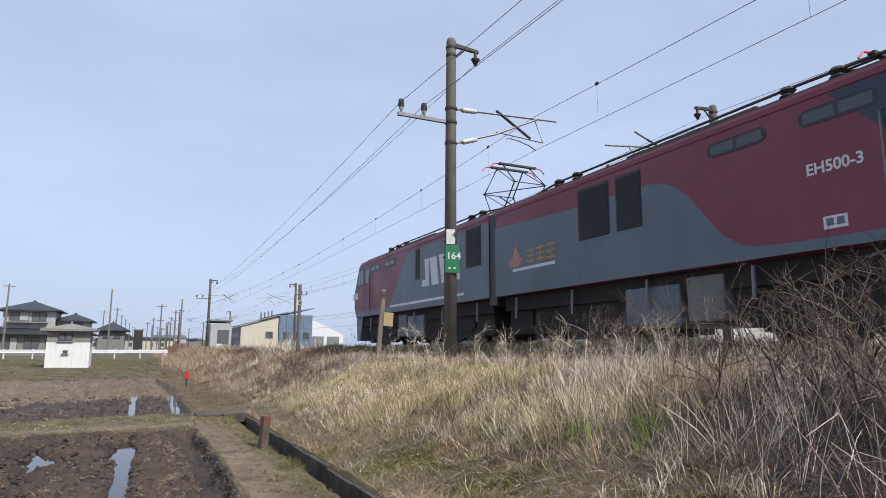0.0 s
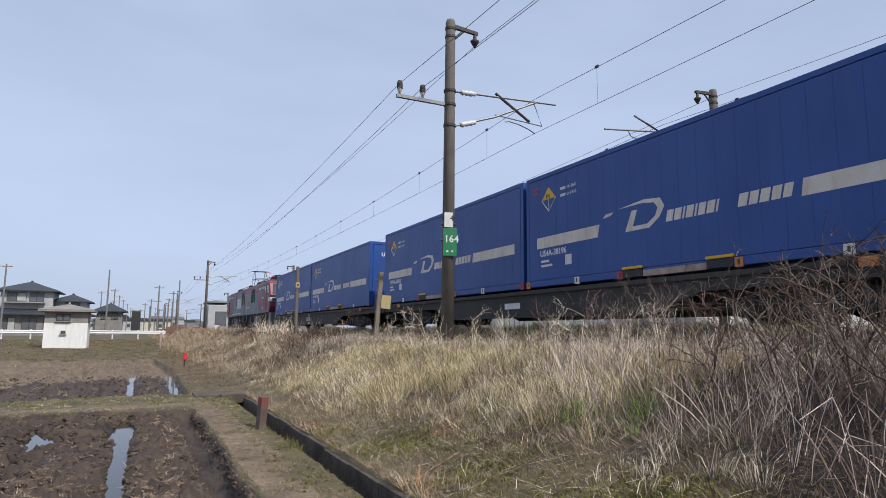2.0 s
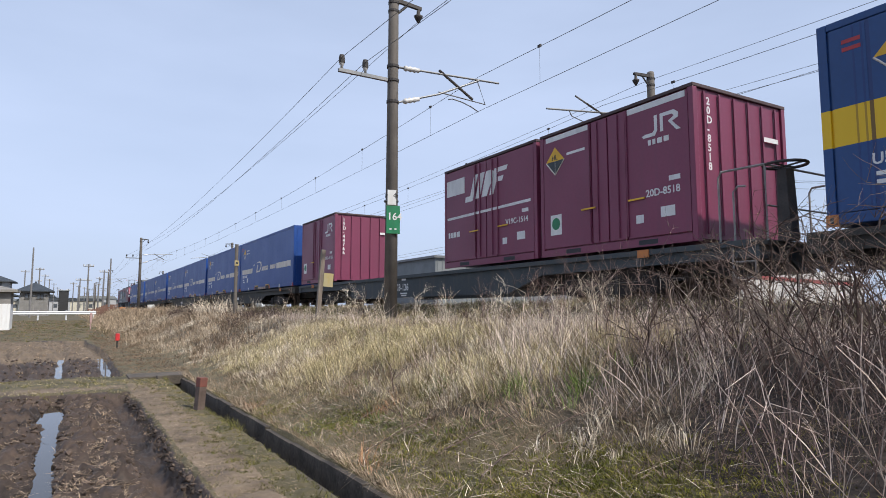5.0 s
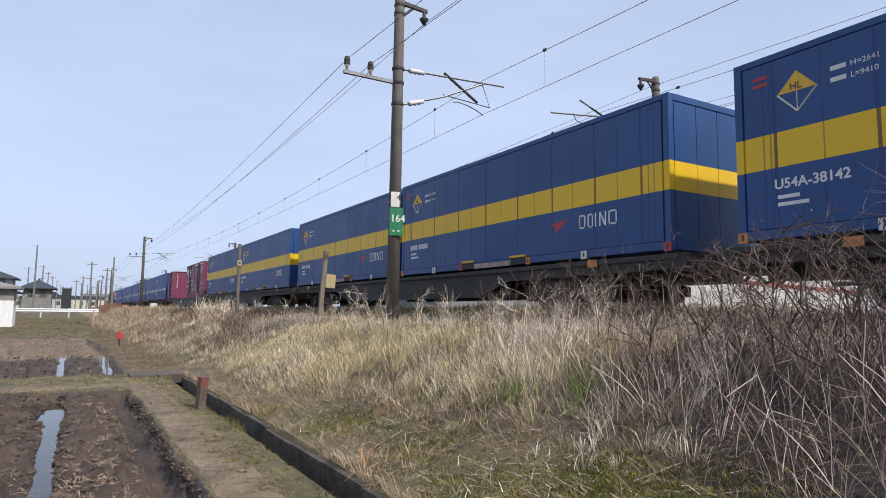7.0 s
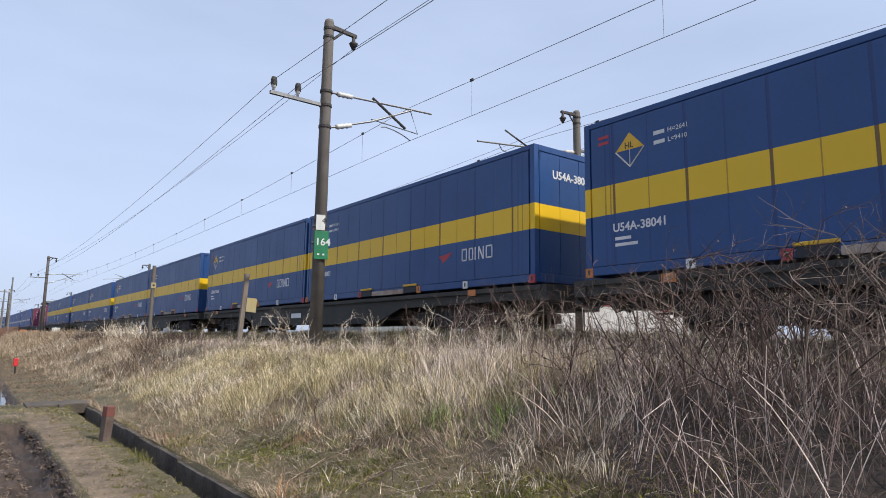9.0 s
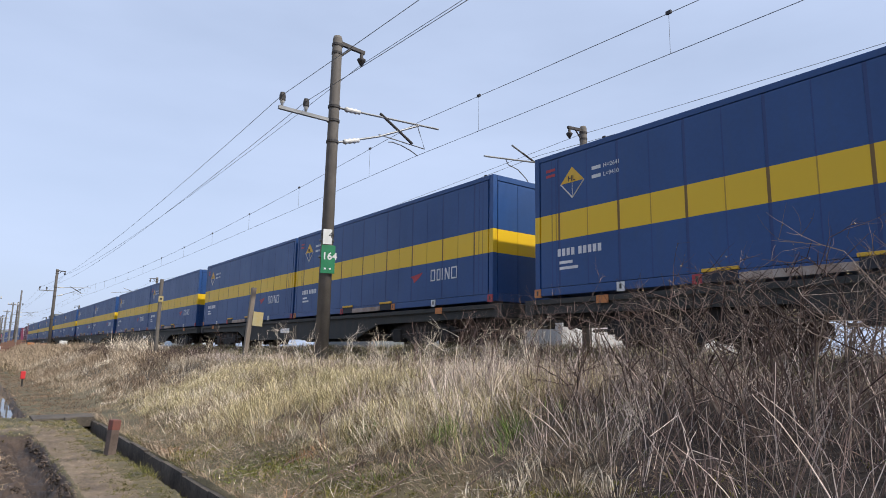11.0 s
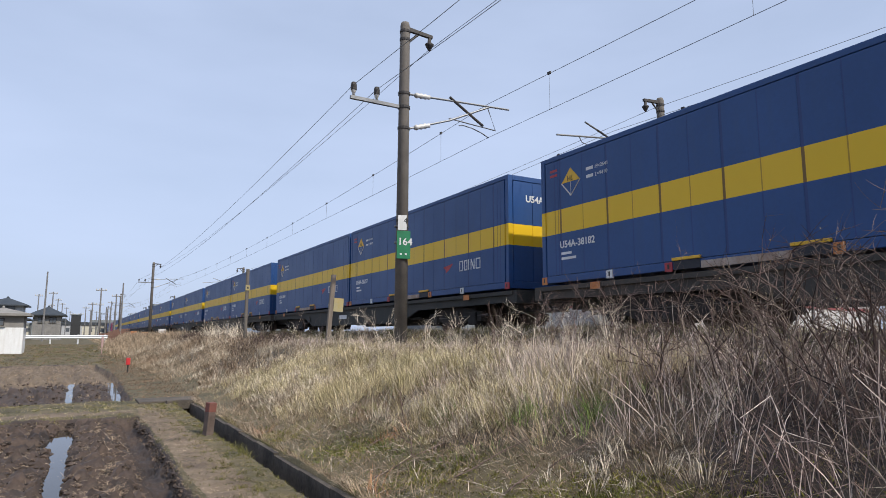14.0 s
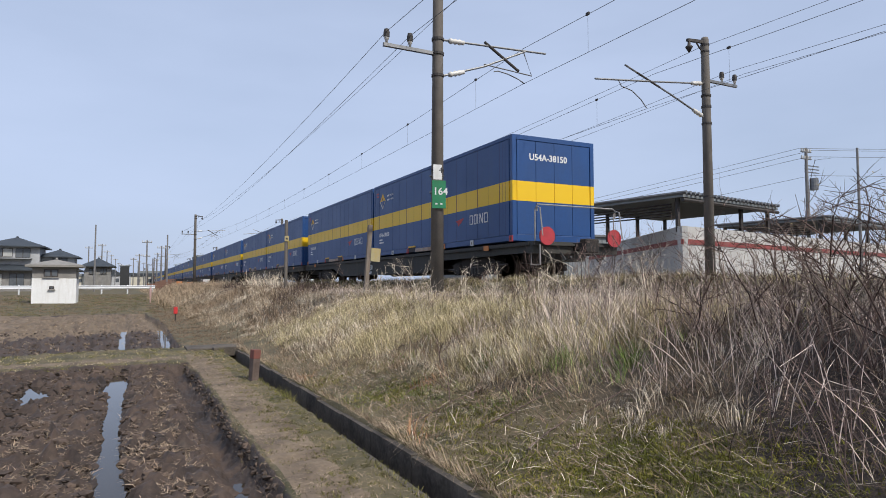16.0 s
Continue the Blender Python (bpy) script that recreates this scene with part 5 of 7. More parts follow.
x, y = spots(5200, 2.6, 7.4, 4.0, 17, lambda x, y: np.clip(0.45 + 1.1 * wobble(x, y, 2.4, 41), 0.04, 1) * low_edge(x, y) * (0.25 + golden(x, y)))
tufts("dry_grass", x, y, 30, 0.075, tall(x, y) * 1.08, 0.005, straw, GL, lean=1.15, bend=0.45, sway=0.75)
x, y = spots(3000, 2.6, 7.6, 2.0, 17, lambda x, y: np.clip(0.3 + 1.2 * wobble(x, y, 2.0, 42), 0, 1) * low_edge(x, y) * open_sward(x, y))
tufts("bleached_grass", x, y, 22, 0.06, tall(x, y) * 1.1, 0.005, straw_pale, "bleached pale grass drooping on the embankment", lean=1.2, bend=0.5, sway=0.9)
x, y = spots(3800, 3.2, 7.0, 2.0, 22, lambda x, y: stalky(x, y) * (0.6 + 0.6 * wobble(x, y, 1.7, 34)) * open_sward(x, y))
tufts("standing_stalks", x, y, 9, 0.10, 0.25 + tall(x, y) * 0.85, 0.0062, stalk_grey, "grey weathered stalks standing on the embankment", lean=0.45, wind=(-0.16, 0.05), bend=0.12, sway=0.35)
x, y = spots(420, 2.6, 6.6, 5.5, 17, low_edge)
tufts("standing_stalks", x, y, 4, 0.12, np.full(len(x), 0.62), 0.005, straw_pale, "single pale stalks standing over the sward", lean=0.5, bend=0.1, sway=0.5)
x, y = spots(6000, 2.4, 8.1, 17, 46, lambda x, y: (0.5 + 0.6 * wobble(x, y, 1.1, 44)) * (0.4 + 0.6 * low_edge(x, y)))
tufts("dry_grass", x, y, 14, 0.15, tall(x, y) * 0.95, 0.008, straw_mid, GL, lean=1.3, bend=0.35, sway=0.8)
x, y = spots(3000, 2.5, 8.0, 17, 46, lambda x, y: np.clip(0.4 + 0.9 * wobble(x, y, 1.0, 45), 0, 1))
tufts("bleached_grass", x, y, 16, 0.14, tall(x, y), 0.008, straw_pale, "bleached pale grass farther along the embankment", lean=1.2, bend=0.45, sway=0.8)
x, y = spots(1700, 2.2, 8.0, 17, 46, lambda x, y: 0.5 + 0.6 * wobble(x, y, 0.9, 46))
tufts("brown_grass", x, y, 16, 0.15, 0.08 + tall(x, y) * 0.8, 0.009, straw_brown, "brown withered grass farther along the embankment", lean=1.3, sway=0.8)
x, y = spots(3800, 2.0, 8.0, 44, 130)
tufts("dry_grass", x, y, 9, 0.3, 0.2 + tall(x, y) * 1.2, 0.024, straw_mid, "dry grass far along the embankment")
x, y = spots(2600, 1.9, 6.5, 40, 110)
tufts("brown_brush", x, y, 10, 0.35, np.full(len(x), 0.75), 0.018, straw_mid, "brown brushwood far along the embankment", category="brush", lean=1.1)
x, y = spots(750, 4.6, 6.4, 21, 37, lambda x, y: np.clip(0.35 + 1.1 * wobble(x, y, 0.55, 35), 0, 1))
tufts("brown_brush", x, y, 26, 0.22, np.full(len(x), 0.62), 0.006, twig_mat, "low purple-brown brushwood on the crest", category="brush", lean=0.9, sway=0.4)
# reeds on the crest
for (rx, ry) in ((5.9, 30.5), (5.8, 32), (6.1, 28.5), (6.0, 34), (5.7, 36.5)):
    n = 10
    tufts("reed_tuft", rx + rng.normal(0, 0.5, n), ry + rng.normal(0, 0.7, n), 16, 0.12, np.full(n, 1.15), 0.014, straw_pale, "tuft of tall dry reeds on the crest", lean=0.35, wind=(0.35, 0.1), category="reeds")
x, y = spots(1300, 5.7, 6.75, 3, 30, lambda x, y: 0.4 + 0.8 * wobble(x, y, 1.4, 47))
tufts("dry_grass", x, y, 14, 0.09, np.full(len(x), 0.24), 0.0055, stalk_grey, "weathered dry grass on the crest beside the track", lean=1.0, bend=0.3, sway=0.7)
x, y = spots(3800, 6.75, 8.05, 1, 30, lambda x, y: 0.6 + 0.5 * wobble(x, y, 1.2, 48))
tufts("olive_grass", x, y, 14, 0.09, np.full(len(x), 0.17), 0.006, olive_blade, "low olive grass on the shoulder of the track", lean=0.9, sway=0.5)
x, y = spots(300, 6.6, 8.05, 1, 30, lambda x, y: 0.4 + 0.7 * wobble(x, y, 1.6, 36))
tufts("dry_grass", x, y, 12, 0.09, np.full(len(x), 0.22), 0.006, straw_mid, "old straw on the shoulder of the track", lean=1.2, sway=0.6)

# greener patches
for gx0, gy0, n, ln, sp in ((3.85, 6.5, 16, 0.36, 0.10), (4.2, 5.5, 18, 0.42, 0.10), (4.3, 4.7, 16, 0.44, 0.11), (3.2, 6.9, 40, 0.13, 0.16), (3.6, 8.6, 9, 0.22, 0.3), (3.9, 5.3, 12, 0.24, 0.2), (5.2, 5.2, 8, 0.22, 0.3), (5.6, 4.2, 10, 0.22, 0.3), (3.3, 6.2, 22, 0.1, 0.22),
                            (2.9, 7.4, 26, 0.10, 0.24), (3.1, 5.6, 30, 0.10, 0.26), (4.6, 9.2, 26, 0.25, 0.4), (3.6, 12.5, 20, 0.2, 0.3), (5.6, 10.5, 26, 0.2, 0.5)):
    tufts("green_grass", gx0 + rng.normal(0, sp, n), gy0 + rng.normal(0, sp * 1.2, n), 11, 0.08, np.full(n, ln * 0.8), 0.006, green_blade, "fresh green grass tuft among the dry sward", lean=0.5)
for gx0, gy0, n, sp in ((2.85, 7.1, 300, 0.26), (3.0, 5.45, 340, 0.28), (3.15, 3.4, 1500, 0.36), (2.7, 4.2, 300, 0.3), (3.5, 2.5, 400, 0.35), (2.6, 9.0, 200, 0.25)):
    tufts("moss_patch", gx0 + rng.normal(0, sp, n), gy0 + rng.normal(0, sp * 1.2, n), 20, 0.045, np.full(n, 0.06), 0.009, bright_moss, "patch of yellow-green moss at the foot of the slope", lean=1.0)
for gx0, gy0, n in ((3.9, 6.5, 9), (3.3, 6.9, 7), (2.36, 9.4, 7), (2.34, 5.4, 5), (4.8, 7.6, 6)):
    tufts("rusty_grass", gx0 + rng.normal(0, 0.1, n), gy0 + rng.normal(0, 0.1, n), 16, 0.05, np.full(n, 0.26), 0.006, straw_red, "rust-red withered grass tuft", lean=0.7)

# clumps of half-rotten straw strewn on the toe of the slope
x, y = spots(3400, 2.3, 4.5, 2, 14, lambda x, y: np.clip(0.35 + 1.1 * wobble(x, y, 1.9, 37), 0, 1))
tufts("straw_clumps", x, y, 10, 0.12, np.full(len(x), 0.17), 0.0055, straw_mid, "half-rotten straw strewn on the toe of the slope", lean=2.2, bend=0.02, sway=1.4)

# short turf: toe of the slope, the bank between field and channel, the cross path
x, y = spots(5200, 2.27, 4.1, 1.5, 12, lambda x, y: smooth(3.9, 3.0, x) * (0.6 + 0.4 * wobble(x, y, 1.3, 51)))
tufts("moss_turf", x, y, 14, 0.05, np.full(len(x), 0.055), 0.007, moss_mat, "mossy short turf at the foot of the slope", lean=0.9)
x, y = spots(4600, 1.02, 1.84, 3, 15, lambda x, y: smooth(1.2, 1.55, x + 0.16 * wobble(x, y, 1.5, 52)) * (0.8 + 0.35 * wobble(x, y, 2.0, 55)) + 0.12)
tufts("short_turf", x, y, 14, 0.05, np.full(len(x), 0.05), 0.006, moss_mat, "trodden short turf on the field bank", lean=0.9)
x, y = spots(2400, 1.0, 1.84, 3, 15, lambda x, y: 0.4 + 0.3 * wobble(x, y, 1.5, 53))
tufts("short_turf", x, y, 8, 0.05, np.full(len(x), 0.045), 0.005, straw_mid, "withered turf on the field bank", lean=1.2)
x, y = spots(6000, -9, 1.8, 12.7, 16, lambda x, y: 0.75 - 0.7 * np.exp(-((y - 13.6) / 0.4) ** 2))
tufts("short_turf", x, y, 9, 0.07, np.full(len(x), 0.05), 0.010, moss_mat, "short turf on the path between the fields", lean=0.9)
x, y = spots(3000, -9, 1.8, 12.7, 16)
tufts("short_turf", x, y, 7, 0.07, np.full(len(x), 0.05), 0.010, straw, "withered turf on the path between the fields", lean=1.1)
x, y = spots(3200, 1.15, 2.6, 15.8, 44)
tufts("short_turf", x, y, 8, 0.1, np.full(len(x), 0.08), 0.010, straw_brown, "dry turf along the ditch", lean=0.9)
x, y = spots(6000, -22, 3, 36, 60, lambda x, y: 0.6 + 0.4 * wobble(x, y, 0.4, 54))
tufts("rough_grass", x, y, 8, 0.2, np.full(len(x), 0.10), 0.03, moss_mat, "rough winter grass before the houses", lean=0.9)
x, y = spots(4000, -22, 3, 36, 60)
tufts("rough_grass", x, y, 8, 0.2, np.full(len(x), 0.10), 0.03, straw_brown, "withered grass before the houses", lean=0.9)


def lying(n, x0, x1, y0, y1, ln, wd, material, name, label, lift=0.015, keep=None):
    x, y = spots(n, x0, x1, y0, y1, keep)
    a = rng.uniform(0, 2 * math.pi, len(x))
    d = np.stack([np.cos(a), np.sin(a), rng.uniform(-0.05, 0.3, len(x))], 1)
    d /= np.linalg.norm(d, axis=1)[:, None]
    base = np.stack([x, y, np.maximum(height(x, y), WATER - 0.02) + lift], 1)
    return blades(name, base, ln * rng.uniform(0.4, 1.3, len(x)), np.full(len(x), wd), d, material, label, "straw", bend=0.05)


def row_like(x, y):
    """Stubble lies thick on the ridges and leaves the ruts bare."""
    return np.clip(0.16 + 1.3 * np.exp(-((x - 0.35) / 0.2) ** 2) * (0.7 + 0.5 * wobble(x, y, 1.2, 63)) + 0.45 * wobble(x, y, 1.5, 61) + 0.3 * np.exp(-((x + 0.65) / 0.3) ** 2), 0, 1) * (height(x, y) > WATER)


lying(5200, 1.0, 1.84, 3, 15, 0.07, 0.005, straw_mid, "straw_litter", "withered bits of straw on the field bank", 0.004)
lying(30000, -4, 0.72, 3.2, 12.6, 0.09, 0.008, straw_mid, "straw_litter", "chopped rice straw lying on the mud", keep=row_like)
lying(9000, -4, 0.72, 3.2, 12.6, 0.08, 0.006, straw_mid, "straw_litter", "bleached straw lying on the mud", keep=row_like)
lying(26000, -4, 0.72, 3.2, 12.6, 0.10, 0.007, straw_brown, "straw_litter", "rotting brown straw lying on the mud", keep=row_like)
lying(14000, -9, 1.0, 16.2, 35, 0.14, 0.010, straw_mid, "straw_litter", "straw lying on the farther field", keep=lambda x, y: 0.4 + 0.5 * wobble(x, y, 0.6, 62))
lying(1500, 2.3, 4.4, 2, 11, 0.26, 0.005, straw_pale, "fallen_stalks", "fallen pale stalks on the toe of the slope", 0.04, lambda x, y: smooth(4.4, 3.4, x))
lying(5200, 2.3, 4.8, 2, 11, 0.22, 0.006, straw_brown, "fallen_stalks", "fallen brown stalks on the toe of the slope", 0.03)
x, y = spots(1700, -3.5, 0.68, 3.5, 12.5, row_like)
tufts("stubble", x, y, 10, 0.06, np.full(len(x), 0.09), 0.006, straw_mid, "cut rice stubble standing in the mud", lean=2.0, sway=1.0)
x, y = spots(900, -9, 0.7, 16.4, 34)
tufts("stubble", x, y, 8, 0.05, np.full(len(x), 0.10), 0.012, straw_mid, "cut stubble in the farther field", lean=0.6)
# ragged turf along the cut edge of the bank
yy = rng.uniform(3, 12.6, 1500)
ex = 1.0 + rng.normal(0, 0.03, 1500)
d = np.stack([rng.normal(-0.25, 0.6, 1500), rng.normal(0, 0.6, 1500), rng.normal(0.1, 0.5, 1500)], 1)
d /= np.linalg.norm(d, axis=1)[:, None]
blades("edge_grass", np.stack([ex, yy, height(ex, yy) + 0.0], 1), rng.uniform(0.02, 0.075, 1500), np.full(1500, 0.006), d, straw_brown, "ragged withered turf along the cut edge of the bank", bend=0.2)


def clods(n, x0, x1, y0, y1, r0, r1, seed, label):
    """Lumps of turned earth."""
    rs = np.random.RandomState(seed)
    base = bmesh.new()
    bmesh.ops.create_icosphere(base, subdivisions=1, radius=1)
    bv = np.array([v.co[:] for v in base.verts])
    bf = np.array([[v.index for v in f.verts] for f in base.faces])
    base.free()
    x, y = rs.uniform(x0, x1, n), rs.uniform(y0, y1, n)
    m = (height(x, y) > WATER + 0.01) & (in_field(x, y) > 0.35)
    x, y = x[m], y[m]
    n = len(x)
    r = rs.uniform(r0, r1, n) ** 1.0
    v = bv[None] * rs.uniform(0.55, 1.25, (n, len(bv), 1)) * r[:, None, None] * rs.uniform(0.6, 1.4, (n, 1, 3)) * np.array([1, 1, 0.65])
    v = v + np.stack([x, y, height(x, y) + r * 0.12], 1)[:, None]
    f = bf[None] + (np.arange(n) * len(bv))[:, None, None]
    me = bpy.data.meshes.new("clods")
    me.from_pydata(v.reshape(-1, 3).tolist(), [], f.reshape(-1, 3).tolist())
    me.materials.append(clod_mat)
    return tagged(new("clods", me), label, "soil", kind="stuff")


clods(13000, -4, 0.98, 3.2, 12.7, 0.007, 0.034, 71, "dark clods of turned wet earth")
clods(1500, -4, 0.66, 3.2, 12.7, 0.025, 0.062, 73, "large clods of turned wet earth")
clods(1800, 0.88, 1.06, 3.2, 12.7, 0.012, 0.04, 74, "dark crumbling earth along the cut bank")
clods(2600, -9, 0.95, 16.1, 24, 0.012, 0.045, 72, "dark clods of earth in the farther field")


# ---- weeds and shrubs ----
def branch(g, p, d, ln, r, depth, rs, seg=3, spread=0.6):
    """A stem that bends and forks."""
    pts, q, dd = [p], p.copy(), d.copy()
    for k in range(3):
        dd = (dd + Vector((rs.gauss(0, 0.13), rs.gauss(0, 0.13), rs.gauss(0, 0.1)))).normalized()
        q = q + dd * ln / 3
        pts.append(q.copy())
    g.tube(pts, [r, r * 0.85, r * 0.65, r * 0.4], seg, cap=False)
    if depth:
        for k in range(rs.randint(2, 4)):
            i = rs.choice((1, 2, 2, 3))
            nd = (dd + Vector((rs.gauss(0, spread), rs.gauss(0, spread), rs.gauss(0.1, spread * 0.6)))).normalized()
            branch(g, pts[i], nd, ln * rs.uniform(0.4, 0.7), r * 0.6, depth - 1, rs, seg, spread)


def weed(x, y, h, r, material, rs, depth=2, label="dead branching weed with bare pale stems", stems=3):
    g = Geo()
    z = float(height(x, y)) - 0.03
    for k in range(stems):
        branch(g, Vector((x + rs.gauss(0, 0.05), y + rs.gauss(0, 0.05), z)), Vector((rs.gauss(0, 0.22), rs.gauss(0, 0.22), 1)).normalized(), h * rs.uniform(0.6, 0.85), r, depth, rs)
    ob = thing("dead_weed", label, "weed", "dead weeds on the embankment")
    part("stem", g, material, ob)
    return ob


rs = random.Random(5)
for wx, wy, wh in ((6.9, 7.9, 0.8), (7.0, 8.8, 0.85), (6.8, 6.9, 0.9), (7.1, 7.3, 0.7), (6.9, 10.0, 0.6), (5.3, 6.3, 0.9), (5.0, 5.6, 1.0), (6.5, 9.5, 0.7), (5.9, 8.0, 0.75), (6.0, 13.2, 0.95), (6.2, 14.2, 0.8), (5.9, 12.4, 0.7), (6.4, 15.6, 0.9), (6.3, 16.6, 0.7), (6.2, 8.6, 0.75), (6.3, 8.1, 0.8), (6.1, 7.4, 0.95), (6.0, 6.9, 0.9), (6.5, 6.4, 0.9), (6.2, 10.2, 0.6), (6.4, 10.9, 0.65),
                   (5.6, 5.6, 1.0), (5.8, 5.0, 1.05), (5.9, 17.5, 0.7), (6.0, 19, 0.8), (6.2, 21, 0.8), (6.0, 9.3, 0.5), (5.2, 7.2, 0.6), (6.2, 11.6, 0.7)):
    weed(wx, wy, wh, 0.006, straw_pale if rs.random() < 0.6 else cane_mat, rs, 3 if wy < 12 else 2)
weed(3.55, 7.0, 0.75, 0.010, cane_mat, rs, 1, "single dead brown stalk standing on the slope", 1)
weed(3.2, 6.1, 0.55, 0.007, cane_mat, rs, 1, "thin dead stalk on the slope", 1)


def shrub(x, y, h, n, rs, spread=0.75, label="bare thorny shrub with many thin brown twigs and dry buds"):
    z = float(height(x, y)) - 0.05
    ob = thing("shrub", label, "shrub", "bare shrubs on the embankment")
    buds = Geo()
    for k in range(n):
        g = Geo()
        a, o = rs.uniform(0, 6.28), rs.uniform(0.15, 0.7)
        branch(g, Vector((x + rs.gauss(0, 0.2), y + rs.gauss(0, 0.2), z)), Vector((math.cos(a) * o, math.sin(a) * o, 1)).normalized(), h * rs.uniform(0.55, 0.85), rs.uniform(0.006, 0.011), 3, rs, 3, spread)
        part("branch", g, twig_mat if rs.random() < 0.6 else twig_pale, ob)
        for v in g.v[::19]:
            if v[2] > z + h * 0.4 and rs.random() < 0.75:
                c, q = Vector(v), [Vector((rs.gauss(0, 1), rs.gauss(0, 1), rs.gauss(0, 1))).normalized() * rs.uniform(0.005, 0.011) for _ in range(2)]
                buds.add([c, c + q[0] + q[1] * 0.5, c + q[0] * 2, c + q[0] - q[1] * 0.5], [(0, 1, 2, 3)])
    tagged(part("dry_buds", buds, bud_mat, ob), kind="stuff")


for sx, sy, sh, n in ((5.2, 4.0, 0.95, 6), (4.75, 2.0, 1.2, 7), (5.3, 2.6, 1.3, 8), (6.4, 3.4, 1.1, 6), (4.9, 2.6, 1.25, 8), (5.5, 3.3, 1.2, 8), (5.6, 2.0, 1.35, 8), (5.0, 1.1, 1.4, 8), (6.2, 2.6, 1.2, 6), (4.7, 3.3, 0.95, 6), (6.1, 4.1, 0.95, 6), (5.0, 4.6, 0.85, 5)):
    shrub(sx, sy, sh, n, rs)


def arching(x, y, dx, dy, h, rs):
    """One long bramble shoot that arches over the thicket, with short side twigs."""
    g, z = Geo(), float(height(x, y))
    pts = []
    for k in range(9):
        q = k / 8
        pts.append(Vector((x + dx * q + rs.gauss(0, 0.015), y + dy * q + rs.gauss(0, 0.015), z + h * (1 - (1 - q * 1.25) ** 2) if q < 0.8 else z + h * (1 - 0.5 * (q - 0.8)))))
    g.tube(pts, [0.008 - 0.0007 * k for k in range(9)], 4, cap=False)
    t = Geo()
    for k in range(3, 9):
        for e in range(2):
            d = Vector((rs.gauss(0, 0.6), rs.gauss(0, 0.6), rs.uniform(0.1, 0.8))).normalized()
            t.tube([pts[k], pts[k] + d * rs.uniform(0.08, 0.22)], [0.0035, 0.0015], 3, cap=False)
    ob = thing("bramble", "arching bare bramble shoot over the thicket", "bramble", "brambles in the thicket")
    part("shoot", g, twig_mat, ob)
    tagged(part("twig_spray", t, twig_mat, ob), kind="stuff")


for k in range(26):
    arching(rs.uniform(4.5, 6.0), rs.uniform(1.2, 4.4), rs.uniform(-0.7, 0.5), rs.uniform(-0.3, 1.1), rs.uniform(0.8, 1.25), rs)


def canes(name, n, h0, h1, r, material, label, seed, lean=0.22):
    """Dead canes that bow under their own weight; the oldest lie broken over."""
    cr = random.Random(seed)
    g = Geo()
    made = 0
    while made < n:
        x, y = cr.uniform(3.2, 6.3), cr.uniform(0.6, 6.2)
        if cr.random() > float(thick(np.array(x), np.array(y))):
            continue
        made += 1
        p = Vector((x, y, float(height(x, y)) - 0.04))
        a, o = cr.uniform(0, 6.28), abs(cr.gauss(0, lean))
        d = Vector((math.cos(a) * o, math.sin(a) * o, 1)).normalized()
        sag = Vector((math.cos(a), math.sin(a), -0.15)) * cr.uniform(0.02, 0.16)
        h = cr.uniform(h0, h1) * cr.uniform(0.7, 1.0)
        pts = [p]
        for k in range(5):
            d = (d + sag + Vector((cr.gauss(0, 0.05), cr.gauss(0, 0.05), 0))).normalized()
            if k == 3 and cr.random() < 0.15:
                d = Vector((d.x * 2 + cr.gauss(0, 0.5), d.y * 2 + cr.gauss(0, 0.5), -0.5)).normalized()
            p = p + d * h / 5
            pts.append(p)
        q = r * cr.uniform(0.5, 1.4)
        g.tube(pts, [q, q, q * 0.9, q * 0.8, q * 0.65, q * 0.4], 4, cap=False)
        if cr.random() < 0.35:
            e = (d + Vector((cr.gauss(0, 0.5), cr.gauss(0, 0.5), 0.1))).normalized()
            g.tube([pts[3], pts[3] + e * h * cr.uniform(0.12, 0.3)], [q * 0.5, q * 0.25], 3, cap=False)
    return tagged(part(name, g, material), label, "canes", kind="stuff")


canes("dead_canes", 520, 0.4, 1.1, 0.0034, cane_mat, "thicket of dead brown canes beside the track", 3, 0.4)
canes("pale_canes", 170, 0.45, 1.15, 0.0034, stalk_grey, "pale weathered canes standing in the thicket", 4, 0.3)
# thicket of dead stalks
x, y = spots(170, 3.2, 6.4, 0.6, 6.0, thick)
tufts("pale_canes", x, y, 5, 0.12, np.full(len(x), 0.6), 0.005, stalk_grey, "pale dead stalks leaning in the thicket", lean=0.9, wind=(0.1, 0.1), category="canes", bend=0.3, sway=0.6)
x, y = spots(500, 3.0, 6.4, 0.5, 5.5, thick)
tufts("tangled_grass", x, y, 12, 0.15, np.full(len(x), 0.32), 0.005, cane_mat, "tangled dark grass under the thicket", lean=1.6, sway=1.0)
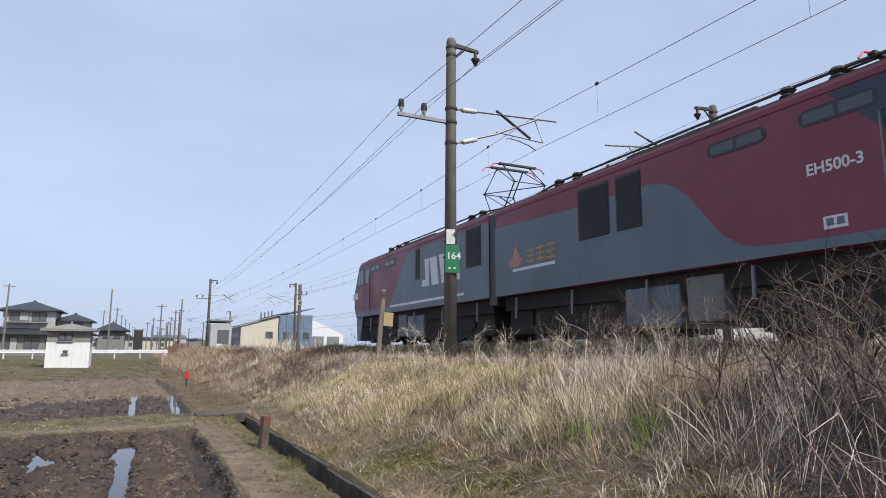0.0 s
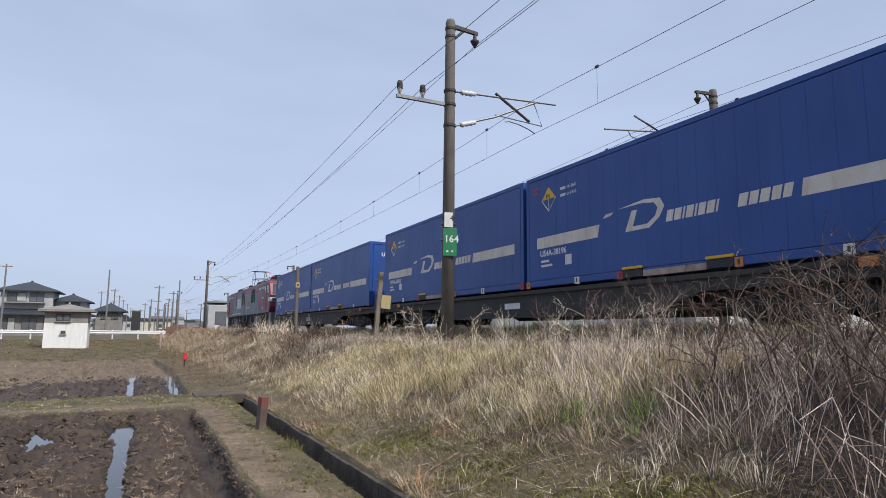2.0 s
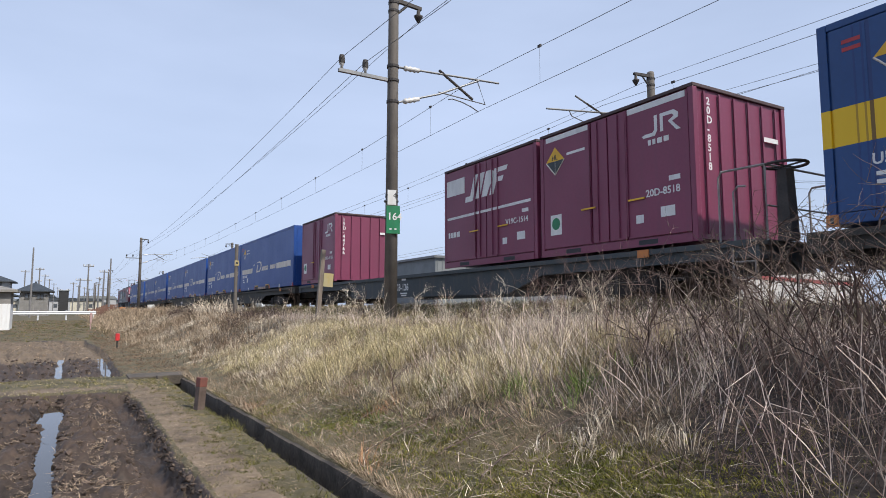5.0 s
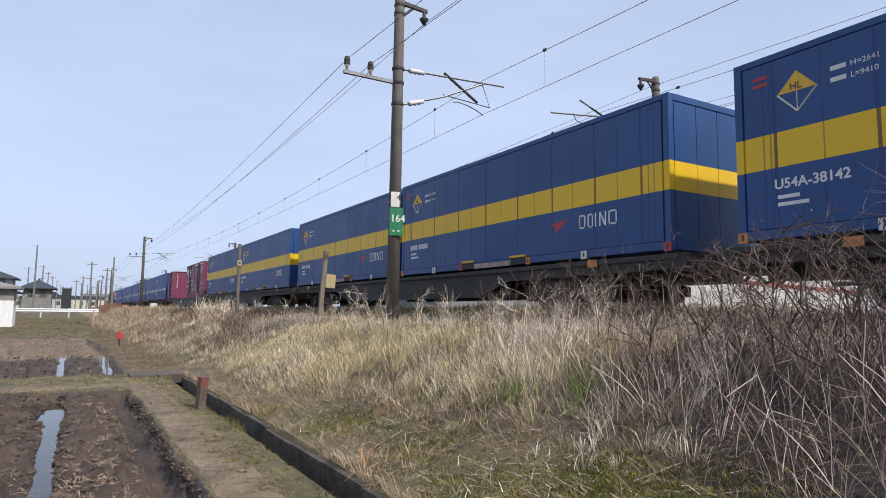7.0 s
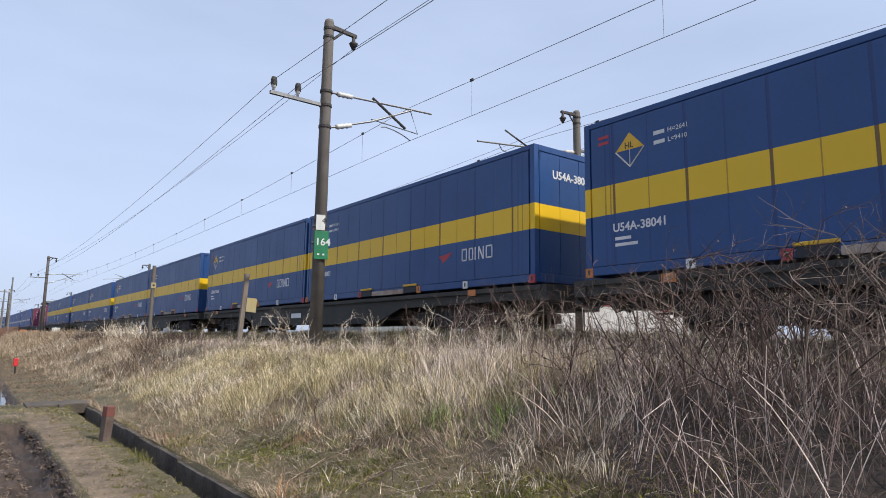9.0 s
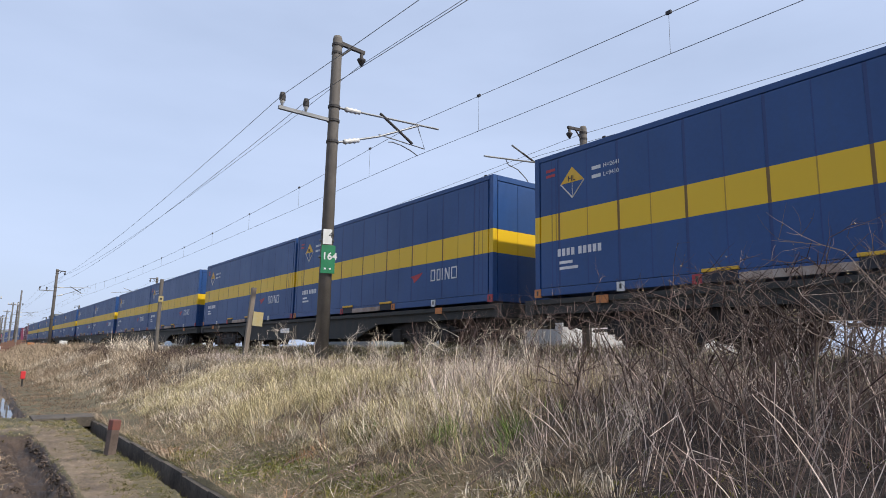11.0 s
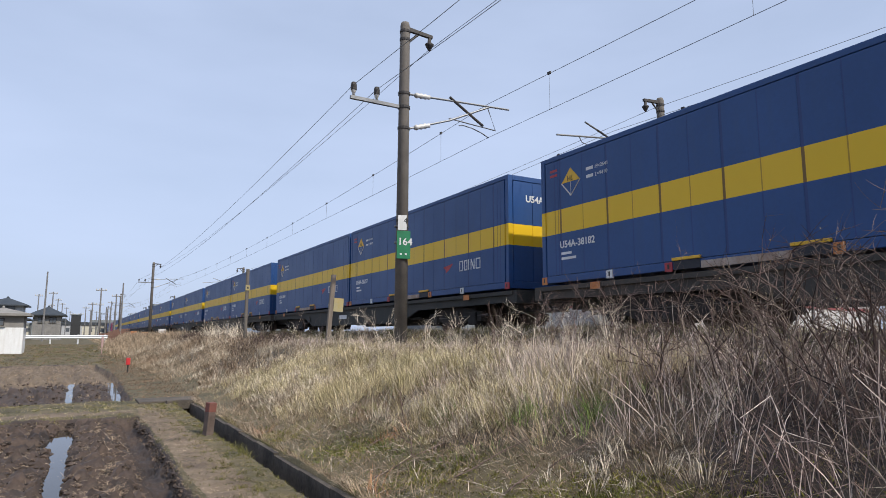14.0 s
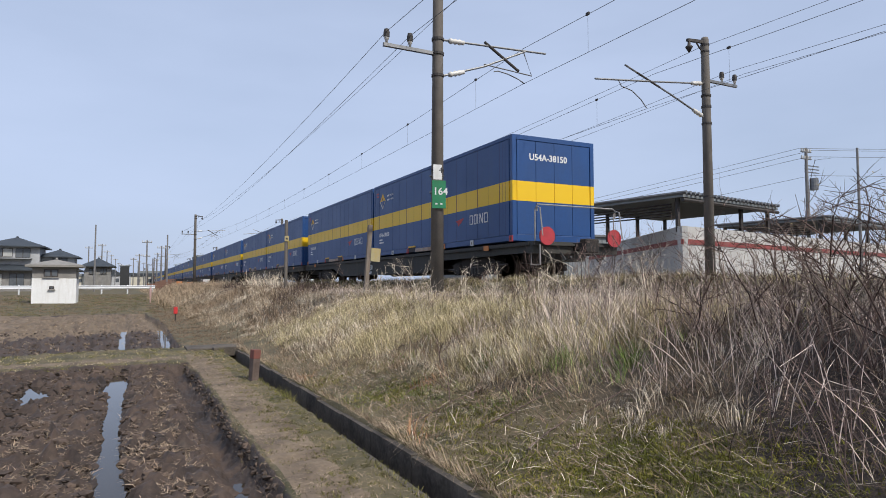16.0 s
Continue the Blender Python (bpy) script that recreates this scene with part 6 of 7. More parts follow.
# broken canes fallen out of the thicket
lying(110, 2.75, 4.3, 2.4, 5.4, 0.4, 0.006, cane_mat, "fallen_canes", "broken dead canes lying at the foot of the slope", 0.04)
lying(50, 2.9, 4.4, 2.4, 5.6, 0.35, 0.005, stalk_grey, "fallen_canes", "bleached broken canes lying at the foot of the slope", 0.04)
for k in range(6):
    px, py, a, ln = (3.3, 3.5, 3.0, 3.9, 3.5, 3.2)[k], (6.9, 5.0, 5.9, 4.3, 6.1, 4.4)[k], (0.1, -0.15, 0.2, -0.3, 0.75, 0.3)[k], rs.uniform(0.6, 1.1)
    pts = [(px + ln * q * math.cos(a) + 0.04 * math.sin(9 * q), py + ln * q * math.sin(a) + 0.03 * math.cos(7 * q)) for q in (-0.5, -0.25, 0.0, 0.25, 0.5)]
    st = part("fallen_cane", Geo().tube([(u, v, float(height(u, v)) + 0.03 + rs.uniform(0, 0.03)) for u, v in pts], [0.006, 0.0055, 0.005, 0.0045, 0.003], 5), cane_mat)
    tagged(st, "long dead cane lying across the foot of the slope", "cane", "fallen canes on the slope")
# withered grass drooping over the channel from the slope
yy = rng.uniform(2.5, 15, 2200)
ex = 2.27 + np.abs(rng.normal(0, 0.04, 2200))
d = np.stack([-rng.uniform(0.2, 1.0, 2200), rng.normal(0, 0.6, 2200), rng.uniform(-0.1, 0.8, 2200)], 1)
d /= np.linalg.norm(d, axis=1)[:, None]
blades("drooping_grass", np.stack([ex, yy, height(ex, yy)], 1), rng.uniform(0.05, 0.27, 2200) * (0.45 + 0.9 * (wobble(yy * 0, yy, 1.6, 91) > 0)), np.full(2200, 0.006), d, straw_mid, "withered grass drooping over the drainage channel", bend=0.45)
# grass hanging over the channel's rims
n = 5200
yy = rng.uniform(2.5, 15, n) + 0.12 * rng.normal(0, 1, n)
ex = np.where(rng.uniform(0, 1, n) < 0.6, 1.84 + rng.normal(0, 0.025, n), 2.27 + np.abs(rng.normal(0, 0.03, n)))
d = np.stack([np.where(ex < 2, 1, -1) * rng.uniform(-0.3, 1.0, n), rng.normal(0, 0.6, n), rng.uniform(0.1, 1.0, n)], 1)
d /= np.linalg.norm(d, axis=1)[:, None]
blades("rim_grass", np.stack([ex, yy, np.full(n, 0.0)], 1), rng.uniform(0.02, 0.13, n) * (0.35 + 0.9 * (wobble(ex, yy, 2.2, 93) > 0.1)), np.full(n, 0.006), d, moss_mat, "grass hanging over the rims of the channel", bend=0.2)

# ---- field edge ----
channel_mat = mat("wet_old_concrete", (0.04, 0.032, 0.025), (0.135, 0.112, 0.088), 3.0, 25, 0.9, bump=0.5, dirt=(0.055, 0.042, 0.028))
channel = thing("channel", "open concrete drainage channel at the foot of the embankment", "channel", kind="structure")
for k in range(23):
    y0 = -8 + k * 1.0
    for xa, xb in ((1.84, 1.90), (2.19, 2.26)):
        part("wall_slab", Geo().box(xa, xb, y0 + 0.006, y0 + 0.994, -0.46, random.uniform(-0.035, 0.01) + (0.01 if xa > 2 else -0.01)), channel_mat, channel)
part("bed", Geo().box(1.88, 2.2, -8, 15.1, -0.5, -0.43), soil, channel)
bridge = thing("footbridge_slab", "small concrete slab bridging the drainage channel", "slab", at=pose(0, 0, 0))
part("slab", Geo().box(1.2, 2.4, 14.95, 15.85, -0.06, 0.05), channel_mat, bridge, bevel=0.015)
part("edge_beam", Geo().box(1.72, 2.3, 14.72, 14.95, -0.12, 0.075), channel_mat, bridge, bevel=0.015)
post_red = mat("faded_red", (0.20, 0.06, 0.045), (0.14, 0.065, 0.05), 8, 40, 0.8, bump=0.15)
bp = thing("boundary_post", "weathered concrete boundary post with a faded red head", "boundary post", at=pose(1.76, 10.05, 0, 2, 3, 20))
part("post", Geo().box(-0.058, 0.058, -0.058, 0.058, -0.3, 0.33), mat("old_concrete", (0.085, 0.06, 0.048), (0.15, 0.11, 0.09), 6, 40, 0.9, bump=0.3), bp, bevel=0.01)
part("head", Geo().box(-0.061, 0.061, -0.061, 0.061, 0.32, 0.46), post_red, bp, bevel=0.012)
red_plastic = mat("red_plastic", (0.62, 0.03, 0.035), (0.52, 0.03, 0.03), 8, 40, 0.5, bump=0)
for sx, sy, h, m in ((1.76, 27.8, 0.55, red_plastic), (1.3, 44, 1.0, mat("faded_pink_post", (0.5, 0.32, 0.3), (0.4, 0.27, 0.25), 8, 40, 0.8, bump=0))):
    st = thing("marker_stake", "red marker stake beside the ditch" if h < 0.8 else "pale faded marker stake beside the ditch", "stake", at=pose(sx, sy, float(height(sx, sy))))
    part("stick", Geo().tube([(0, 0, -0.2), (0, 0, h * 0.5)], 0.03, 8), dark_steel if h < 0.8 else m, st)
    part("head", Geo().box(-0.075, 0.075, -0.075, 0.075, h * 0.5, h) if h < 0.8 else Geo().box(-0.06, 0.06, -0.06, 0.06, h * 0.4, h), m, st, bevel=0.02)

# ---- trackside signs and boxes ----
wood = mat("old_wood", (0.15, 0.12, 0.095), (0.24, 0.2, 0.165), 4, 30, 0.9, bump=0.3, stretch=(4, 4, 0.5))
wp_ = thing("wooden_post", "leaning weathered wooden post with a yellow plate", "post", at=pose(6.0, 16.95, 1.1, 0, 4, 0))
part("post", Geo().box(-0.06, 0.06, -0.06, 0.06, -0.4, 2.05), wood, wp_, bevel=0.012)
part("plate", Geo().box(0.05, 0.33, -0.09, -0.07, 1.02, 1.4), mat("pale_yellow", (0.40, 0.30, 0.10), (0.36, 0.33, 0.22), 3, 20, 0.7, dirt=(0.4, 0.36, 0.28)), wp_)
part("plate_arm", Geo().box(0.0, 0.3, -0.07, -0.05, 1.15, 1.2), wood, wp_)
yp = thing("signal_post", "slim post with a yellow and black marker plate", "post", at=pose(6.0, 27.0, 1.1))
part("post", Geo().tube([(0, 0, -0.4), (0, 0, 3.1)], 0.07, 10), pole_mat, yp)
part("plate", Geo().box(-0.09, 0.09, -0.1, -0.08, 2.2, 2.42), MATS["pale_yellow"], yp)
part("bar", Geo().box(-0.04, 0.04, -0.104, -0.101, 2.27, 2.35), frame_grey, yp)
for bx, by, w, h, m, l in ((6.9, 66, 0.6, 0.75, sign_white, "pale grey equipment cabinet beside the track"), (6.0, 73, 0.5, 0.5, orange_paint, "orange-brown equipment box beside the track"), (5.4, 80, 0.6, 0.6, orange_paint, "orange-brown equipment box beside the track")):
    b = thing("equipment_cabinet", l, "cabinet", at=pose(bx, by, 1.1))
    part("body", Geo().box(-w / 2, w / 2, -0.25, 0.25, 0.15, 0.15 + h), m, b, bevel=0.02)
    part("foot", Geo().box(-w / 2 + 0.05, w / 2 - 0.05, -0.2, 0.2, -0.2, 0.15), concrete, b)

# concrete cable trough on the far shoulder of the tracks
trough = thing("cable_trough", "concrete cable trough beside the far track", "cable trough", kind="structure")
for k in range(90):
    part("trough_block", Geo().box(15.3, 15.75, -12 + k, -12 + k + 0.985, 1.1, 1.36 + random.uniform(-0.01, 0.01)), concrete, trough)

# ---- houses ----
tile = mat("roof_tile", (0.026, 0.033, 0.041), (0.05, 0.058, 0.067), 1.5, 12, 0.55, bump=0.3)
plaster = mat("house_wall", (0.34, 0.345, 0.35), (0.43, 0.43, 0.43), 1.5, 12, 0.9, dirt=(0.35, 0.34, 0.32))
plaster_warm = mat("warm_wall", (0.17, 0.165, 0.155), (0.25, 0.24, 0.225), 1.5, 12, 0.9, dirt=(0.33, 0.3, 0.27))
win_glass = mat("window_glass", (0.07, 0.08, 0.09), (0.12, 0.13, 0.14), 0.6, 4, 0.08, bump=0)
curtain = mat("curtain", (0.35, 0.35, 0.33), (0.45, 0.45, 0.43), 2, 10, 0.9)
white_metal = mat("white_metal", (0.75, 0.76, 0.77), (0.66, 0.67, 0.68), 2, 20, 0.5, bump=0.03)
G0 = 0.65


def hip_roof(ob, x0, x1, y0, y1, z, rise, over=0.6, name="roof", m=None):
    a, b, c, d = x0 - over, x1 + over, y0 - over, y1 + over
    q = min(b - a, d - c) / 2
    top = [(a + q, (c + d) / 2, z + rise), (b - q, (c + d) / 2, z + rise)] if b - a >= d - c else [((a + b) / 2, c + q, z + rise), ((a + b) / 2, d - q, z + rise)]
    r0, r1 = top
    v = [(a, c, z), (b, c, z), (b, d, z), (a, d, z), (a, c, z - 0.14), (b, c, z - 0.14), (b, d, z - 0.14), (a, d, z - 0.14), r0, r1]
    fs = [(4, 7, 6, 5), (0, 4, 5, 1), (1, 5, 6, 2), (2, 6, 7, 3), (3, 7, 4, 0)]
    fs += [(0, 1, 9, 8), (1, 2, 9), (2, 3, 8, 9), (3, 0, 8)] if b - a >= d - c else [(0, 1, 8), (1, 2, 9, 8), (2, 3, 9), (3, 0, 8, 9)]
    r = part(name, Geo().add(v, fs), m or tile, ob)
    part("ridge_cap", Geo().tube([r0, r1], 0.14, 6), m or tile, r)
    return r


def window(ob, x0, x1, y, z0, z1, panes=2, drape=False):
    w = part("window", Geo().box(x0, x1, y - 0.06, y - 0.01, z0, z1), dark_steel, ob)
    n = (x1 - x0) / panes
    for k in range(panes):
        part("pane", Geo().box(x0 + n * k + 0.05, x0 + n * (k + 1) - 0.05, y - 0.075, y - 0.062, z0 + 0.05, z1 - 0.05), curtain if drape and k % 2 else win_glass, w)
    part("sill", Geo().box(x0 - 0.06, x1 + 0.06, y - 0.14, y - 0.005, z0 - 0.05, z0 - 0.004), concrete, w)


grey_clad_pale = mat("pale_grey_metal", (0.24, 0.25, 0.26), (0.3, 0.31, 0.32), 2, 20, 0.6)
house = thing("house", "two-storey house with dark tiled hip roofs and pale walls", "house", "houses beyond the road")
part("wall", Geo().box(-16.2, -6.3, 95, 103, G0 - 0.3, 3.6), plaster_warm, house)
part("wall", Geo().box(-15.9, -10.2, 95.6, 102, 3.6, 6.4), plaster, house)
hip_roof(house, -17.2, -6.3, 95, 103, 3.4, 2.1, 0.9)
hip_roof(house, -15.9, -10.2, 95.6, 102, 6.4, 1.3, 0.7)
part("wall", Geo().box(-10.15, -6.4, 97, 102, 3.7, 5.2), plaster, house)
hip_roof(house, -10.1, -6.4, 97, 102, 5.2, 1.0, 0.6)
window(house, -15.2, -13.1, 95.6, 5.0, 6.1, 2, True)
window(house, -12.8, -11.2, 95.6, 4.9, 6.1, 2)
window(house, -8.9, -7.2, 97, 4.4, 5.0, 2)
for k in range(4):
    window(house, -15.6 + 2.3 * k, -14.0 + 2.3 * k, 95, 1.3, 2.9, 2, k % 2 == 0)
part("balcony", Geo().box(-15.6, -11.0, 94.6, 95.55, 4.75, 4.85), grey_clad_pale, house)

house_2 = thing("house", "low house with a dark tiled roof behind its neighbour", "house", "houses beyond the road")
part("wall", Geo().box(-6.0, -2.4, 112, 118, G0 - 0.3, 4.4), plaster_warm, house_2)
hip_roof(house_2, -6.0, -2.4, 112, 118, 4.4, 1.3, 0.7)
for k in range(2):
    window(house_2, -5.4 + 1.5 * k, -4.5 + 1.5 * k, 112, 3.2, 4.0)
house_3 = thing("house", "single-storey house with a dark hip roof", "house", "houses beyond the road")
part("wall", Geo().box(-27, -17.8, 93, 100, G0 - 0.3, 4.1), plaster_warm, house_3)
hip_roof(house_3, -27, -17.8, 93, 100, 4.1, 1.8, 0.8)
for k in range(3):
    window(house_3, -25.5 + 2.6 * k, -23.8 + 2.6 * k, 93, 1.4, 3.2, 2, k == 1)

hut = thing("pump_hut", "small white-washed concrete pump hut with a hipped roof", "hut")
part("wall", Geo().box(-5.15, -2.85, 45, 47.2, 0.1, 2.62), mat("hut_concrete", (0.19, 0.18, 0.165), (0.27, 0.255, 0.235), 1.5, 14, 0.9, dirt=(0.2, 0.18, 0.16)), hut)
part("whitewash", Geo().box(-5.165, -2.835, 44.985, 47.2, 0.12, 1.85), mat("whitewash", (0.78, 0.78, 0.77), (0.68, 0.68, 0.66), 1.2, 12, 0.9, dirt=(0.5, 0.46, 0.4)), hut, bevel=0.01)
hip_roof(hut, -5.15, -2.85, 45, 47.2, 2.68, 0.36, 0.35, "roof", mat("hut_roof", (0.2, 0.19, 0.17), (0.28, 0.26, 0.24), 2, 20, 0.9))
window(hut, -4.55, -3.8, 45, 1.95, 2.4, 2)
window(hut, -4.25, -4.0, 44.99, 1.2, 1.38, 1)

rail_g = thing("guard_rail", "white steel guard rail along the road", "guard rail", at=pose(0, 62, 0))
for k in range(26):
    part("post", Geo().tube([(-48 + 2 * k, 0.1, 0.3), (-48 + 2 * k, 0.1, 1.45)], 0.06, 8), white_metal, rail_g)
part("beam", Geo().prism([(0, 1.12), (-0.06, 1.16), (0, 1.22), (0, 1.28), (-0.06, 1.34), (0, 1.4), (0.03, 1.4), (0.03, 1.12)], "x", -49, 2.2), white_metal, rail_g)

# ---- poles of the village ----
def utility_pole(x, y, top, arms, label="tall concrete utility pole", r=0.11, lean=0):
    z = float(height(x, y))
    p = thing("utility_pole", label, "utility pole", "utility poles", at=pose(x, y, z, 0, lean, 0))
    part("shaft", Geo().tube([(0, 0, -0.5), (0, 0, top - z)], [r * 1.15, r * 0.75], 10), mat("grey_pole", (0.15, 0.145, 0.14), (0.21, 0.20, 0.195), 3, 20, 0.9), p)
    for k in range(arms):
        part("cross_arm", Geo().box(-0.6, 0.6, -0.05, 0.05, top - z - 0.35 - 0.55 * k, top - z - 0.27 - 0.55 * k), steel, p)
        for e in (-0.52, -0.2, 0.22, 0.52):
            part("insulator", Geo().tube([(e, 0, top - z - 0.27 - 0.55 * k), (e, 0, top - z - 0.08 - 0.55 * k)], 0.07, 8), porcelain, p)
    return p


for px, py, top, arms in ((-3.74, 90, 9.0, 0), (-3.9, 118, 8.2, 1), (-3.8, 142, 8.3, 1), (-3.6, 168, 8.6, 1), (-3.3, 205, 9.0, 1), (-2.9, 250, 9.3, 1), (2.15, 91, 7.3, 1), (4.55, 90, 8.0, 0), (4.3, 100, 7.1, 1), (-14.5, 89, 9.1, 1),
                          (3.3, 104, 5.4, 0), (1.0, 150, 7.2, 1), (5.6, 150, 8.4, 1), (2.4, 190, 8, 1), (1.6, 112, 6.4, 1), (3.0, 128, 7.0, 1), (5.0, 118, 6.2, 0), (0.2, 175, 6.6, 1), (6.2, 170, 7.8, 1), (1.9, 138, 6.0, 0), (-1.6, 190, 7, 1), (4.2, 210, 8.2, 1), (-6.4, 130, 8.4, 1), (-5.4, 160, 8.0, 1), (24.5, 120, 8.5, 1), (34, 140, 9, 1), (44, 132, 7.5, 1)):
    utility_pole(px, py, top, arms)
tp = utility_pole(46.8, 30.8, 12.0, 2, "utility pole with transformer and wires behind the wall", 0.14)
zt = 12.0 - float(height(46.8, 30.8))
part("transformer", Geo().tube([(0.4, -0.3, zt - 3.3), (0.4, -0.3, zt - 2.4)], 0.3, 12), steel, tp)
for k in range(3):
    part("cross_arm", Geo().box(-0.2, 1.5, -0.05, 0.05, zt - 1.9 + 0.25 * k, zt - 1.84 + 0.25 * k), steel, tp)
utility_pole(46.5, 26.8, 11.2, 0, "slim steel pole carrying a lamp", 0.1)
for dz, dx in ((0, -0.8), (0.0, 0.8), (-0.55, 0.3), (-2.0, 0.6)):
    a, b = Vector((46.8 + dx, 30.8, 11.9 + dz)), Vector((80 + dx, 14, 13 + dz))
    c = Vector((20 + dx, 160, 8.5 + dz))
    for p, q, sag in ((a, b, 0.5), (a, c, 2.5)):
        pts = [p.lerp(q, k / 14) - Vector((0, 0, sag * 4 * (k / 14) * (1 - k / 14))) for k in range(15)]
        tagged(part("power_line", Geo().tube(pts, 0.014, 4), wire_mat), "overhead power line between utility poles", "cable", "power lines")

# ---- sheds and distant buildings ----
metal_blue = mat("blue_cladding", (0.13, 0.19, 0.28), (0.17, 0.23, 0.32), 1, 12, 0.6, dirt=(0.14, 0.17, 0.22))
cream = mat("cream_cladding", (0.52, 0.48, 0.38), (0.6, 0.56, 0.46), 1, 12, 0.8, dirt=(0.4, 0.37, 0.3))
grey_clad = mat("grey_cladding", (0.16, 0.175, 0.18), (0.22, 0.235, 0.24), 1, 12, 0.7, dirt=(0.14, 0.14, 0.14))
cs = thing("warehouse", "cream gabled warehouse with a dark side beside the line", "warehouse", "buildings along the line")
part("wall", Geo().prism([(17.3, 0.5), (24.4, 0.5), (24.4, 7.9), (17.3, 5.9)], "y", 128, 150), cream, cs)
part("side_wall", Geo().box(17.24, 17.3, 128.3, 150, 0.5, 5.8), grey_clad, cs)
part("roof", Geo().prism([(17.0, 5.95), (24.6, 8.1), (24.6, 8.3), (17.0, 6.15)], "y", 127.6, 150.4), grey_clad, cs)
for k in range(4):
    part("vent_pipe", Geo().tube([(21.3 + 0.7 * k, 130, 7.0), (21.3 + 0.7 * k, 130, 8.7 + 0.15 * k)], 0.13, 8), steel, cs)
window(cs, 22.0, 23.4, 128, 3.6, 4.9, 2)
for k in range(5):
    w = part("window", Geo().box(17.2, 17.235, 131 + 3.4 * k, 132.4 + 3.4 * k, 3.2, 4.6), win_glass, cs)
bs = thing("warehouse", "blue metal-clad warehouse beside the line", "warehouse", "buildings along the line")
part("wall", Geo().box(24.6, 31.2, 128, 152, 0.5, 8.3), metal_blue, bs)
part("roof", Geo().prism([(24.5, 8.3), (31.4, 9.6), (31.4, 9.8), (24.5, 8.5)], "y", 127.8, 152), metal_blue, bs)
for k in range(14):
    part("rib", Geo().box(24.8 + 0.46 * k, 24.86 + 0.46 * k, 127.93, 128, 0.6, 8.2), metal_blue, bs)
for k in range(3):
    window(bs, 25.4 + 2.0 * k, 26.6 + 2.0 * k, 127.93, 3.5, 4.8, 2)
ws = thing("warehouse", "white gabled warehouse with roller doors", "warehouse", "buildings along the line")
part("wall", Geo().prism([(30.5, 0.5), (39.5, 0.5), (39.5, 4.6), (33, 7.5), (30.5, 7.0)], "y", 134, 160), white_metal, ws)
for k in range(2):
    part("roller_door", Geo().box(32.5 + 3.4 * k, 35.2 + 3.4 * k, 133.93, 134, 0.6, 4.2), grey_clad, ws)
wb = thing("office_block", "small white flat-roofed office beside the track", "building", "buildings along the line")
part("wall", Geo().box(9.2, 12.2, 100, 108, 0.5, 5.2), plaster, wb)
part("parapet", Geo().box(9.1, 12.3, 99.9, 108.1, 5.6, 5.85), grey_clad, wb)
window(wb, 10.2, 11.8, 100, 2.2, 4.3, 1)
db = thing("silo", "dark square tower building far down the line", "building", "distant buildings")
part("wall", Geo().box(-1.5, 0.25, 150, 153, 0.5, 5.4), black_paint, db)
part("cap", Geo().box(-1.6, 0.35, 149.9, 153.1, 5.4, 5.6), grey_clad, db)
random.seed(9)
for k in range(22):
    bx, by = -14 + 2.6 * k + random.uniform(-1, 1), 300 + random.uniform(-60, 120)
    w, h = random.uniform(5, 13), random.uniform(2.2, 6.5)
    b = thing("distant_building", "distant low building in the haze", "building", "distant buildings", at=pose(bx - 8, by, 0.5))
    m = random.choice((plaster, plaster_warm, grey_clad, white_metal, cream))
    part("wall", Geo().box(-w / 2, w / 2, 0, 9, -0.5, h), m, b)
    part("roof", Geo().prism([(-w / 2 - 0.4, h), (w / 2 + 0.4, h), (w / 2 - 0.6, h + 1.0), (-w / 2 + 0.6, h + 1.0)], "y", -0.4, 9.4), tile if k % 3 else grey_clad, b)
    for j in range(3):
        part("window", Geo().box(-w / 2 + 0.8 + j * w / 3.3, -w / 2 + 1.9 + j * w / 3.3, -0.06, 0, h * 0.45, h * 0.75), win_glass, b)

# level crossing clutter and signals where the road meets the line
xing = mat("rust_red_metal", (0.20, 0.10, 0.07), (0.15, 0.085, 0.06), 4, 20, 0.8)
for k in range(9):
    f = thing("crossing_fence", "short rusty red fence panel beside the line", "fence", "fence panels", at=pose(2.6 + 0.35 * k, 78 + 2.4 * k, float(height(2.6 + 0.35 * k, 78 + 2.4 * k))))
    for e in (-0.6, 0.6):
        part("post", Geo().box(e - 0.05, e + 0.05, -0.05, 0.05, -0.3, 1.1), xing, f)
    for z in (0.4, 0.7, 1.0):
        part("rail", Geo().box(-0.6, 0.6, -0.02, 0.02, z - 0.06, z + 0.06), xing, f)

# ---- retaining wall with canopies across the line ----
C = Vector((26.46, 24.41, 0))
wall_conc = mat("pale_concrete", (0.40, 0.385, 0.36), (0.5, 0.485, 0.46), 1.0, 10, 0.9, dirt=(0.3, 0.28, 0.26))
red_band = mat("red_band", (0.26, 0.05, 0.045), (0.20, 0.045, 0.04), 2, 20, 0.7)
LEFT, RIGHT = Vector((0.447, 0.894, 0)), Vector((0.985, 0.17, 0))
wall = thing("wall_platform", "pale concrete retaining wall with a red band", "wall", kind="structure")


def leaf(parent, name, d, a, b, z0, z1, th, m, off=0.0, z1b=None):
    """A slab along direction d from the corner, th thick, set off metres towards the tracks."""
    n = Vector((d.y, -d.x, 0))
    if n.dot(-C) < 0:
        n = -n
    p, q = C + d * a + n * off, C + d * b + n * off
    v = [p, q, q - n * th, p - n * th]
    e = z1 if z1b is None else z1b
    tops = (z1, e, e, z1)
    return part(name, Geo().add([(c.x, c.y, z0) for c in v] + [(c.x, c.y, t) for c, t in zip(v, tops)], [(0, 3, 2, 1), (4, 5, 6, 7), (0, 1, 5, 4), (1, 2, 6, 5), (2, 3, 7, 6), (3, 0, 4, 7)]), m, parent)


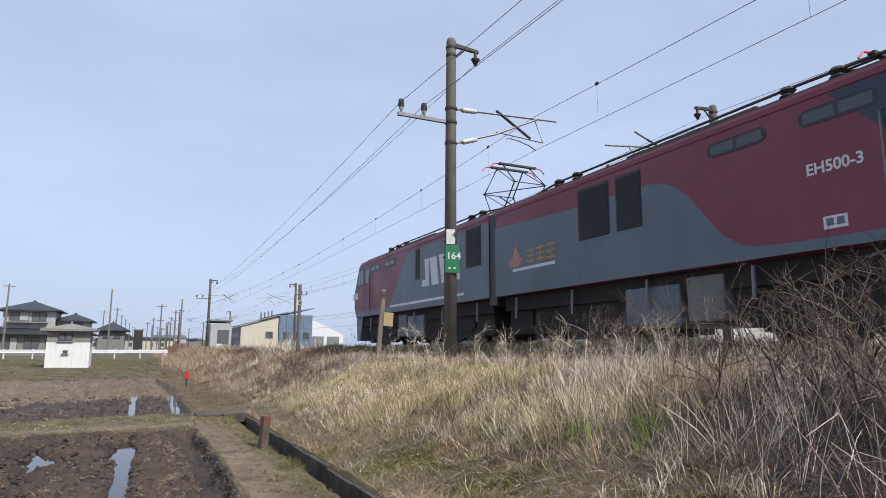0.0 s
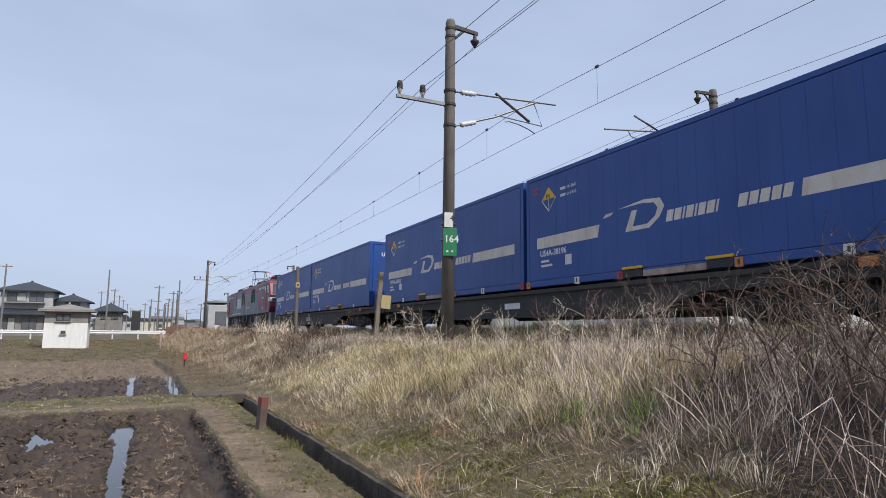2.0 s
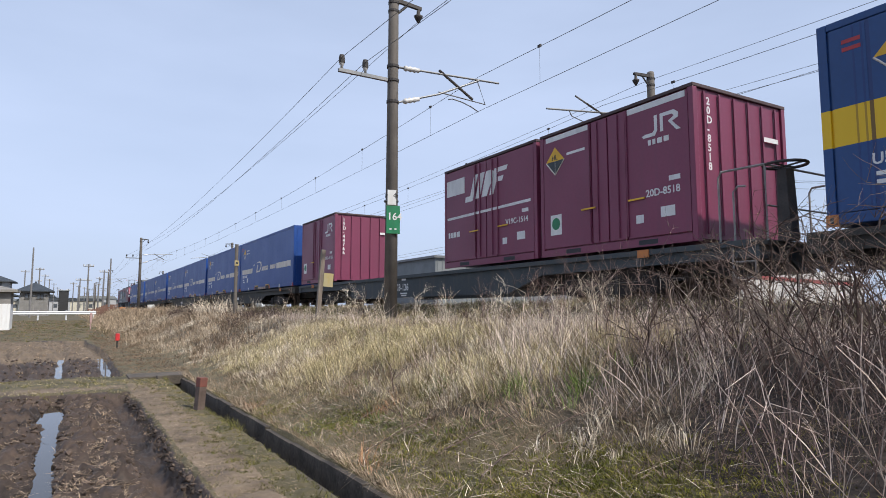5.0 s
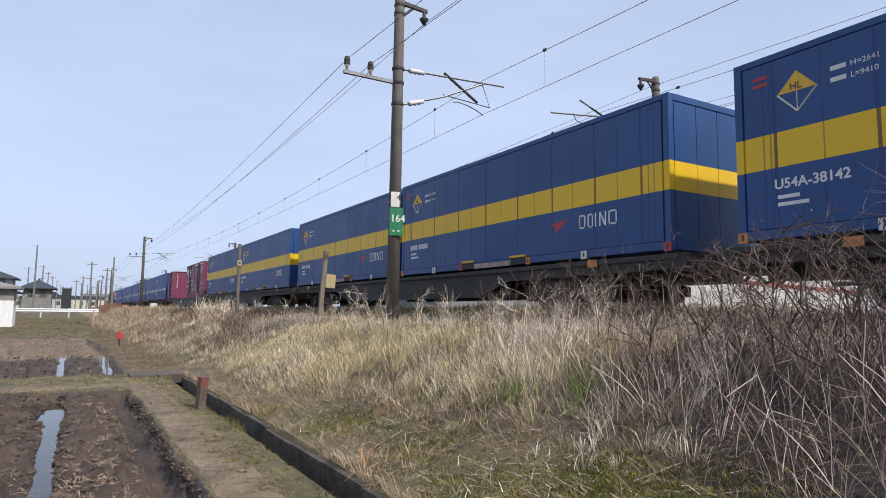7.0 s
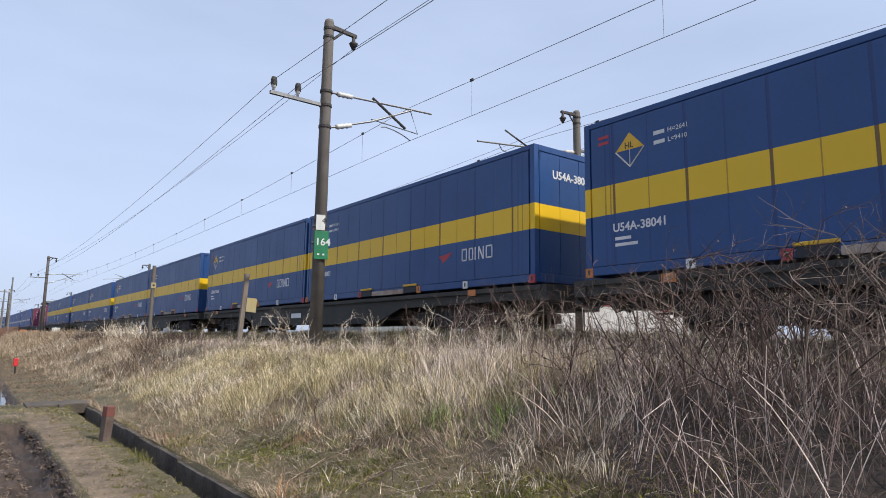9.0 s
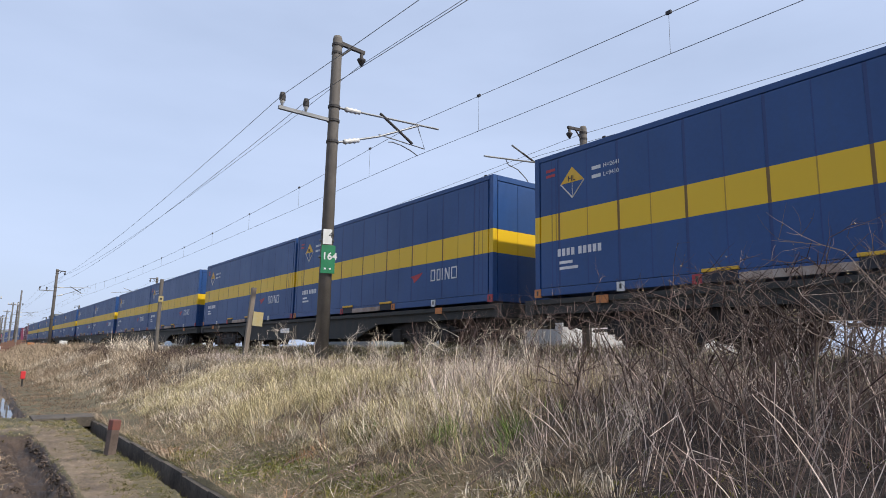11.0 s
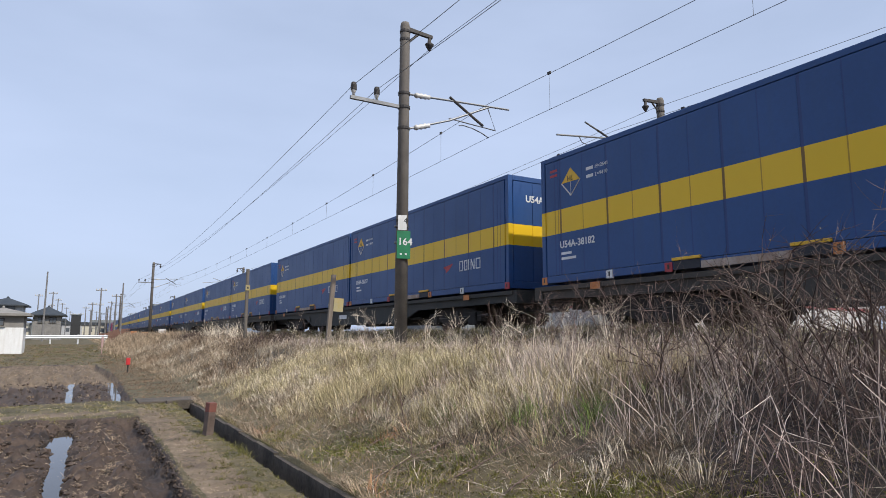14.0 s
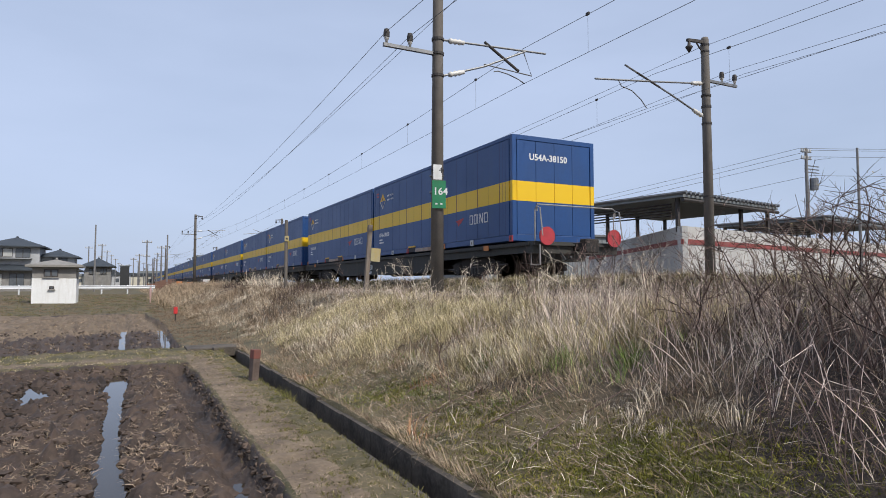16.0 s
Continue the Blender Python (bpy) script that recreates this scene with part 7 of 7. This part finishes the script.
for d, n in ((LEFT, 9), (RIGHT, 16)):
    for k in range(n):
        leaf(wall, "wall_panel", d, k * 2.4 + 0.01, k * 2.4 + 2.39, 0.5, 4.58, 0.3, wall_conc)
        leaf(wall, "band", d, k * 2.4 + 0.0, k * 2.4 + 2.4, 3.6, 3.88, 0.05, red_band, 0.05)


def canopy(o, a, b, depth, z, label):
    """A flat ribbed roof on steel posts, standing on the wall."""
    ob = thing("canopy", label, "canopy", "canopies on the wall")
    n = Vector((-RIGHT.y, RIGHT.x, 0))
    base = C + RIGHT * o
    p = [base + RIGHT * a, base + RIGHT * b, base + RIGHT * b + n * depth, base + RIGHT * a + n * depth]
    part("roof", Geo().add([(c.x, c.y, z - 0.14) for c in p] + [(c.x, c.y, z) for c in p], [(0, 3, 2, 1), (4, 5, 6, 7), (0, 1, 5, 4), (1, 2, 6, 5), (2, 3, 7, 6), (3, 0, 4, 7)]), grey_clad, ob)
    k = a
    while k < b:
        c0, c1 = base + RIGHT * k - n * 0.25, base + RIGHT * k + n * (depth + 0.2)
        part("roof_rib", Geo().tube([(c0.x, c0.y, z + 0.08), (c1.x, c1.y, z + 0.08)], 0.1, 6), steel, ob)
        k += 0.42
    for t in (0.03, 0.35, 0.66, 0.97):
        for e in (0.06, 0.94):
            c = base + RIGHT * (a + (b - a) * t) + n * depth * e
            part("post", Geo().box(c.x - 0.09, c.x + 0.09, c.y - 0.09, c.y + 0.09, 4.3, z - 0.13), dark_steel, ob)
    c0, c1 = p[0] + n * depth * 0.1, p[3] - n * depth * 0.1
    for j in range(5):
        zz = z - 0.45 - 0.16 * j
        part("slat", Geo().tube([(c0.x + 0.2, c0.y, zz), (c1.x + 0.2, c1.y, zz)], 0.04, 4), dark_steel, ob)
    part("beam", Geo().tube([(p[0].x, p[0].y, z - 0.3), (p[1].x, p[1].y, z - 0.3)], 0.11, 6), dark_steel, ob)


canopy(0.0, 0.1, 10.5, 8.5, 6.3, "open steel canopy with a ribbed roof and slatted side")
canopy(16.0, 1.2, 14.0, 8.0, 6.1, "second steel canopy with a ribbed roof on the wall")
gs = thing("shed", "long grey metal-clad shed behind the tracks", "shed", "buildings along the line")
part("wall", Geo().box(33.5, 52, 58, 70, 0.5, 7.0), grey_clad, gs)
part("roof", Geo().box(33.2, 52.3, 57.7, 70.3, 7.0, 7.25), steel, gs)
for k in range(30):
    part("rib", Geo().box(33.7 + 0.62 * k, 33.78 + 0.62 * k, 57.93, 58, 0.6, 6.9), grey_clad, gs)
# scrub along the far shoulder
rng = np.random.RandomState(23)
x, y = spots(2600, 15.6, 22, 4, 60)
tufts("far_verge", x, y, 9, 0.22, np.full(len(x), 0.75), 0.02, straw, "dry grass on the far shoulder of the line")
x, y = spots(1500, 15.6, 22, 4, 60)
tufts("far_verge", x, y, 9, 0.22, np.full(len(x), 0.8), 0.02, straw_brown, "brown weeds on the far shoulder of the line")

# seconds, and how far the first container's front edge has run along the track
TIMES = (0.0, 0.5, 5.0, 9.0, 12.5, 16.0)
RUN = (0.95, 11.52, 106.62, 190.77, 264.52, 338.24)


def motions():
    """The whole train runs along the near track at an even speed."""
    for ob, u in TRAIN:
        floor = FLOOR if ob.name.startswith("container") else 0.0
        walk(ob, [(t / 2, pose(TRACK_X[0], float(np.interp(t / 2, TIMES, RUN)) - u, RAIL + floor)) for t in range(33)])


motions()
